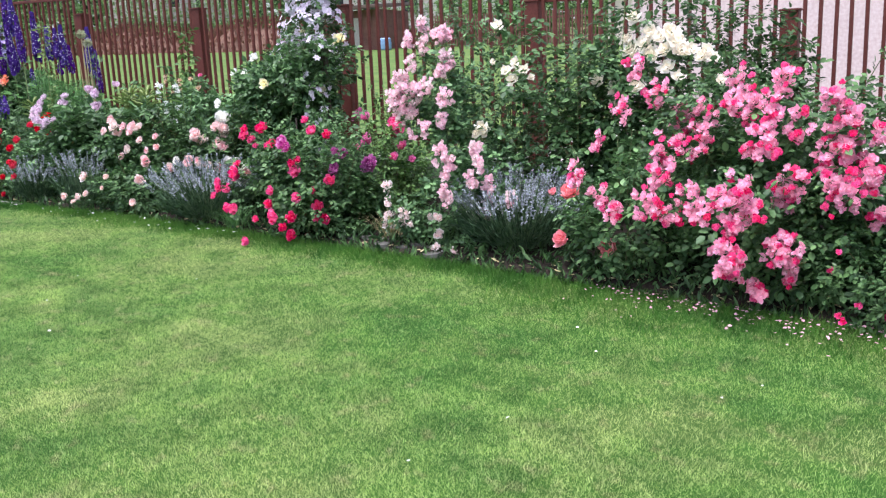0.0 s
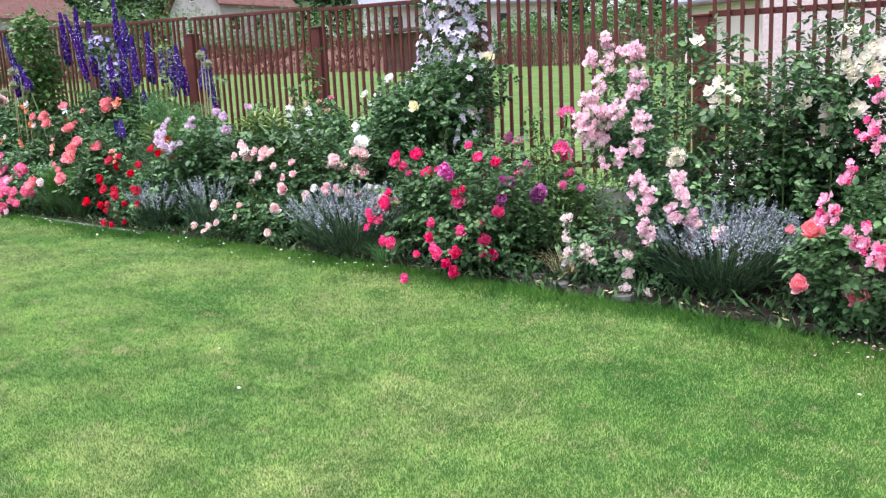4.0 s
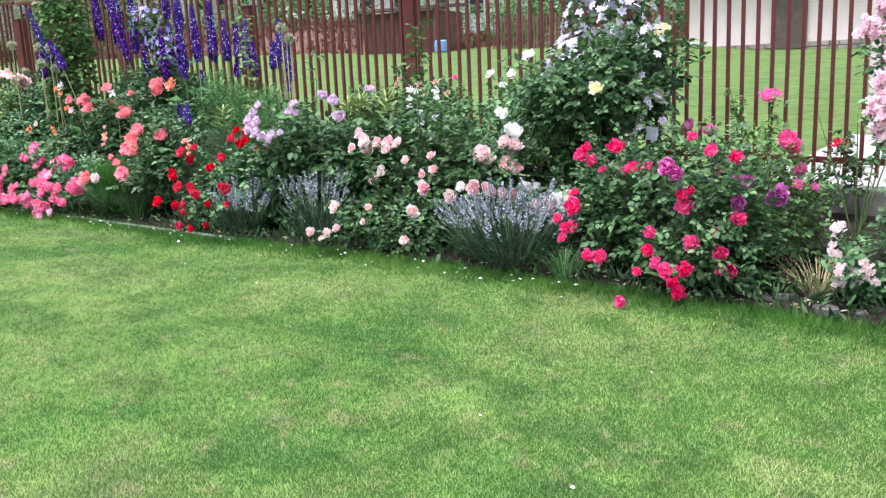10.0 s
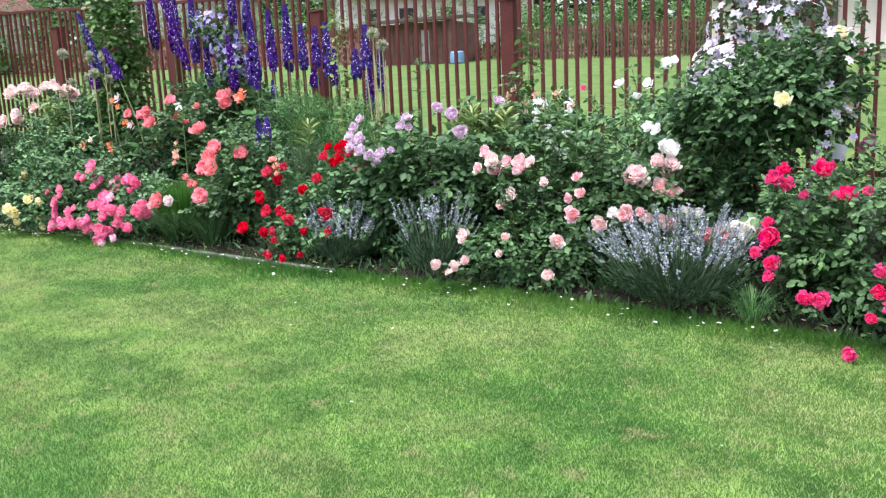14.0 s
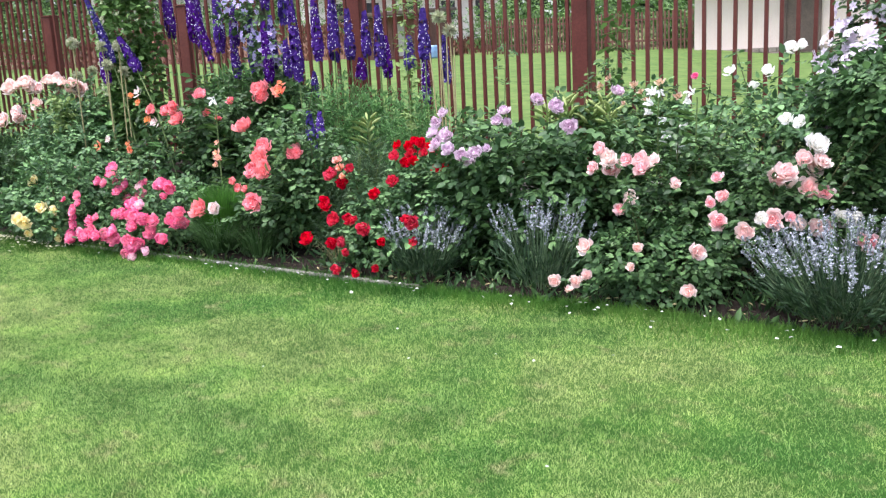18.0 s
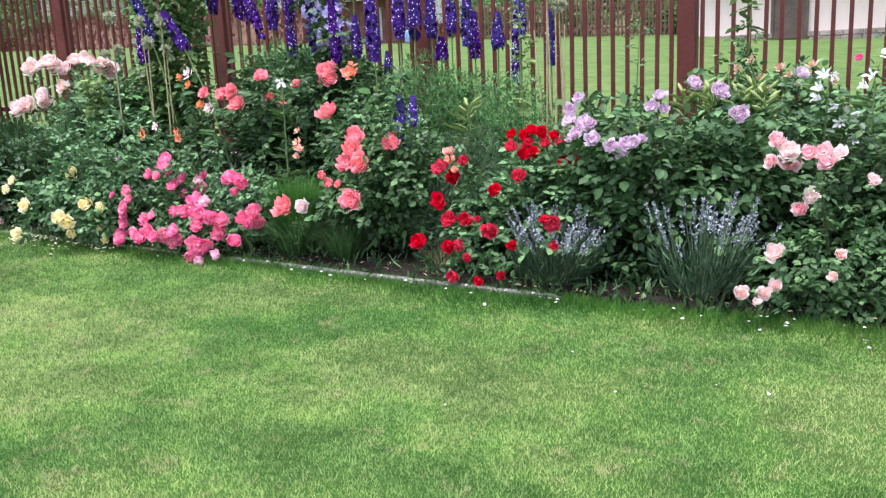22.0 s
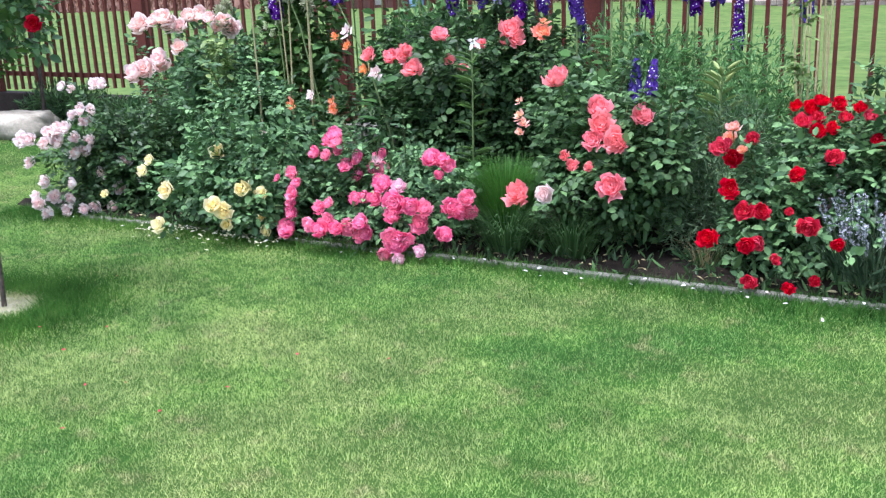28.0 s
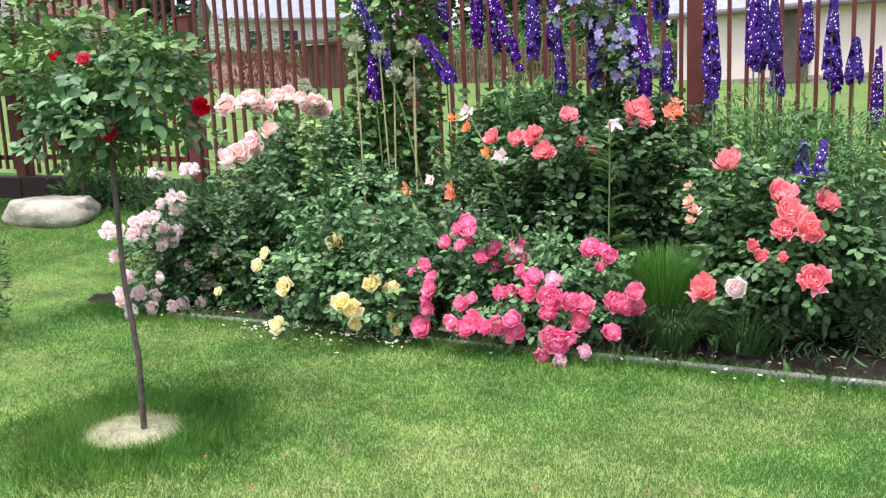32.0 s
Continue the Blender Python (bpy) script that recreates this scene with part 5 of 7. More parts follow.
BLUSH = [(-11.11, 2.82, 0.72, 0.098), (-11.06, 2.83, 0.72, 0.08), (-11.07, 2.95, 0.74, 0.082), (-11.05, 2.98, 0.69, 0.099), (-11.04, 2.99, 0.76, 0.076), (-11.02, 3.06, 0.62, 0.077), (-11, 3.11, 0.63, 0.083), (-10.98, 3.13, 0.67, 0.083), (-10.99, 3.05, 0.7, 0.07), (-11, 3, 0.76, 0.075), (-11.04, 2.9, 0.69, 0.069), (-10.93, 3.08, 0.79, 0.076), (-10.93, 3.13, 0.84, 0.07), (-11, 3.06, 0.82, 0.064), (-10.93, 3.06, 0.85, 0.064), (-10.97, 3.17, 0.49, 0.072), (-10.88, 3.24, 0.54, 0.077), (-10.83, 3.24, 0.56, 0.065), (-10.74, 3.3, 0.54, 0.059), (-10.74, 3.26, 0.46, 0.059), (-10.87, 3.2, 0.41, 0.077), (-10.99, 2.99, 0.46, 0.064), (-11.05, 3.01, 0.37, 0.071), (-11.09, 2.95, 0.39, 0.077)]
BLUSH_b = [(-11.14, 2.87, 0.41, 0.059), (-11.1, 2.85, 0.37, 0.076), (-11.11, 2.9, 0.3, 0.083), (-11.05, 2.98, 0.31, 0.083), (-10.93, 3, 0.32, 0.064), (-10.93, 3.07, 0.32, 0.071), (-10.88, 3.15, 0.31, 0.071), (-11.12, 2.85, 0.59, 0.064), (-11.12, 2.92, 0.48, 0.077), (-11, 3.02, 0.98, 0.058), (-11, 3.08, 0.96, 0.053), (-10.92, 3.17, 0.98, 0.076), (-10.86, 3.17, 0.98, 0.058)]
SALMON = [(-11, 3.59, 1.29, 0.095), (-10.92, 3.63, 1.31, 0.101), (-10.87, 3.65, 1.32, 0.094), (-10.86, 3.68, 1.28, 0.094), (-10.81, 3.71, 1.27, 0.082), (-10.79, 3.84, 1.33, 0.103), (-10.83, 3.81, 1.33, 0.083), (-10.7, 3.84, 1.31, 0.07), (-10.69, 3.9, 1.26, 0.09), (-10.63, 3.94, 1.25, 0.102), (-10.64, 3.89, 1.29, 0.083), (-10.76, 3.3, 1.03, 0.105), (-10.73, 3.35, 1.05, 0.094), (-10.76, 3.51, 1.06, 0.103), (-10.75, 3.48, 1.1, 0.09), (-10.78, 3.66, 1.15, 0.075)]


# ---------- the bed, from the start of the walk on ----------
# pink shrub roses
for spot, rows, blobs, sd in (((-1.35, 4.35), PINK + PINK_c, [(-1.35, 4.5, 0.45, 0.6, 0.5, 0.6, 850), (-1.75, 4.45, 0.5, 0.4, 0.36, 0.45, 340), (-1.2, 4.1, 0.2, 0.6, 0.35, 0.28, 250)], 31),
                              ((-0.45, 4.4), PINK_b, [(-0.5, 4.55, 0.45, 0.65, 0.52, 0.6, 850), (-0.1, 4.5, 0.5, 0.5, 0.5, 0.5, 300), (-0.7, 4.1, 0.2, 0.5, 0.35, 0.26, 250)], 30)):
    b = rose_bush("large shrub rose covered in trusses of bright pink flowers", sd, *spot, blobs, 0.045, M_LEAF, 7)
    put_blossoms(b, (-0.95, 4.6, 0.4), in_clusters(rows, 0.048, sd, 1.8, 1.1), P_PINK, "small", seed=sd, leaf=(0.045, M_LEAF))
    put_blossoms(b, (-0.95, 4.6, 0.4), in_clusters(rows, 0.033, sd + 70, 0.9, 1.3), P_PINK_BUD, "cup", seed=sd + 1, label="deep pink half-open bud")

# low red ground-cover rose
b = rose_bush("low ground-cover rose with tiny red flowers", 32, -0.55, 3.95, [(-0.55, 3.95, 0.1, 0.4, 0.35, 0.25, 420)], 0.032, M_LEAF_DARK, 4)
rr = random.Random(9)
put_blossoms(b, (-0.55, 4.1, 0.0), [(-0.55 + rr.uniform(-0.4, 0.3), 3.68 + rr.uniform(-0.05, 0.15), rr.uniform(0.0, 0.32), 0.032) for _ in range(26)], P_CRIMSON, "small", leaf=(0.032, M_LEAF_DARK))

# cream climbing rose on the fence
b = rose_bush("cream-white climbing rose trained along the fence", 33, -2.0, 5.1,
              [(-2.1, 5.1, 0.75, 0.75, 0.28, 0.7, 1250), (-1.62, 5.15, 0.7, 0.26, 0.2, 0.5, 260), (-2.6, 5.0, 0.6, 0.4, 0.3, 0.6, 550), (-2.3, 5.12, 0.35, 0.85, 0.2, 0.36, 620)], 0.05, M_LEAF_DARK, 7, shoots=0)
put_blossoms(b, (-2.1, 5.35, 0.7), CREAM_CLIMB, P_CREAM, "open", scale=1.14, leaf=(0.05, M_LEAF_DARK))

# tall cream rose
b = rose_bush("tall cream rose with open leggy stems", 34, -2.75, 4.55,
              [(-2.8, 4.7, 0.5, 0.36, 0.3, 0.5, 320), (-2.95, 4.65, 1.1, 0.28, 0.22, 0.3, 90), (-2.45, 4.75, 0.85, 0.3, 0.25, 0.4, 160)], 0.05, M_LEAF, 8)
put_blossoms(b, (-2.75, 4.8, 0.6), CREAM_TALL, P_CREAM, "open", scale=0.98, leaf=(0.05, M_LEAF))

# coral rose beside the lavender
b = rose_bush("small coral rose at the foot of the pink shrub", 35, -2.0, 4.05, [(-2.0, 4.05, 0.25, 0.35, 0.3, 0.32, 360)], 0.045, M_LEAF, 4)
put_blossoms(b, (-2.0, 4.2, 0.2), CORAL_LOW, P_CORAL, "full", leaf=(0.045, M_LEAF))

# small red rose against the plinth
b = rose_bush("thin dark red rose reaching through the fence", 52, -3.75, 5.35, [(-3.8, 5.35, 0.45, 0.16, 0.1, 0.16, 50)], 0.045, M_LEAF, 3, shoots=2)
put_blossoms(b, (-3.8, 5.5, 0.4), [(-3.83, 5.35, 0.66, 0.08), (-3.77, 5.36, 0.65, 0.07)], P_RED, "open")

# light pink rambler
b = rose_bush("tall light pink rambler rose with drooping trusses", 36, -3.2, 4.5,
              [(-3.15, 4.6, 0.55, 0.27, 0.28, 0.5, 330), (-3.33, 4.6, 1.1, 0.2, 0.16, 0.35, 90), (-2.95, 4.4, 0.45, 0.3, 0.26, 0.4, 240), (-3.15, 4.15, 0.22, 0.3, 0.24, 0.24, 210)], 0.038, M_LEAF_COOL, 8)
put_blossoms(b, (-3.2, 4.6, 0.6), in_clusters(RAMBLER + RAMBLER_b, 0.037, 3, 2.3, 0.95), P_LIGHT, "small", seed=3, leaf=(0.038, M_LEAF_COOL))
put_blossoms(b, (-3.3, 4.3, 0.1), in_clusters(RAMBLER_LOW, 0.042, 4, 1.0), P_PALE, "small", seed=4, leaf=(0.038, M_LEAF_COOL))

# crimson rose
b = rose_bush("bushy rose with crimson rosette flowers", 37, -4.15, 4.1,
              [(-4.25, 4.08, 0.4, 0.5, 0.38, 0.4, 950), (-4.6, 4.0, 0.5, 0.24, 0.22, 0.3, 200), (-4.0, 3.95, 0.28, 0.28, 0.3, 0.3, 240)], 0.042, M_LEAF, 8)
put_blossoms(b, (-4.15, 4.25, 0.35), CRIMSON + CRIMSON_b, P_CRIMSON, "pompon", scale=1.02, leaf=(0.042, M_LEAF))

# purple and magenta rose behind it
b = rose_bush("purple and magenta rose on slender stems", 38, -3.95, 4.5,
              [(-3.95, 4.4, 0.36, 0.36, 0.28, 0.3, 300), (-4.05, 4.65, 0.58, 0.2, 0.16, 0.3, 90)], 0.04, M_LEAF_FRESH, 7)
put_blossoms(b, (-3.9, 4.6, 0.4), PURPLE, P_PURPLE, "pompon", scale=1.05, label="dusky purple rose")
put_blossoms(b, (-3.9, 4.6, 0.4), MAGENTA, P_MAGENTA, "pompon", scale=1.08, leaf=(0.04, M_LEAF))

# yellow climbing rose round the clematis
b = rose_bush("pale yellow climbing rose with dense dark foliage", 39, -4.95, 4.6,
              [(-4.97, 4.52, 1.02, 0.44, 0.32, 0.24, 850), (-5.3, 4.65, 0.55, 0.36, 0.3, 0.36, 300), (-4.68, 4.65, 1.15, 0.22, 0.2, 0.22, 120)], 0.05, M_LEAF, 7)
put_blossoms(b, (-4.9, 4.7, 0.8), YELLOW_CLIMB, P_LEMON, "cup", scale=0.9, leaf=(0.05, M_LEAF))

# white rose
b = rose_bush("spreading rose bush with a few white flowers", 40, -5.6, 4.75,
              [(-5.6, 4.75, 0.65, 0.65, 0.45, 0.42, 1000), (-5.2, 4.7, 0.85, 0.45, 0.35, 0.28, 380), (-6.1, 4.7, 0.6, 0.35, 0.35, 0.35, 300), (-6.35, 4.65, 0.85, 0.28, 0.2, 0.22, 260)], 0.048, M_LEAF_COOL, 7)
put_blossoms(b, (-5.5, 4.9, 0.6), WHITE, P_WHITE, "cup", scale=1.0, leaf=(0.048, M_LEAF_COOL))

put_blossoms(b, (-6.1, 4.85, 0.7), [(-6.56, 4.55, 1.1, 0.05), (-6.49, 4.5, 1.14, 0.055), (-6.36, 4.55, 1.1, 0.05), (-6.31, 4.52, 1.06, 0.045), (-6.21, 4.55, 1.11, 0.055), (-6.11, 4.55, 1.03, 0.05), (-6.45, 4.58, 1.05, 0.05), (-6.27, 4.5, 1.02, 0.045), (-6.4, 4.5, 1.0, 0.04)], P_SPENT, "open", label="withered tan bloom", leaf=(0.048, M_LEAF_FRESH))
put_blossoms(b, (-6.1, 4.85, 0.7), [(-6.0, 4.5, 1.13, 0.04)], P_MAGENTA, "cup", label="single magenta bud")

# blush rose in the middle
b = rose_bush("blush pink rose with nodding cupped flowers", 41, -5.55, 4.25,
              [(-5.55, 4.3, 0.4, 0.65, 0.42, 0.42, 950), (-6.0, 4.2, 0.5, 0.3, 0.3, 0.35, 250)], 0.045, M_LEAF_DARK, 8)
put_blossoms(b, (-5.55, 4.45, 0.4), BLUSH_MID + BLUSH_MID_b, P_BLUSH, "full", scale=1.28, leaf=(0.045, M_LEAF_DARK))
put_blossoms(b, (-5.55, 4.45, 0.4), WHITE_LOW, P_WHITE, "full", scale=1.22, label="creamy white rose")

# low blush rose
b = rose_bush("low rose with peach-pink rosettes beside the lawn", 42, -5.95, 3.85, [(-5.95, 3.85, 0.25, 0.36, 0.3, 0.26, 480)], 0.04, M_LEAF, 5)
put_blossoms(b, (-5.95, 4.0, 0.2), BLUSH_LOW, P_SALMON, "full", scale=0.98, leaf=(0.04, M_LEAF))

# lilac rose
b = rose_bush("lilac rose with broad mid-green leaves", 43, -6.72, 4.0,
              [(-6.72, 4.0, 0.5, 0.46, 0.38, 0.42, 850), (-6.98, 3.85, 0.62, 0.2, 0.2, 0.25, 140), (-6.42, 4.1, 0.66, 0.3, 0.28, 0.28, 240)], 0.058, M_LEAF, 7)
put_blossoms(b, (-6.72, 4.15, 0.5), LILAC, P_LILAC, "pompon", scale=1.02, leaf=(0.058, M_LEAF))

# red rose
b = rose_bush("red rose with deep scarlet clusters", 44, -7.38, 3.92,
              [(-7.38, 3.95, 0.42, 0.4, 0.36, 0.36, 600), (-7.52, 3.72, 0.35, 0.22, 0.22, 0.28, 220), (-7.25, 4.05, 0.65, 0.25, 0.25, 0.2, 160)], 0.045, M_LEAF_COOL, 7)
put_blossoms(b, (-7.38, 4.05, 0.4), RED + RED_b, P_RED, "pompon", scale=1.04, leaf=(0.045, M_LEAF_COOL))
put_blossoms(b, (-7.38, 4.05, 0.4), PEACH, P_PEACH, "full", scale=0.98, label="peach-coloured bloom")

# coral rose
b = rose_bush("coral-pink rose with large full blooms", 45, -8.22, 3.78,
              [(-8.22, 3.82, 0.55, 0.38, 0.32, 0.28, 560), (-8.35, 3.85, 0.78, 0.26, 0.22, 0.2, 200), (-8.0, 3.75, 0.56, 0.22, 0.22, 0.24, 190)], 0.05, M_LEAF, 7)
put_blossoms(b, (-8.22, 3.95, 0.45), CORAL_MID, P_CORAL, "pompon", scale=1.0, leaf=(0.05, M_LEAF))
put_blossoms(b, (-8.22, 3.95, 0.45), CORAL_MID_FADED, P_PEACH, "open", label="peach-coloured fading bloom")
put_blossoms(b, (-8.22, 3.95, 0.45), CORAL_MID_PALE, P_PALE, "full", label="faded blush bloom")

# tall coral rose
b = rose_bush("tall orange-coral rose with loose open flowers", 46, -9.25, 4.3,
              [(-9.25, 4.3, 0.62, 0.58, 0.4, 0.46, 1100), (-9.7, 4.05, 0.6, 0.32, 0.28, 0.36, 320), (-8.85, 4.4, 0.85, 0.34, 0.28, 0.3, 260), (-9.2, 4.1, 1.0, 0.3, 0.22, 0.18, 120), (-9.5, 4.5, 1.02, 0.52, 0.2, 0.3, 420), (-9.0, 4.45, 1.05, 0.3, 0.18, 0.25, 200)], 0.05, M_LEAF_DARK, 9)
put_blossoms(b, (-9.25, 4.45, 0.7), CORAL_TALL, P_CORAL, "full", scale=1.08, leaf=(0.05, M_LEAF_DARK))
put_blossoms(b, (-9.25, 4.45, 0.7), ORANGE_TALL, P_ORANGE, "open", scale=1.05, label="orange bloom")
put_blossoms(b, (-9.25, 4.45, 0.7), CORAL_TALL_PALE, P_PALE, "open", label="bleached pale bloom")

# hot pink rose
b = rose_bush("low hot pink rose smothered in ruffled blooms", 47, -9.2, 3.58,
              [(-9.2, 3.58, 0.4, 0.42, 0.26, 0.24, 460), (-9.4, 3.48, 0.36, 0.22, 0.2, 0.22, 140)], 0.042, M_LEAF_COOL, 8)
put_blossoms(b, (-9.2, 3.65, 0.32), HOT + HOT_b + HOT_c, P_HOT, "pompon", scale=1.1, leaf=(0.042, M_LEAF_COOL))
put_blossoms(b, (-9.2, 3.65, 0.32), HOT_PALE, P_LIGHT, "pompon", scale=0.98, label="paler pink bloom")

# yellow rose
b = rose_bush("pale yellow rose with fresh matt leaves", 48, -10.1, 3.42,
              [(-10.05, 3.4, 0.5, 0.42, 0.36, 0.28, 700), (-10.3, 3.7, 0.7, 0.4, 0.34, 0.3, 420), (-9.88, 3.22, 0.42, 0.26, 0.24, 0.22, 240)], 0.048, M_LEAF_COOL, 7)
put_blossoms(b, (-10.05, 3.5, 0.42), YELLOW, P_YELLOW, "cup", scale=1.15, leaf=(0.048, M_LEAF_COOL))

# blush rose at the end of the bed
b = rose_bush("blush-white rose spilling over the end of the kerb", 49, -11.0, 3.45,
              [(-11.0, 3.45, 0.52, 0.36, 0.32, 0.3, 640), (-11.15, 3.3, 0.52, 0.24, 0.22, 0.28, 260), (-10.78, 3.35, 0.45, 0.24, 0.2, 0.22, 200)], 0.042, M_LEAF_DARK, 6)
put_blossoms(b, (-11.0, 3.6, 0.45), BLUSH + BLUSH_b, P_PALE, "pompon", scale=0.98, leaf=(0.042, M_LEAF_DARK))

# salmon rose
b = rose_bush("tall salmon-blush rose in front of the fence", 50, -10.85, 4.1,
              [(-10.85, 4.1, 0.75, 0.46, 0.34, 0.4, 700), (-10.7, 4.0, 1.0, 0.32, 0.26, 0.22, 220), (-11.2, 4.0, 0.75, 0.28, 0.26, 0.3, 180)], 0.05, M_LEAF_COOL, 8)
put_blossoms(b, (-10.85, 4.25, 0.8), SALMON, P_SALMON, "full", scale=1.15, leaf=(0.05, M_LEAF_COOL))


# ---------- lavender ----------
def lavender(x, y, r, h, seed, stalks, leanx=0.0, fan=0.85, label="grey-green lavender with pale violet flower spikes"):
    rng = np.random.default_rng(seed)
    z0 = ground_z(x, y)
    ob = thing("lavender", x, y, z0, label, "lavender", "lavenders along the kerb")
    n = int(stalks * 7)
    a, t = rng.uniform(0, 6.283, n), np.sqrt(rng.random(n))
    base = np.stack([np.cos(a) * t * r * 0.35, np.sin(a) * t * r * 0.35, np.zeros(n)], 1)
    way = unit(np.stack([np.cos(a) * t * fan * 1.15 + leanx, np.sin(a) * t * fan * 1.15, np.ones(n) * 0.9], 1) + rng.normal(scale=0.12, size=(n, 3)))
    reach = rng.uniform(0.15, 0.62, n)
    pos = base + way * (reach * h)[:, None]
    part("foliage", leaf_mesh("foliage", pos, way + rng.normal(scale=0.3, size=(n, 3)), rng.normal(size=(n, 3)), rng.uniform(0.04, 0.08, n), rng.uniform(0.005, 0.009, n), M_LAV_LEAF), ob)
    n = stalks
    a, t = rng.uniform(0, 6.283, n), np.sqrt(rng.random(n))
    base = np.stack([np.cos(a) * t * r * 0.3, np.sin(a) * t * r * 0.3, np.zeros(n)], 1)
    way = unit(np.stack([np.cos(a) * t * fan + leanx, np.sin(a) * t * fan, np.ones(n)], 1) + rng.normal(scale=0.08, size=(n, 3)))
    tip = base + way * (h * rng.uniform(0.75, 1.12, n))[:, None]
    side = unit(np.cross(way, rng.normal(size=(n, 3)))) * 0.0019
    low = base + way * 0.04
    v = np.stack([low - side, low + side, tip + side, tip - side], 1).reshape(-1, 3)
    tagged(part("stalk", mesh_from("stalk", v, np.arange(4 * n).reshape(-1, 4), [M_LAV_STALK]), ob), kind="stuff")
    P, A, N, L, W = [], [], [], [], []
    for k in range(20):
        s = rng.uniform(-0.07, 0.014, n)
        d = unit(rng.normal(size=(n, 3)))
        P.append(tip + way * s[:, None])
        A.append(way * 0.9 + d)
        N.append(d)
        L.append(rng.uniform(0.01, 0.016, n))
        W.append(rng.uniform(0.008, 0.0115, n))
    part("bloom", leaf_mesh("bloom", *(np.concatenate(q) for q in (P, A, N, L, W)), M_LAV), ob)
    return ob


lavender(-2.7, 4.15, 0.44, 0.45, 61, 460, label="large lavender clump in flower beside the lawn")
lavender(-5.13, 3.82, 0.42, 0.44, 62, 320, label="full rounded lavender with violet-grey spikes")
lavender(-6.46, 3.62, 0.22, 0.44, 63, 80, leanx=0.04, fan=0.52, label="upright lavender with grey-white flower spikes")
lavender(-7.12, 3.58, 0.25, 0.36, 64, 115, leanx=0.12, fan=0.64, label="lavender leaning among red roses")


# ---------- delphiniums ----------
def delphinium(x, y, top, low, seed, lean=0.0, mat=None, wide=0.035, label="tall violet delphinium spike with white eyes"):
    rng = np.random.default_rng(seed)
    z0 = ground_z(x, y)
    ob = thing("delphinium", x, y, z0, label, "delphinium", "delphiniums before the fence")
    h, l = top - z0, low - z0
    axis = lambda t: np.stack([lean * t ** 2, 0.02 * np.sin(t * 3), t * h], -1)
    part("stem", tube_mesh("stem", [tuple(axis(np.float64(t))) for t in (0, 0.3, 0.6, 0.85, 1)], [0.007, 0.006, 0.005, 0.004, 0.0015], M_LEAF_FRESH_STEM, 5), ob)
    n = max(40, int((h - l) * 420))
    t = l / h + (1 - l / h) * rng.random(n) ** 0.85
    c = axis(t)
    f = (t - l / h) / (1 - l / h)
    a = rng.uniform(0, 6.283, n)
    rad = wide * (1.05 - 0.75 * f ** 1.5) * np.minimum(1.0, 0.4 + 3.2 * f)
    out = np.stack([np.cos(a), np.sin(a), 0.15 + 0 * a], 1)
    centre = c + out * rad[:, None] * 0.7
    P, A, N, L = [], [], [], []
    e1 = unit(np.cross(out, [0, 0, 1.0]))
    e2 = np.cross(e1, out)
    for k in range(5):
        w = 2 * math.pi * k / 5
        d = e1 * math.cos(w) + e2 * math.sin(w) + out * 0.35
        P.append(centre)
        A.append(d)
        N.append(out)
        L.append((0.0195 - 0.009 * f) * wide / 0.037)
    L = np.concatenate(L)
    part("flower_spike", leaf_mesh("flower_spike", np.concatenate(P), np.concatenate(A), np.concatenate(N), L, L * 1.15, mat or P_DELPH), ob)
    k = (f < 0.8) & (rng.random(n) < 0.6)
    s = 0.0085
    tagged(part("floret_eye", leaf_mesh("floret_eye", (centre + out * 0.011 - e2 * s * 0.5)[k], e2[k], out[k], np.full(k.sum(), s), np.full(k.sum(), s * 1.1), P_BEE), ob, label="white floret eyes"), kind="stuff")
    n = 26
    a, r0 = rng.uniform(0, 6.283, n), rng.uniform(0.1, 0.8, n)
    pos = axis(r0 * l / h)
    d = np.stack([np.cos(a), np.sin(a), 0.3 + 0 * a], 1)
    part("leaves", leaf_mesh("leaves", pos + d * 0.05, d, np.tile([0, 0, 1.0], (n, 1)) + rng.normal(scale=0.3, size=(n, 3)), rng.uniform(0.06, 0.12, n), rng.uniform(0.05, 0.09, n), M_FEATHER), ob)
    return ob


M_LEAF_FRESH_STEM = surface("green_stem", (0.1, 0.16, 0.05), (0.2, 0.28, 0.1), 20, 80, 0.6, 0.1)
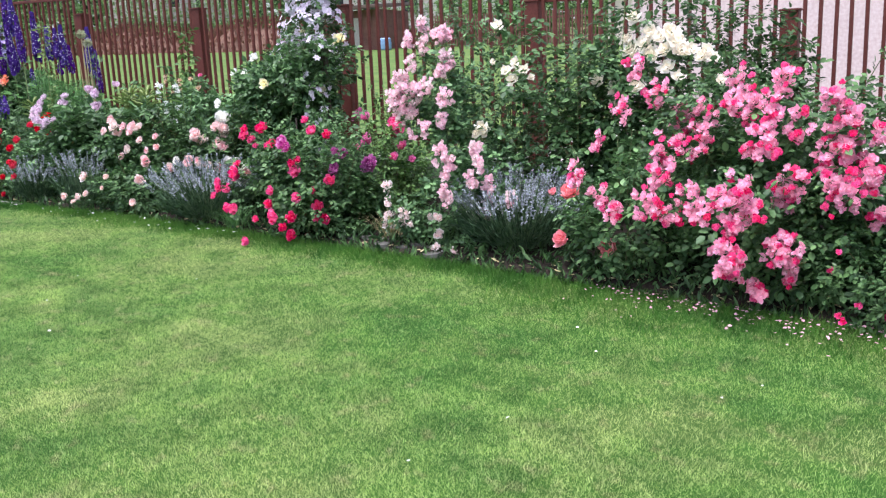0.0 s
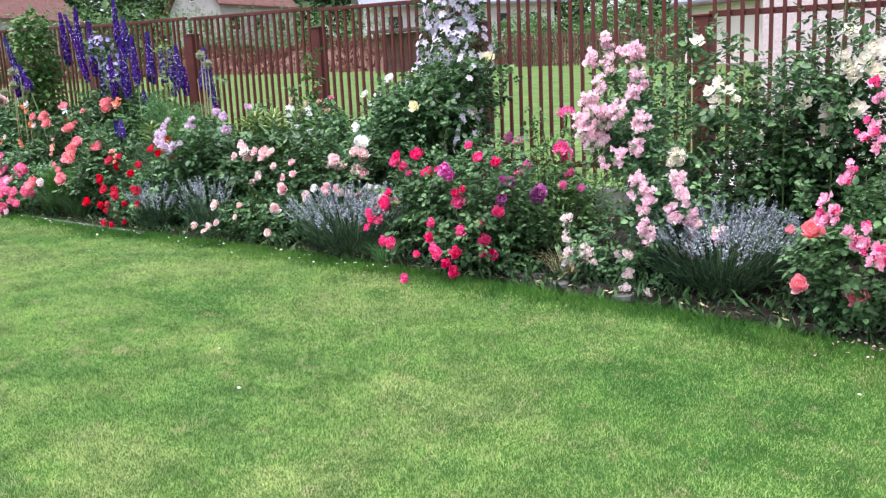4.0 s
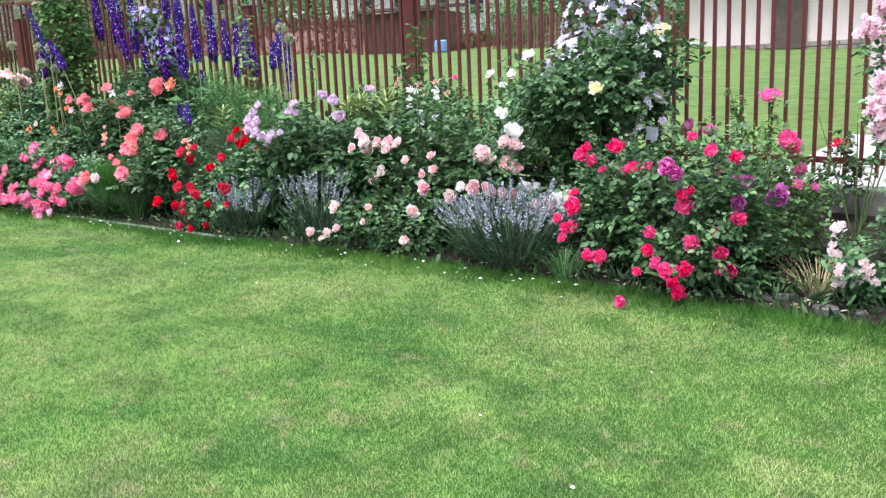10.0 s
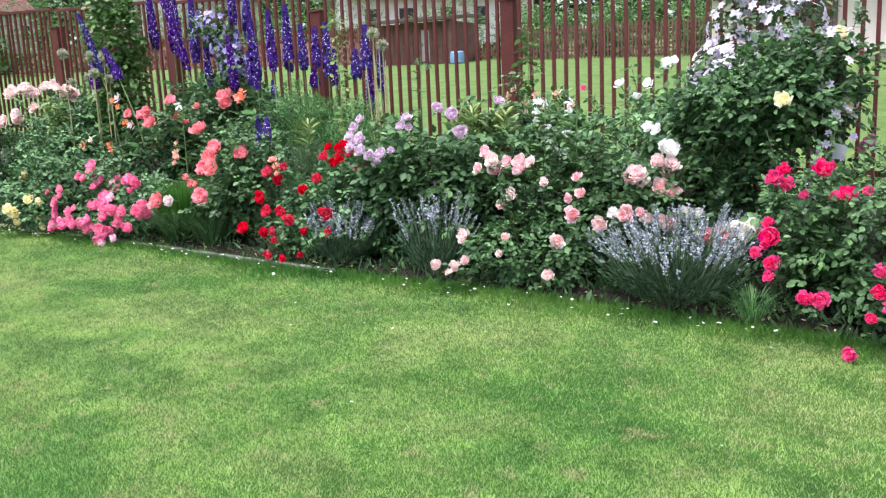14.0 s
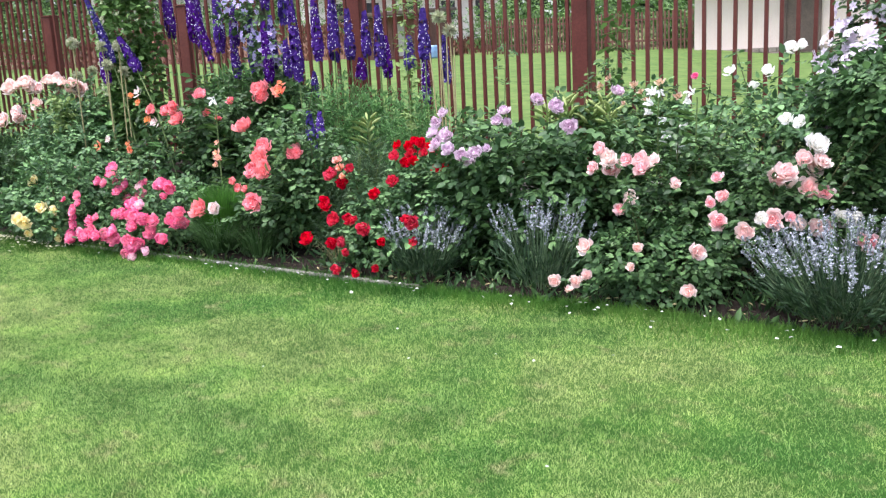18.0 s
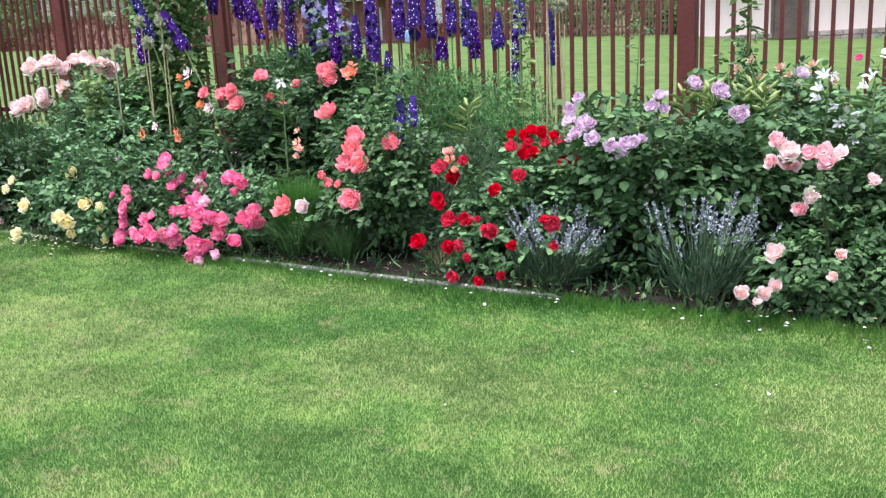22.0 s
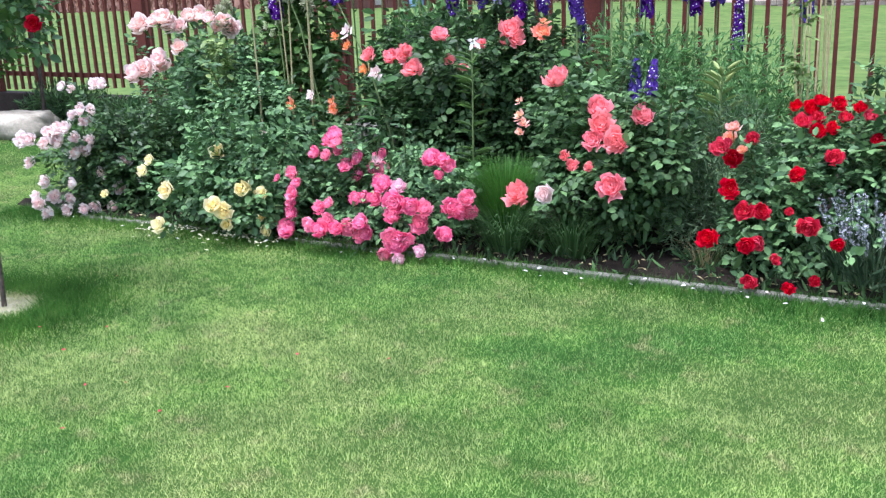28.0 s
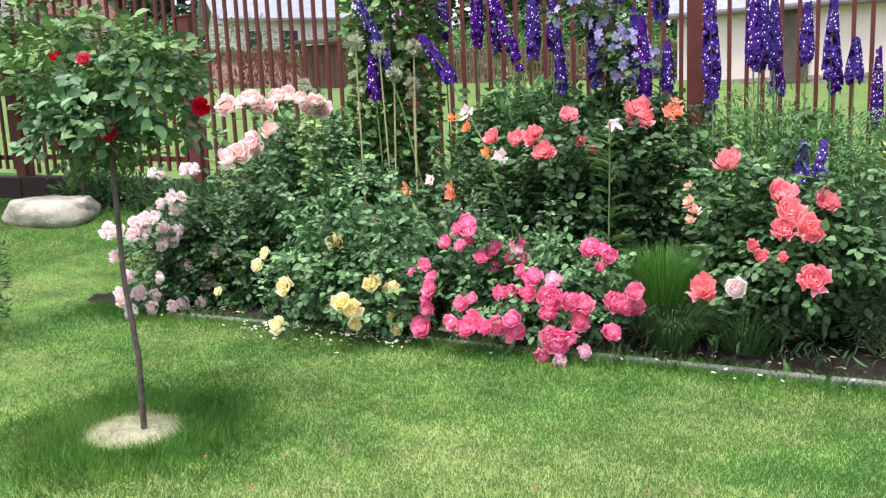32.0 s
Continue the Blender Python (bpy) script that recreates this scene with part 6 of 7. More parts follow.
# x and y of the foot, top and low end of the flowers, lean
SPIKES = [(-9.97, 3.95, 1.9, 1.42, -0.45), (-9.44, 3.86, 1.58, 1.34, -0.5), (-10.26, 3.95, 1.52, 1.28, -0.04), (-9.45, 4.4, 2.1, 1.4, -0.5), (-10.1, 4.45, 2.14, 1.6, -0.05), (-9.95, 4.5, 2.12, 1.55, 0.03), (-9.78, 4.45, 2.15, 1.5, -0.03), (-9.6, 4.45, 2.0, 1.45, 0.04),
          (-9.5, 4.52, 1.8, 1.5, 0.02), (-9.4, 4.45, 1.6, 1.26, -0.03), (-9.23, 4.45, 1.7, 1.3, 0.0), (-9.05, 4.45, 1.67, 1.3, 0.03), (-9.12, 4.5, 2.19, 1.72, 0.0), (-8.9, 4.45, 1.97, 1.6, 0.02), (-8.92, 4.3, 1.62, 1.22, -0.02), (-8.84, 4.4, 1.5, 1.25, 0.0),
          (-8.58, 4.24, 1.76, 1.22, -0.03), (-8.41, 4.25, 1.76, 1.34, 0.0), (-8.66, 4.45, 1.27, 1.1, 0.02), (-8.42, 4.4, 1.8, 1.33, 0.03), (-8.35, 4.5, 1.66, 1.34, 0.0), (-8.22, 4.5, 1.64, 1.35, 0.02), (-8.37, 4.6, 1.34, 1.2, 0.03), (-8.11, 4.5, 1.66, 1.26, 0.02),
          (-8.08, 4.55, 1.48, 1.2, 0.0), (-8.02, 4.7, 1.46, 1.25, 0.02), (-7.9, 4.72, 1.42, 1.0, 0.0), (-7.54, 4.45, 1.44, 1.15, 0.0), (-7.82, 4.6, 1.62, 1.3, 0.02)]
for k, (sx, sy, st, sl, sn) in enumerate(SPIKES):
    delphinium(sx, sy, st, sl, 400 + k, sn, wide=(0.042, 0.05, 0.046)[k % 3] if sl > 1.15 else 0.036)
delphinium(-8.17, 3.86, 1.02, 0.72, 450, 0.02, P_DELPH_BLUE, 0.045, "short blue-violet delphinium among coral roses")
delphinium(-8.13, 3.87, 1.02, 0.86, 451, 0.06, P_DELPH_BLUE, 0.035, "short blue-violet delphinium among coral roses")


# ---------- climbers ----------
def clematis_flower(mat):
    n = 6
    a = np.arange(n) * 2 * math.pi / n
    d = np.stack([np.cos(a), np.sin(a), 0.08 + 0 * a], 1)
    return leaf_mesh("flower", d * 0.03, d, np.tile([0, 0, 1.0], (n, 1)), np.full(n, 0.5), np.full(n, 0.42), mat)


FLOWER_CLEM, FLOWER_BLUE = clematis_flower(P_CLEMATIS), clematis_flower(P_DELPH_PALE)


def clematis(x, y, blobs, count, top, seed, label, small=1.0, bloom=None):
    z0 = ground_z(x, y)
    ob = thing("clematis", x, y, z0, label, "clematis")
    part("foliage", centred(foliage("foliage", seed, blobs, 0.045, M_LEAF_DARK), ob), ob)
    for k in range(3):
        part("support_pole", tube_mesh("support_pole", [(0.05 * k - 0.05, 0.05 * (k % 2), -0.05), (0.02 * k - 0.02, 0.02, top - z0)], [0.012, 0.01], M_WOOD), ob)
    rng = random.Random(seed)
    for i in range(count):
        bx, by, bz, rx, ry, rz, _ = rng.choice(blobs)
        a, e = rng.uniform(3.3, 6.6), rng.uniform(-0.9, 1.3)
        d = Vector((math.cos(a) * math.cos(e), math.sin(a) * math.cos(e), math.sin(e)))
        p = Vector((bx + d.x * rx, by + d.y * ry, bz + d.z * rz)) * 1.0
        turn = (d + Vector((rng.gauss(0, 0.3), rng.gauss(-0.3, 0.3), rng.gauss(0.1, 0.3)))).to_track_quat("Z", "Y").to_matrix().to_4x4()
        f = part("flower", bloom or FLOWER_CLEM, ob)
        s = rng.uniform(0.05, 0.08) * small
        f.matrix_basis = Matrix.Translation(p - ob.location) @ turn @ pose(0, 0, 0, 0, 0, rng.uniform(0, 60)) @ Matrix.Diagonal((s, s, s, 1))
    return ob


clematis(-5.1, 4.95, [(-5.2, 4.72, 1.0, 0.3, 0.16, 0.25, 90), (-5.1, 4.95, 1.72, 0.23, 0.2, 0.3, 150), (-5.1, 4.95, 1.4, 0.32, 0.25, 0.3, 180), (-5.15, 4.9, 1.2, 0.36, 0.25, 0.2, 120), (-5.08, 4.95, 1.95, 0.15, 0.14, 0.22, 70)], 500, 2.1, 71, "pale lilac clematis climbing a pole", 0.88)
clematis(-9.15, 4.5, [(-9.3, 4.42, 1.7, 0.16, 0.12, 0.16, 50), (-9.12, 4.4, 1.58, 0.16, 0.1, 0.16, 50), (-9.0, 4.38, 1.42, 0.12, 0.1, 0.14, 30)], 74, 1.8, 74, "pale lilac clematis among the delphiniums", 0.8, FLOWER_BLUE)
clematis(-4.62, 4.55, [(-4.62, 4.5, 1.12, 0.12, 0.12, 0.26, 60), (-4.6, 4.45, 0.8, 0.1, 0.1, 0.25, 50), (-4.66, 4.4, 0.5, 0.12, 0.12, 0.2, 40), (-4.85, 4.6, 1.35, 0.16, 0.12, 0.2, 40)], 80, 1.3, 72, "trailing stems of pale lilac clematis", 0.72)


def plant_tag():
    ob = thing("plant_label", -4.66, 4.28, ground_z(-4.66, 4.28), "white plant label on a short stake", "label")
    bm = bmesh.new()
    box(bm, 0, 0, 0.685, 0.085, 0.004, 0.075, 0.001, pose(0, 0, 0, -14, 4, -12))
    part("card", bm, ob, M_TAG)
    bm = bmesh.new()
    box(bm, 0, 0.006, 0.33, 0.012, 0.006, 0.7)
    part("stake", bm, ob, M_WOOD)


plant_tag()

# leafy column of a hop-like climber by the fence
x, y = -10.32, 4.2
ob = thing("climber_column", x, y, ground_z(x, y), "dense green climbing plant grown into a column", "climber")
part("foliage", centred(foliage("foliage", 73, [(x, y, 0.75, 0.26, 0.22, 0.45, 1100), (x, y, 1.2, 0.28, 0.22, 0.42, 1300), (x, y, 1.65, 0.29, 0.22, 0.38, 1300), (x + 0.03, y, 1.98, 0.2, 0.16, 0.18, 450)], 0.05, M_LEAF_FRESH, five=False, slim=1.1), ob), ob)
part("stem", tube_mesh("stem", [(0, 0, -0.05), (0.02, 0, 0.9), (0, 0, 1.7)], [0.02, 0.016, 0.008], M_BARK), ob)
rr = random.Random(75)
put_blossoms(ob, (x, y + 0.1, 1.5), [(x + 0.27 * math.cos(a), y + 0.2 * math.sin(a), zz, 0.05) for a, zz in ((rr.uniform(2.9, 5.6), rr.uniform(1.15, 2.05)) for _ in range(26))], P_UMBEL, "small", label="pale green flower cluster", scale=0.9)


# ---------- filler plants ----------
def blades(name, rng, n, r, h, width, droop):
    """Arching blades of a grass clump round the origin, as one mesh."""
    a, t = rng.uniform(0, 6.283, n), np.sqrt(rng.random(n))
    base = np.stack([np.cos(a) * t * r * 0.3, np.sin(a) * t * r * 0.3, np.zeros(n)], 1)
    d = np.stack([np.cos(a), np.sin(a), np.zeros(n)], 1)
    hh = h * rng.uniform(0.6, 1.1, n)
    side = np.stack([-np.sin(a), np.cos(a), np.zeros(n)], 1) * width
    rows = []
    for s in (0, 0.45, 0.8, 1.0):
        c = base + d * (r * t * s ** 1.5)[:, None] + np.stack([np.zeros(n), np.zeros(n), hh * (s - droop * s ** 3)], 1)
        w = side * (1 - 0.85 * s)
        rows += [c - w, c + w]
    v = np.stack(rows, 1).reshape(-1, 3)
    f = np.concatenate([np.arange(n)[:, None] * 8 + np.array([2 * k, 2 * k + 1, 2 * k + 3, 2 * k + 2]) for k in range(3)])
    return v, f


def grass_clump(x, y, r, h, n, seed, mat, width=0.003, droop=0.25, name="ornamental_grass", label="fine green fescue clump"):
    rng = np.random.default_rng(seed)
    ob = thing(name, x, y, ground_z(x, y), label, "grass clump")
    v, f = blades("blades", rng, n, r, h, width, droop)
    part("blades", mesh_from("blades", v, f, [mat]), ob)


grass_clump(-8.66, 3.55, 0.17, 0.46, 3200, 81, M_FESCUE, 0.0018, 0.15)
grass_clump(-8.6, 3.45, 0.26, 0.4, 520, 82, M_STRAP, 0.0035, 0.42, label="drooping green blades at the kerb")
grass_clump(-8.32, 3.52, 0.26, 0.34, 380, 83, M_STRAP, 0.003, 0.42, label="loose green blades at the kerb")
grass_clump(-4.75, 3.75, 0.2, 0.25, 160, 84, M_FEATHER, 0.003, 0.4, label="loose green blades between roses")
grass_clump(-3.55, 4.0, 0.2, 0.25, 120, 85, M_STRAW, 0.002, 0.3, label="dry straw-coloured blades on bare soil")
grass_clump(-7.75, 3.6, 0.16, 0.2, 90, 86, M_STRAW, 0.002, 0.3, label="dry straw-coloured blades on bare soil")


def feathery(x, y, blobs, seed, label, mat=None, size=0.05, tall=0.7, slim=0.2):
    ob = thing("feathery_plant", x, y, ground_z(x, y), label, "perennial")
    rng = np.random.default_rng(seed)
    P, D = [], []
    for bx, by, bz, rx, ry, rz, n in blobs:
        p, d = lumps(rng, n, (bx, by, bz), (rx, ry, rz), 0.15, 0.25)
        P.append(p)
        D.append(d)
    p, d = np.concatenate(P), np.concatenate(D)
    way = d * 0.6 + np.array([0, 0, 0.35]) + rng.normal(scale=0.6, size=p.shape)
    n = len(p)
    part("foliage", centred(leaf_mesh("foliage", p, way, rng.normal(size=(n, 3)) + np.array([0, -0.4, 0.8 if slim > 0.2 else 0.0]), size * rng.uniform(0.6, 1.4, n), size * slim * rng.uniform(0.6, 1.3, n), mat or M_FEATHER), ob), ob)
    rr = random.Random(seed)
    for k in range(5):
        ex, ey = rr.uniform(-0.2, 0.2), rr.uniform(-0.12, 0.12)
        part("stem", tube_mesh("stem", [(0, 0, -0.03), (ex * 0.5, ey * 0.5, tall * 0.5), (ex, ey, tall)], [0.006, 0.004, 0.002], M_LEAF_FRESH_STEM, 5), ob)


feathery(-7.8, 3.8, [(-7.8, 3.72, 0.42, 0.2, 0.16, 0.26, 4200), (-7.75, 3.95, 0.62, 0.22, 0.18, 0.25, 2400)], 91, "wispy grey-green plant with thread-like leaves", M_WISP, 0.035, 0.6, 0.1)
feathery(-8.2, 4.6, [(-8.3, 4.5, 0.74, 0.5, 0.28, 0.48, 10500), (-7.75, 4.45, 0.68, 0.36, 0.25, 0.38, 5200)], 92, "light green divided foliage below the delphiniums", M_FEATHER, 0.036, 0.7, 0.3)
feathery(-9.6, 4.75, [(-9.6, 4.75, 0.9, 0.6, 0.24, 0.42, 6500)], 93, "green stems and leaves below the delphiniums", M_FEATHER, 0.06, 0.7, 0.5)
feathery(-3.6, 4.9, [(-4.1, 4.9, 0.35, 0.35, 0.22, 0.26, 1700)], 95, "loose fine foliage before the fence", M_FEATHER, 0.05)


def allium(x, y, top, seed):
    z0 = ground_z(x, y)
    ob = thing("allium", x, y, z0, "faded round allium seed head on a pale stalk", "allium", "alliums by the climber")
    h = top - z0
    rng = np.random.default_rng(seed)
    bx = rng.uniform(-0.06, 0.06)
    part("stalk", tube_mesh("stalk", [(bx, 0, 0), (bx * 0.4, 0, h * 0.5), (0, 0, h - 0.03)], [0.006, 0.005, 0.004], M_STRAW, 5), ob)
    d = unit(rng.normal(size=(90, 3)))
    c = np.array([0, 0, h])
    part("flower_head", leaf_mesh("flower_head", c + d * 0.008, d, rng.normal(size=(90, 3)), np.full(90, 0.042), np.full(90, 0.015), P_ALLIUM), ob)


for k, (ax, ay, at) in enumerate([(-10.2, 3.66, 1.56), (-10.21, 3.9, 1.535), (-10.0, 3.89, 1.53), (-10.05, 3.95, 1.35), (-10.1, 3.85, 1.4), (-10.81, 4.05, 1.345), (-11.02, 4.33, 1.39), (-7.52, 4.38, 1.54), (-7.46, 4.4, 1.46)]):
    allium(ax, ay, at, 500 + k)


def lily(x, y, top, seed, count=3, size=0.042):
    z0 = ground_z(x, y)
    ob = thing("lily", x, y, z0, "tall lily stem with narrow leaves and white flowers", "lily")
    rng = np.random.default_rng(seed)
    h = top - z0
    part("stem", tube_mesh("stem", [(0, 0, -0.02), (0.02, 0, h)], [0.006, 0.004], M_LEAF_FRESH_STEM, 5), ob)
    n = 44
    a, s = rng.uniform(0, 6.283, n), rng.uniform(0.1, 0.92, n)
    d = np.stack([np.cos(a), np.sin(a), 0.35 + 0 * a], 1)
    part("leaves", leaf_mesh("leaves", np.stack([0.02 * s, 0 * s, s * h], 1), d, np.tile([0, 0, 1.0], (n, 1)), rng.uniform(0.07, 0.13, n), np.full(n, 0.016), M_LEAF_FRESH), ob)
    for k in range(count):
        a, tip = rng.uniform(2.8, 6.6), rng.uniform(-0.35, 0.7)
        d = unit(np.array([[math.cos(a), math.sin(a), tip]]))
        p = np.array([0.02, 0, h - 0.045 * k]) + d[0] * 0.03
        n = 6 if k % 3 else 4
        w = np.arange(n) * 2 * math.pi / n + a
        e1 = unit(np.cross(d, [[0, 0, 1.0]]))
        e2 = np.cross(e1, d)
        out = e1 * np.cos(w)[:, None] + e2 * np.sin(w)[:, None]
        wide = rng.uniform(0.45, 1.0)
        long = size * rng.uniform(0.7, 1.15, n)
        tube_part = leaf_mesh("flower", np.tile(p, (2 * n, 1)) + np.concatenate([out * 0.004, d * 0.62 * size + out * 0.2 * size]),
                              np.concatenate([d * 2.2 + out, d * 0.8 + out * 1.3 * wide + np.array([[0, 0, -0.25]])]), np.tile(d, (2 * n, 1)), np.concatenate([long, long * 0.75]), np.concatenate([long * 0.42, long * 0.5]), P_WHITE)
        part("flower", tube_part, ob)


lily(-6.1, 4.2, 1.08, 601, 4, 0.042)
lily(-6.04, 4.22, 0.94, 603, 5, 0.04)
lily(-5.92, 4.24, 1.03, 605, 2, 0.042)
lily(-8.99, 3.85, 1.13, 602, 1, 0.055)


def budded_lily(x, y, top, seed, buds=8):
    """A lily not yet open: whorls of narrow leaves and a head of pointed buds."""
    z0 = ground_z(x, y)
    ob = thing("budded_lily", x, y, z0, "lily stem with whorled leaves and closed yellow-green buds", "lily", "lilies in bud")
    rng = np.random.default_rng(seed)
    h = top - z0
    part("stem", tube_mesh("stem", [(0, 0, -0.02), (0.01, 0, h * 0.5), (0.015, 0, h)], [0.007, 0.006, 0.004], M_LEAF_FRESH_STEM, 5), ob)
    n = 72
    a, s = rng.uniform(0, 6.283, n), rng.uniform(0.2, 0.97, n)
    d = np.stack([np.cos(a), np.sin(a), 0.55 + 0 * a], 1)
    part("leaves", leaf_mesh("leaves", np.stack([0.015 * s, 0 * s, s * h], 1), d, np.tile([0, 0, 1.0], (n, 1)), rng.uniform(0.08, 0.14, n), np.full(n, 0.02), M_SHOOT), ob)
    for k in range(buds):
        a, rise = 2.4 * k, rng.uniform(0.25, 1.1)
        way = Vector((math.cos(a), math.sin(a), rise)).normalized()
        p = Vector((0.015, 0, h - 0.012 * k)) + way * 0.025
        l = rng.uniform(0.05, 0.08)
        part("bud", tube_mesh("bud", [p, p + way * l * 0.25, p + way * l * 0.65, p + way * l], [0.004, 0.008, 0.0095, 0.002], M_LILY, 6), ob)


for k, (bx, by, bt) in enumerate([(-6.74, 4.23, 0.99), (-6.68, 4.28, 1.02), (-6.6, 4.2, 1.0), (-6.55, 4.27, 0.95), (-6.48, 4.23, 0.98), (-6.42, 4.26, 1.02), (-6.36, 4.2, 0.99), (-7.82, 4.0, 0.96)]):
    budded_lily(bx, by, bt, 620 + k)


def straw_stalk(x0, y0, x1, y1, top, seed):
    """One dry, hollow flower stalk left standing."""
    z0 = ground_z(x0, y0)
    ob = thing("dry_stalk", x0, y0, z0, "bare straw-yellow flower stalk standing by the delphiniums", "stalk", "dry stalks by the delphiniums")
    dx, dy, h = x1 - x0, y1 - y0, top - z0
    part("stem", tube_mesh("stem", [(0, 0, -0.02), (dx * 0.4, dy * 0.4, h * 0.45), (dx, dy, h)], [0.006, 0.0055, 0.0035], M_STRAW, 6), ob)


for k, (sx0, sx1, st) in enumerate([(-7.5, -7.6, 1.34), (-7.49, -7.52, 1.5), (-7.47, -7.47, 1.5), (-7.44, -7.42, 1.36), (-7.4, -7.44, 1.2)]):
    straw_stalk(sx0, 4.36 + 0.02 * (k % 2), sx1, 4.38, st, k)


def leafy_shoot(x, y, low, top, seed, count, mat, label, leaf=0.05):
    """One long new shoot that stands above the roses, with leaves up its stem."""
    z0 = ground_z(x, y)
    ob = thing("rose_shoot", x, y, z0, label, "rose shoot")
    rng = np.random.default_rng(seed)
    h, lean = top - z0, rng.uniform(-0.05, 0.05)
    part("stem", tube_mesh("stem", [(0, 0, -0.02), (lean * 0.3, 0, h * 0.5), (lean, 0.02, h)], [0.005, 0.004, 0.002], M_LEAF_FRESH_STEM, 5), ob)
    t = rng.uniform((low - z0) / h, 1.0, count)
    a = rng.uniform(0, 6.283, count)
    out = np.stack([np.cos(a), np.sin(a), 0.3 + 0 * a], 1)
    P, A, N, L = sprigs(rng, np.stack([lean * t ** 2, 0.02 * t, t * h], 1) + out * 0.02, out, leaf)
    part("leaves", leaf_mesh("leaves", P, A, N, L, L * 0.85, mat), ob)


leafy_shoot(-6.58, 4.79, 0.85, 1.5, 611, 46, M_LEAF_FRESH, "tall new rose shoot before the fence post")
leafy_shoot(-6.7, 4.74, 0.8, 1.2, 612, 30, M_LEAF_FRESH, "short new rose shoot before the fence post", 0.045)
leafy_shoot(-6.95, 4.12, 0.95, 1.36, 613, 12, M_LEAF, "thin bare rose shoot above the lilac rose", 0.03)
leafy_shoot(-7.47, 4.0, 0.9, 1.66, 614, 60, M_SHOOT, "pale yellow-green climbing shoot beside the delphiniums", 0.035)
leafy_shoot(-10.45, 3.66, 0.85, 1.2, 617, 40, M_SHOOT, "fresh yellow-green rose shoot above the yellow rose", 0.045)
leafy_shoot(-10.55, 3.72, 0.8, 1.14, 618, 34, M_SHOOT, "fresh yellow-green rose shoot above the yellow rose", 0.045)
leafy_shoot(-2.35, 4.7, 0.7, 1.5, 615, 26, M_LEAF, "long arching rose shoot before the fence")
leafy_shoot(-2.55, 4.6, 0.7, 1.3, 616, 22, M_LEAF, "long arching rose shoot before the fence")


# ---------- end of the bed: young standard rose, boulder, trees ----------
def standard_rose():
    x, y = -9.94, 1.87
    z0 = ground_z(x, y)
    ob = thing("standard_rose", x, y, z0, "young standard rose with a thin bare trunk and dark red flowers", "rose tree")
    part("trunk", tube_mesh("trunk", [(0, 0, -0.05), (-0.01, 0.02, 0.25), (-0.05, 0.03, 0.5), (-0.07, 0.05, 0.85), (-0.05, 0.06, 1.05)], [0.011, 0.0095, 0.009, 0.0085, 0.007], M_WOOD, 8), ob)
    for seed, mat, blobs in ((101, M_LEAF_COOL, [(-10.02, 2.0, 1.3, 0.28, 0.25, 0.18, 190), (-9.85, 1.97, 1.33, 0.17, 0.16, 0.15, 70), (-10.22, 1.95, 1.22, 0.16, 0.14, 0.14, 70)]),
                             (103, M_LEAF_FRESH, [(-10.1, 2.0, 1.46, 0.22, 0.18, 0.13, 95), (-9.82, 1.97, 1.42, 0.16, 0.14, 0.1, 50), (-10.35, 2.0, 1.4, 0.2, 0.16, 0.18, 80), (-10.1, 2.0, 1.14, 0.16, 0.14, 0.1, 40)])):
        part("crown", centred(foliage("crown", seed, blobs, 0.046, mat), ob), ob)
    put_blossoms(ob, (-10.0, 2.1, 1.3), [(-9.69, 2.0, 1.265, 0.055), (-9.95, 1.86, 1.2, 0.06), (-10.16, 1.85, 1.17, 0.045), (-9.95, 1.8, 1.42, 0.04), (-10.2, 1.9, 1.45, 0.035)], P_RED, "full")
    rr = random.Random(102)
    for k in range(6):
        a, e = k * 1.05, rr.uniform(0.1, 0.3)
        part("branch", tube_mesh("branch", [(-0.05, 0.06, 1.0), (-0.05 + 0.1 * math.cos(a), 0.08 + 0.1 * math.sin(a), 1.08), (-0.06 + 0.22 * math.cos(a), 0.1 + 0.2 * math.sin(a), 1.05 + e)], [0.006, 0.004, 0.002], M_BARK, 5), ob)


standard_rose()


def sand_ring():
    x, y = -9.96, 1.85
    rng = random.Random(12)
    bm = bmesh.new()
    c = bm.verts.new((0, 0, 0.014))
    rings = []
    for r, h in ((0.07, 0.013), (0.125, 0.011), (0.165, 0.006), (0.195, -0.012)):
        rings.append([bm.verts.new((r * math.cos(a) * (1.05 + rng.uniform(-0.13, 0.13)), r * math.sin(a) * (0.95 + rng.uniform(-0.13, 0.13)), h + rng.uniform(-0.003, 0.003))) for a in [2 * math.pi * k / 28 for k in range(28)]])
    for k in range(28):
        bm.faces.new((c, rings[0][k], rings[0][(k + 1) % 28]))
        for a, b in zip(rings, rings[1:]):
            bm.faces.new((a[k], b[k], b[(k + 1) % 28], a[(k + 1) % 28]))
    me = from_bm("sand_ring", bm, M_SAND)
    ob = new("sand_ring", me)
    ob.matrix_basis = pose(x, y, ground_z(x, y), 0, 1.75, 0)
    tagged(ob, "pale sand ring round the young rose tree", "sand", kind="structure")


sand_ring()


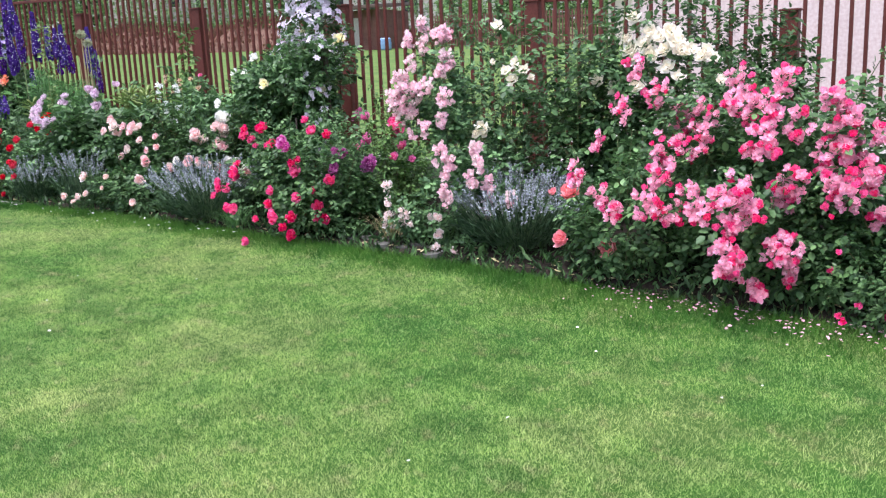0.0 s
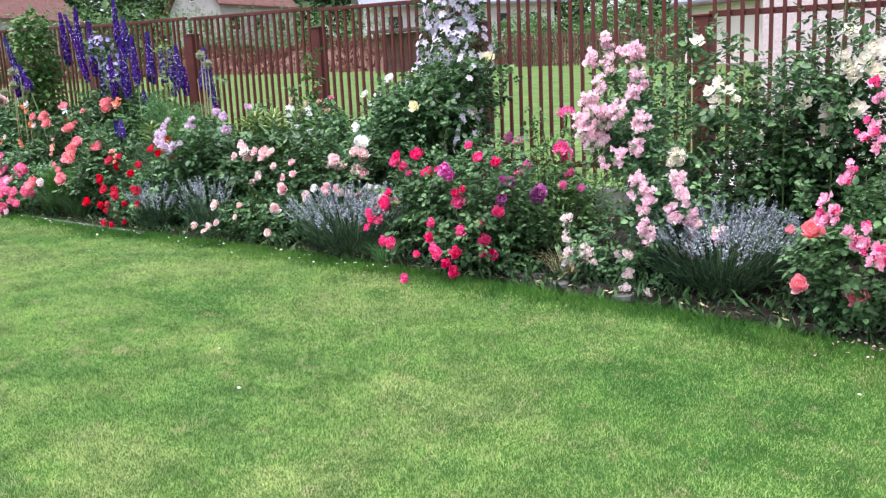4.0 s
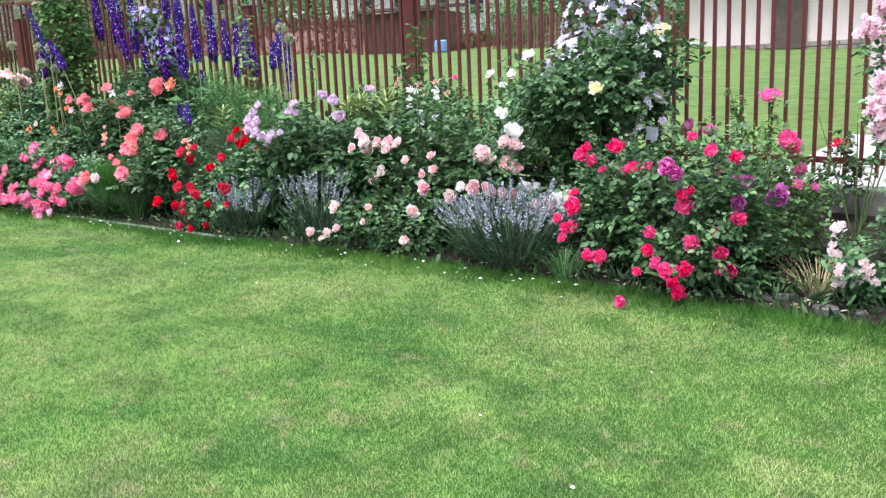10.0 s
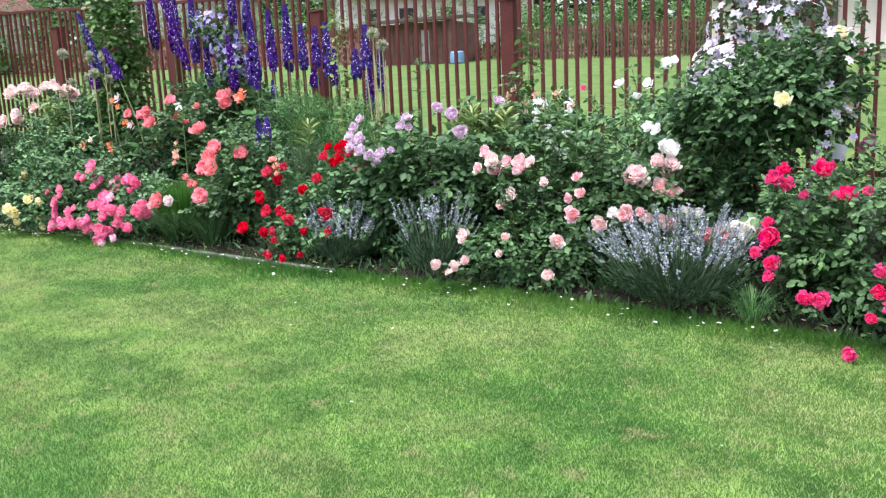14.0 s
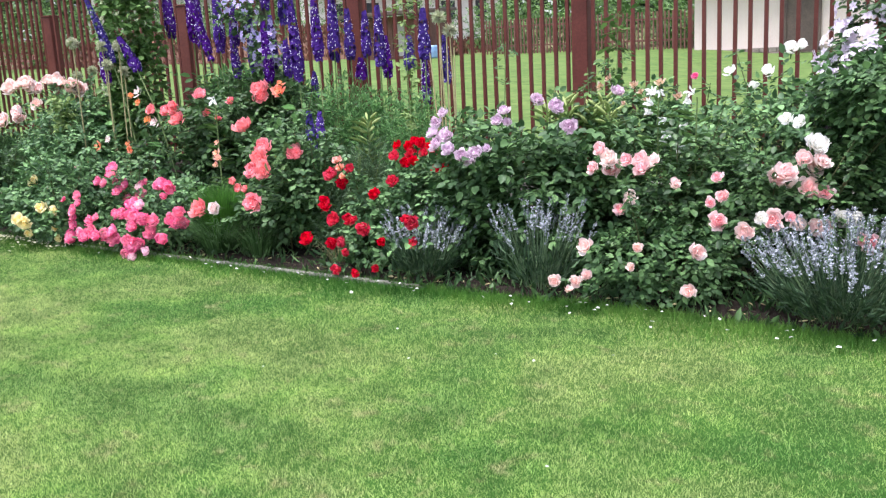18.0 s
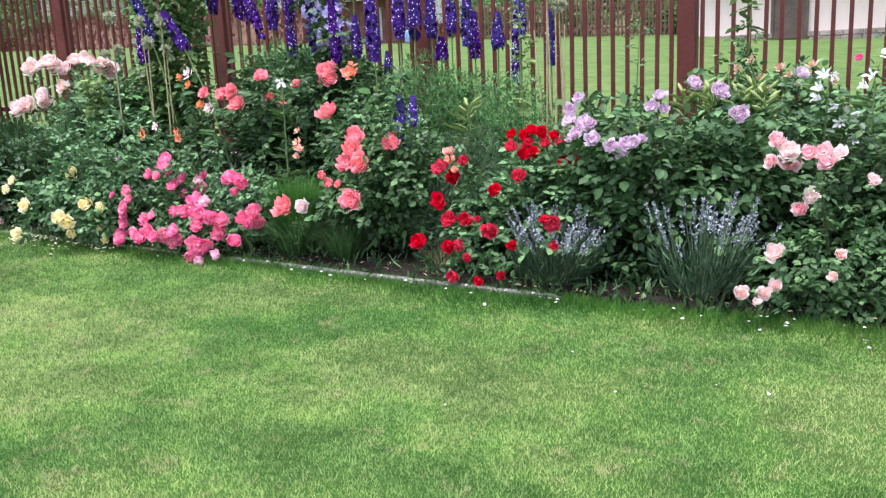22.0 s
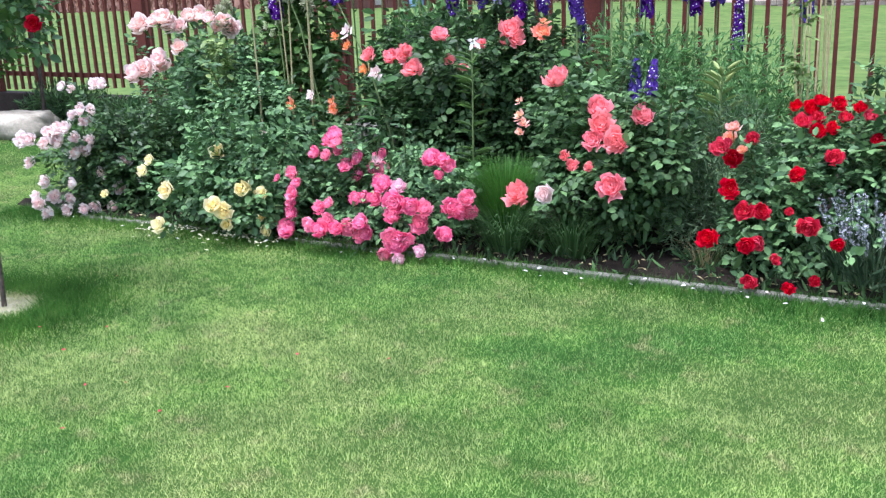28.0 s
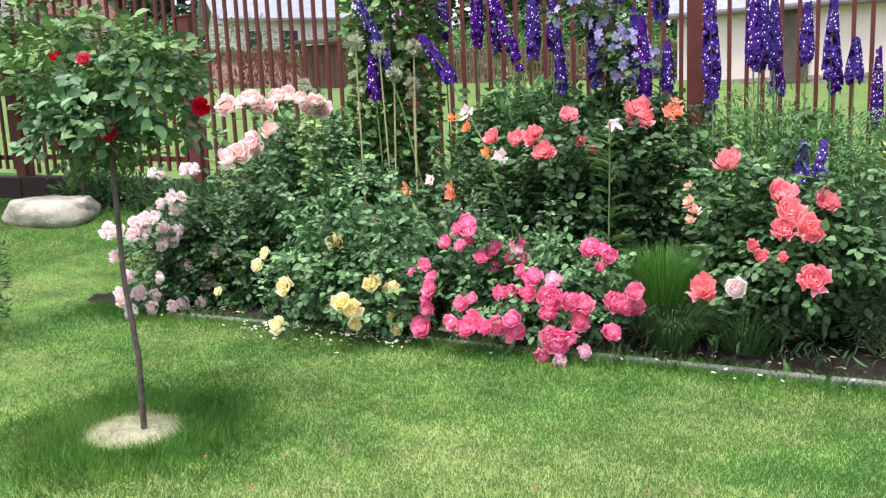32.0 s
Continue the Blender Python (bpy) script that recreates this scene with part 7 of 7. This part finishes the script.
def boulder(x, y, sx, sy, sz, seed):
    bm = bmesh.new()
    bmesh.ops.create_icosphere(bm, subdivisions=4, radius=1.0)
    for v in bm.verts:
        n = noise.noise(v.co * 1.3 + Vector((seed, 0, 0))) * 0.25 + noise.noise(v.co * 4) * 0.06
        v.co *= 1 + n
        v.co.z = min(v.co.z, 0.55 + 0.08 * noise.noise(v.co * 3))
        v.co = Vector((v.co.x * sx, v.co.y * sy, v.co.z * sz))
    for f in bm.faces:
        f.smooth = True
    ob = new("boulder", from_bm("boulder", bm, M_STONE))
    ob.matrix_basis = pose(x, y, ground_z(x, y) + sz * 0.22)
    tagged(ob, "flat-topped pale grey boulder on the lawn", "boulder")


boulder(-13.4, 4.3, 0.4, 0.28, 0.17, 3)


def conifer(x, y, r, h, seed):
    z0 = ground_z(x, y)
    ob = thing("dwarf_conifer", x, y, z0, "small dark green clipped conifer", "conifer")
    part("foliage", centred(foliage("foliage", seed, [(x, y, z0 + h * 0.45, r, r, h * 0.55, 1800)], 0.03, M_LEAF_DARK, five=False, slim=0.35, ragged=0.12), ob), ob)
    part("trunk", tube_mesh("trunk", [(0, 0, -0.05), (0, 0, h * 0.4)], [0.03, 0.02], M_WOOD), ob)


conifer(-11.55, 2.32, 0.24, 0.6, 111)


def small_tree(x, y, h, r, seed, label, mat, lean=0.0):
    z0 = ground_z(x, y)
    ob = thing("small_tree", x, y, z0, label, "tree")
    part("trunk", tube_mesh("trunk", [(0, 0, -0.1), (0.03, 0.0, h * 0.35), (lean, 0.03, h * 0.75)], [0.035, 0.028, 0.012], M_WOOD, 8), ob)
    c, many = x + lean, min(1.0, 4 * r * r)
    blobs = [(c, y, z0 + h * 0.75, r, r, h * 0.3, 1500 * many), (c + r * 0.6, y - 0.2, z0 + h * 0.6, r * 0.6, r * 0.6, h * 0.22, 700 * many), (c - r * 0.5, y, z0 + h * 0.6, r * 0.6, r * 0.6, h * 0.25, 700 * many)]
    part("crown", centred(foliage("crown", seed, blobs, 0.07, mat, five=False, slim=0.75), ob), ob)
    rr = random.Random(seed)
    for k in range(4):
        a = rr.uniform(0, 6.28)
        part("limb", tube_mesh("limb", [(0.02, 0, h * 0.4), (math.cos(a) * r * 0.4, math.sin(a) * r * 0.4, h * 0.6), (math.cos(a) * r * 0.7, math.sin(a) * r * 0.7, h * 0.75)], [0.015, 0.01, 0.004], M_WOOD, 5), ob)


small_tree(-13.3, 4.5, 1.7, 0.27, 121, "small leafy tree with a thin brown trunk near the fence", M_LEAF_FRESH, -0.16)
small_tree(-14.2, 4.3, 1.9, 0.4, 122, "leafy young tree beside the lawn", M_LEAF_FRESH)


# ---------- fallen petals and litter ----------
def scatter_petals(name, label, seed, count, x0, x1, y0, y1, size, mat, edge=False):
    rng = np.random.default_rng(seed)
    x = rng.uniform(x0, x1, count)
    y = kerb_line(x) - np.abs(rng.normal(scale=y1, size=count)) - y0 if edge else rng.uniform(y0, y1, count)
    p = np.stack([x, y, lawn_height(x, y) + 0.028], 1)
    a = rng.uniform(0, 6.283, count)
    d = np.stack([np.cos(a), np.sin(a), rng.uniform(-0.1, 0.3, count)], 1)
    me = leaf_mesh(name, p, d, np.tile([0, 0, 1.0], (count, 1)) + rng.normal(scale=0.35, size=(count, 3)), size * rng.uniform(0.6, 1.3, count), size * rng.uniform(0.6, 1.2, count), mat)
    tagged(new(name, me), label, "petals", kind="stuff")


scatter_petals("fallen_petals", "pale pink petals fallen on the lawn under the shrub rose", 131, 330, -2.0, 0.2, 0.0, 0.14, 0.016, P_LIGHT, True)
scatter_petals("fallen_petals", "scattered petals on the lawn along the kerb", 132, 75, -11.0, -4.5, 0.02, 0.1, 0.02, P_WHITE, True)
scatter_petals("fallen_petals", "pale yellow petals fallen under the yellow rose", 133, 170, -10.5, -9.6, 0.03, 0.1, 0.02, P_LEMON, True)
scatter_petals("fallen_petals", "a few red petals on the lawn", 134, 14, -9.9, -8.3, 1.2, 2.4, 0.012, P_RED)
scatter_petals("fallen_petals", "a few white petals on the open lawn", 135, 22, -8.0, -0.8, 1.6, 3.4, 0.014, P_WHITE)


def bed_weeds():
    """Low weeds, grass tufts and self-sown seedlings along the front of the bed."""
    rng = np.random.default_rng(151)
    n = 9500
    x = rng.uniform(-11.3, 0.8, n)
    y = kerb_line(x) + 0.0 + rng.random(n) ** 1.3 * 0.75
    bare = np.exp(-((x + 8.0) / 0.45) ** 2)
    keep = rng.random(n) > 0.6 * bare
    x, y = x[keep], y[keep]
    n = len(x)
    p = np.stack([x, y, lawn_height(x, y) + rng.uniform(0.0, 0.07, n) * (y > kerb_line(x) + 0.06)], 1)
    a = rng.uniform(0, 6.283, n)
    d = np.stack([np.cos(a), np.sin(a), rng.uniform(0.3, 2.2, n)], 1)
    size = rng.uniform(0.025, 0.085, n)
    me = leaf_mesh("low_weeds", p, d, rng.normal(size=(n, 3)), size, size * rng.uniform(0.08, 0.5, n), M_LEAF_DARK)
    tagged(new("low_weeds", me), "low green weeds and grass tufts on the soil between the roses", "weeds", kind="stuff")


bed_weeds()


def bed_litter():
    rng = np.random.default_rng(141)
    n = 900
    x = rng.uniform(-11.2, 0.5, n)
    y = kerb_line(x) + 0.05 + rng.random(n) ** 1.5 * 0.7
    p = np.stack([x, y, lawn_height(x, y) + 0.035], 1)
    a = rng.uniform(0, 6.283, n)
    d = np.stack([np.cos(a), np.sin(a), rng.uniform(-0.2, 0.4, n)], 1)
    me = leaf_mesh("leaf_litter", p, d, np.tile([0, 0, 1.0], (n, 1)) + rng.normal(scale=0.5, size=(n, 3)), rng.uniform(0.015, 0.05, n), rng.uniform(0.006, 0.02, n), M_STRAW)
    tagged(new("leaf_litter", me), "dry leaves and stalks lying on the soil", "leaf litter", kind="stuff")


bed_litter()


def flat_stones():
    """Broken slabs laid flat where the bed meets the lawn between crimson rose and rambler."""
    rng = random.Random(161)
    for k in range(9):
        x, y = -3.85 + k * 0.095 + rng.uniform(-0.03, 0.03), 3.86 + rng.uniform(-0.07, 0.1)
        w, d, h = rng.uniform(0.09, 0.17), rng.uniform(0.06, 0.1), rng.uniform(0.015, 0.03)
        bm = bmesh.new()
        n = 7
        ring = [(w * 0.5 * math.cos(2 * math.pi * i / n) * rng.uniform(0.75, 1.1), d * 0.5 * math.sin(2 * math.pi * i / n) * rng.uniform(0.75, 1.1)) for i in range(n)]
        low = [bm.verts.new((px, py, -0.02)) for px, py in ring]
        top = [bm.verts.new((px * 0.93, py * 0.93, h + rng.uniform(-0.004, 0.004))) for px, py in ring]
        bm.faces.new(top)
        bm.faces.new(low[::-1])
        for i in range(n):
            bm.faces.new((low[i], low[(i + 1) % n], top[(i + 1) % n], top[i]))
        ob = new("flat_stone", from_bm("flat_stone", bm, M_FLAG))
        ob.matrix_basis = pose(x, y, ground_z(x, y) + 0.012, rng.uniform(-4, 4), rng.uniform(-4, 4), rng.uniform(-25, 25))
        tagged(ob, "flat broken grey stone at the edge of the bed", "stone", "flat stones edging the bed")


flat_stones()
feathery(-13.0, 4.7, [(-13.3, 4.7, ground_z(-13.3, 4.7) + 0.12, 0.6, 0.12, 0.16, 1800), (-12.5, 4.72, ground_z(-12.5, 4.72) + 0.12, 0.5, 0.12, 0.15, 1500)], 96, "low dark weeds along the foot of the fence", M_LEAF, 0.06, 0.2)
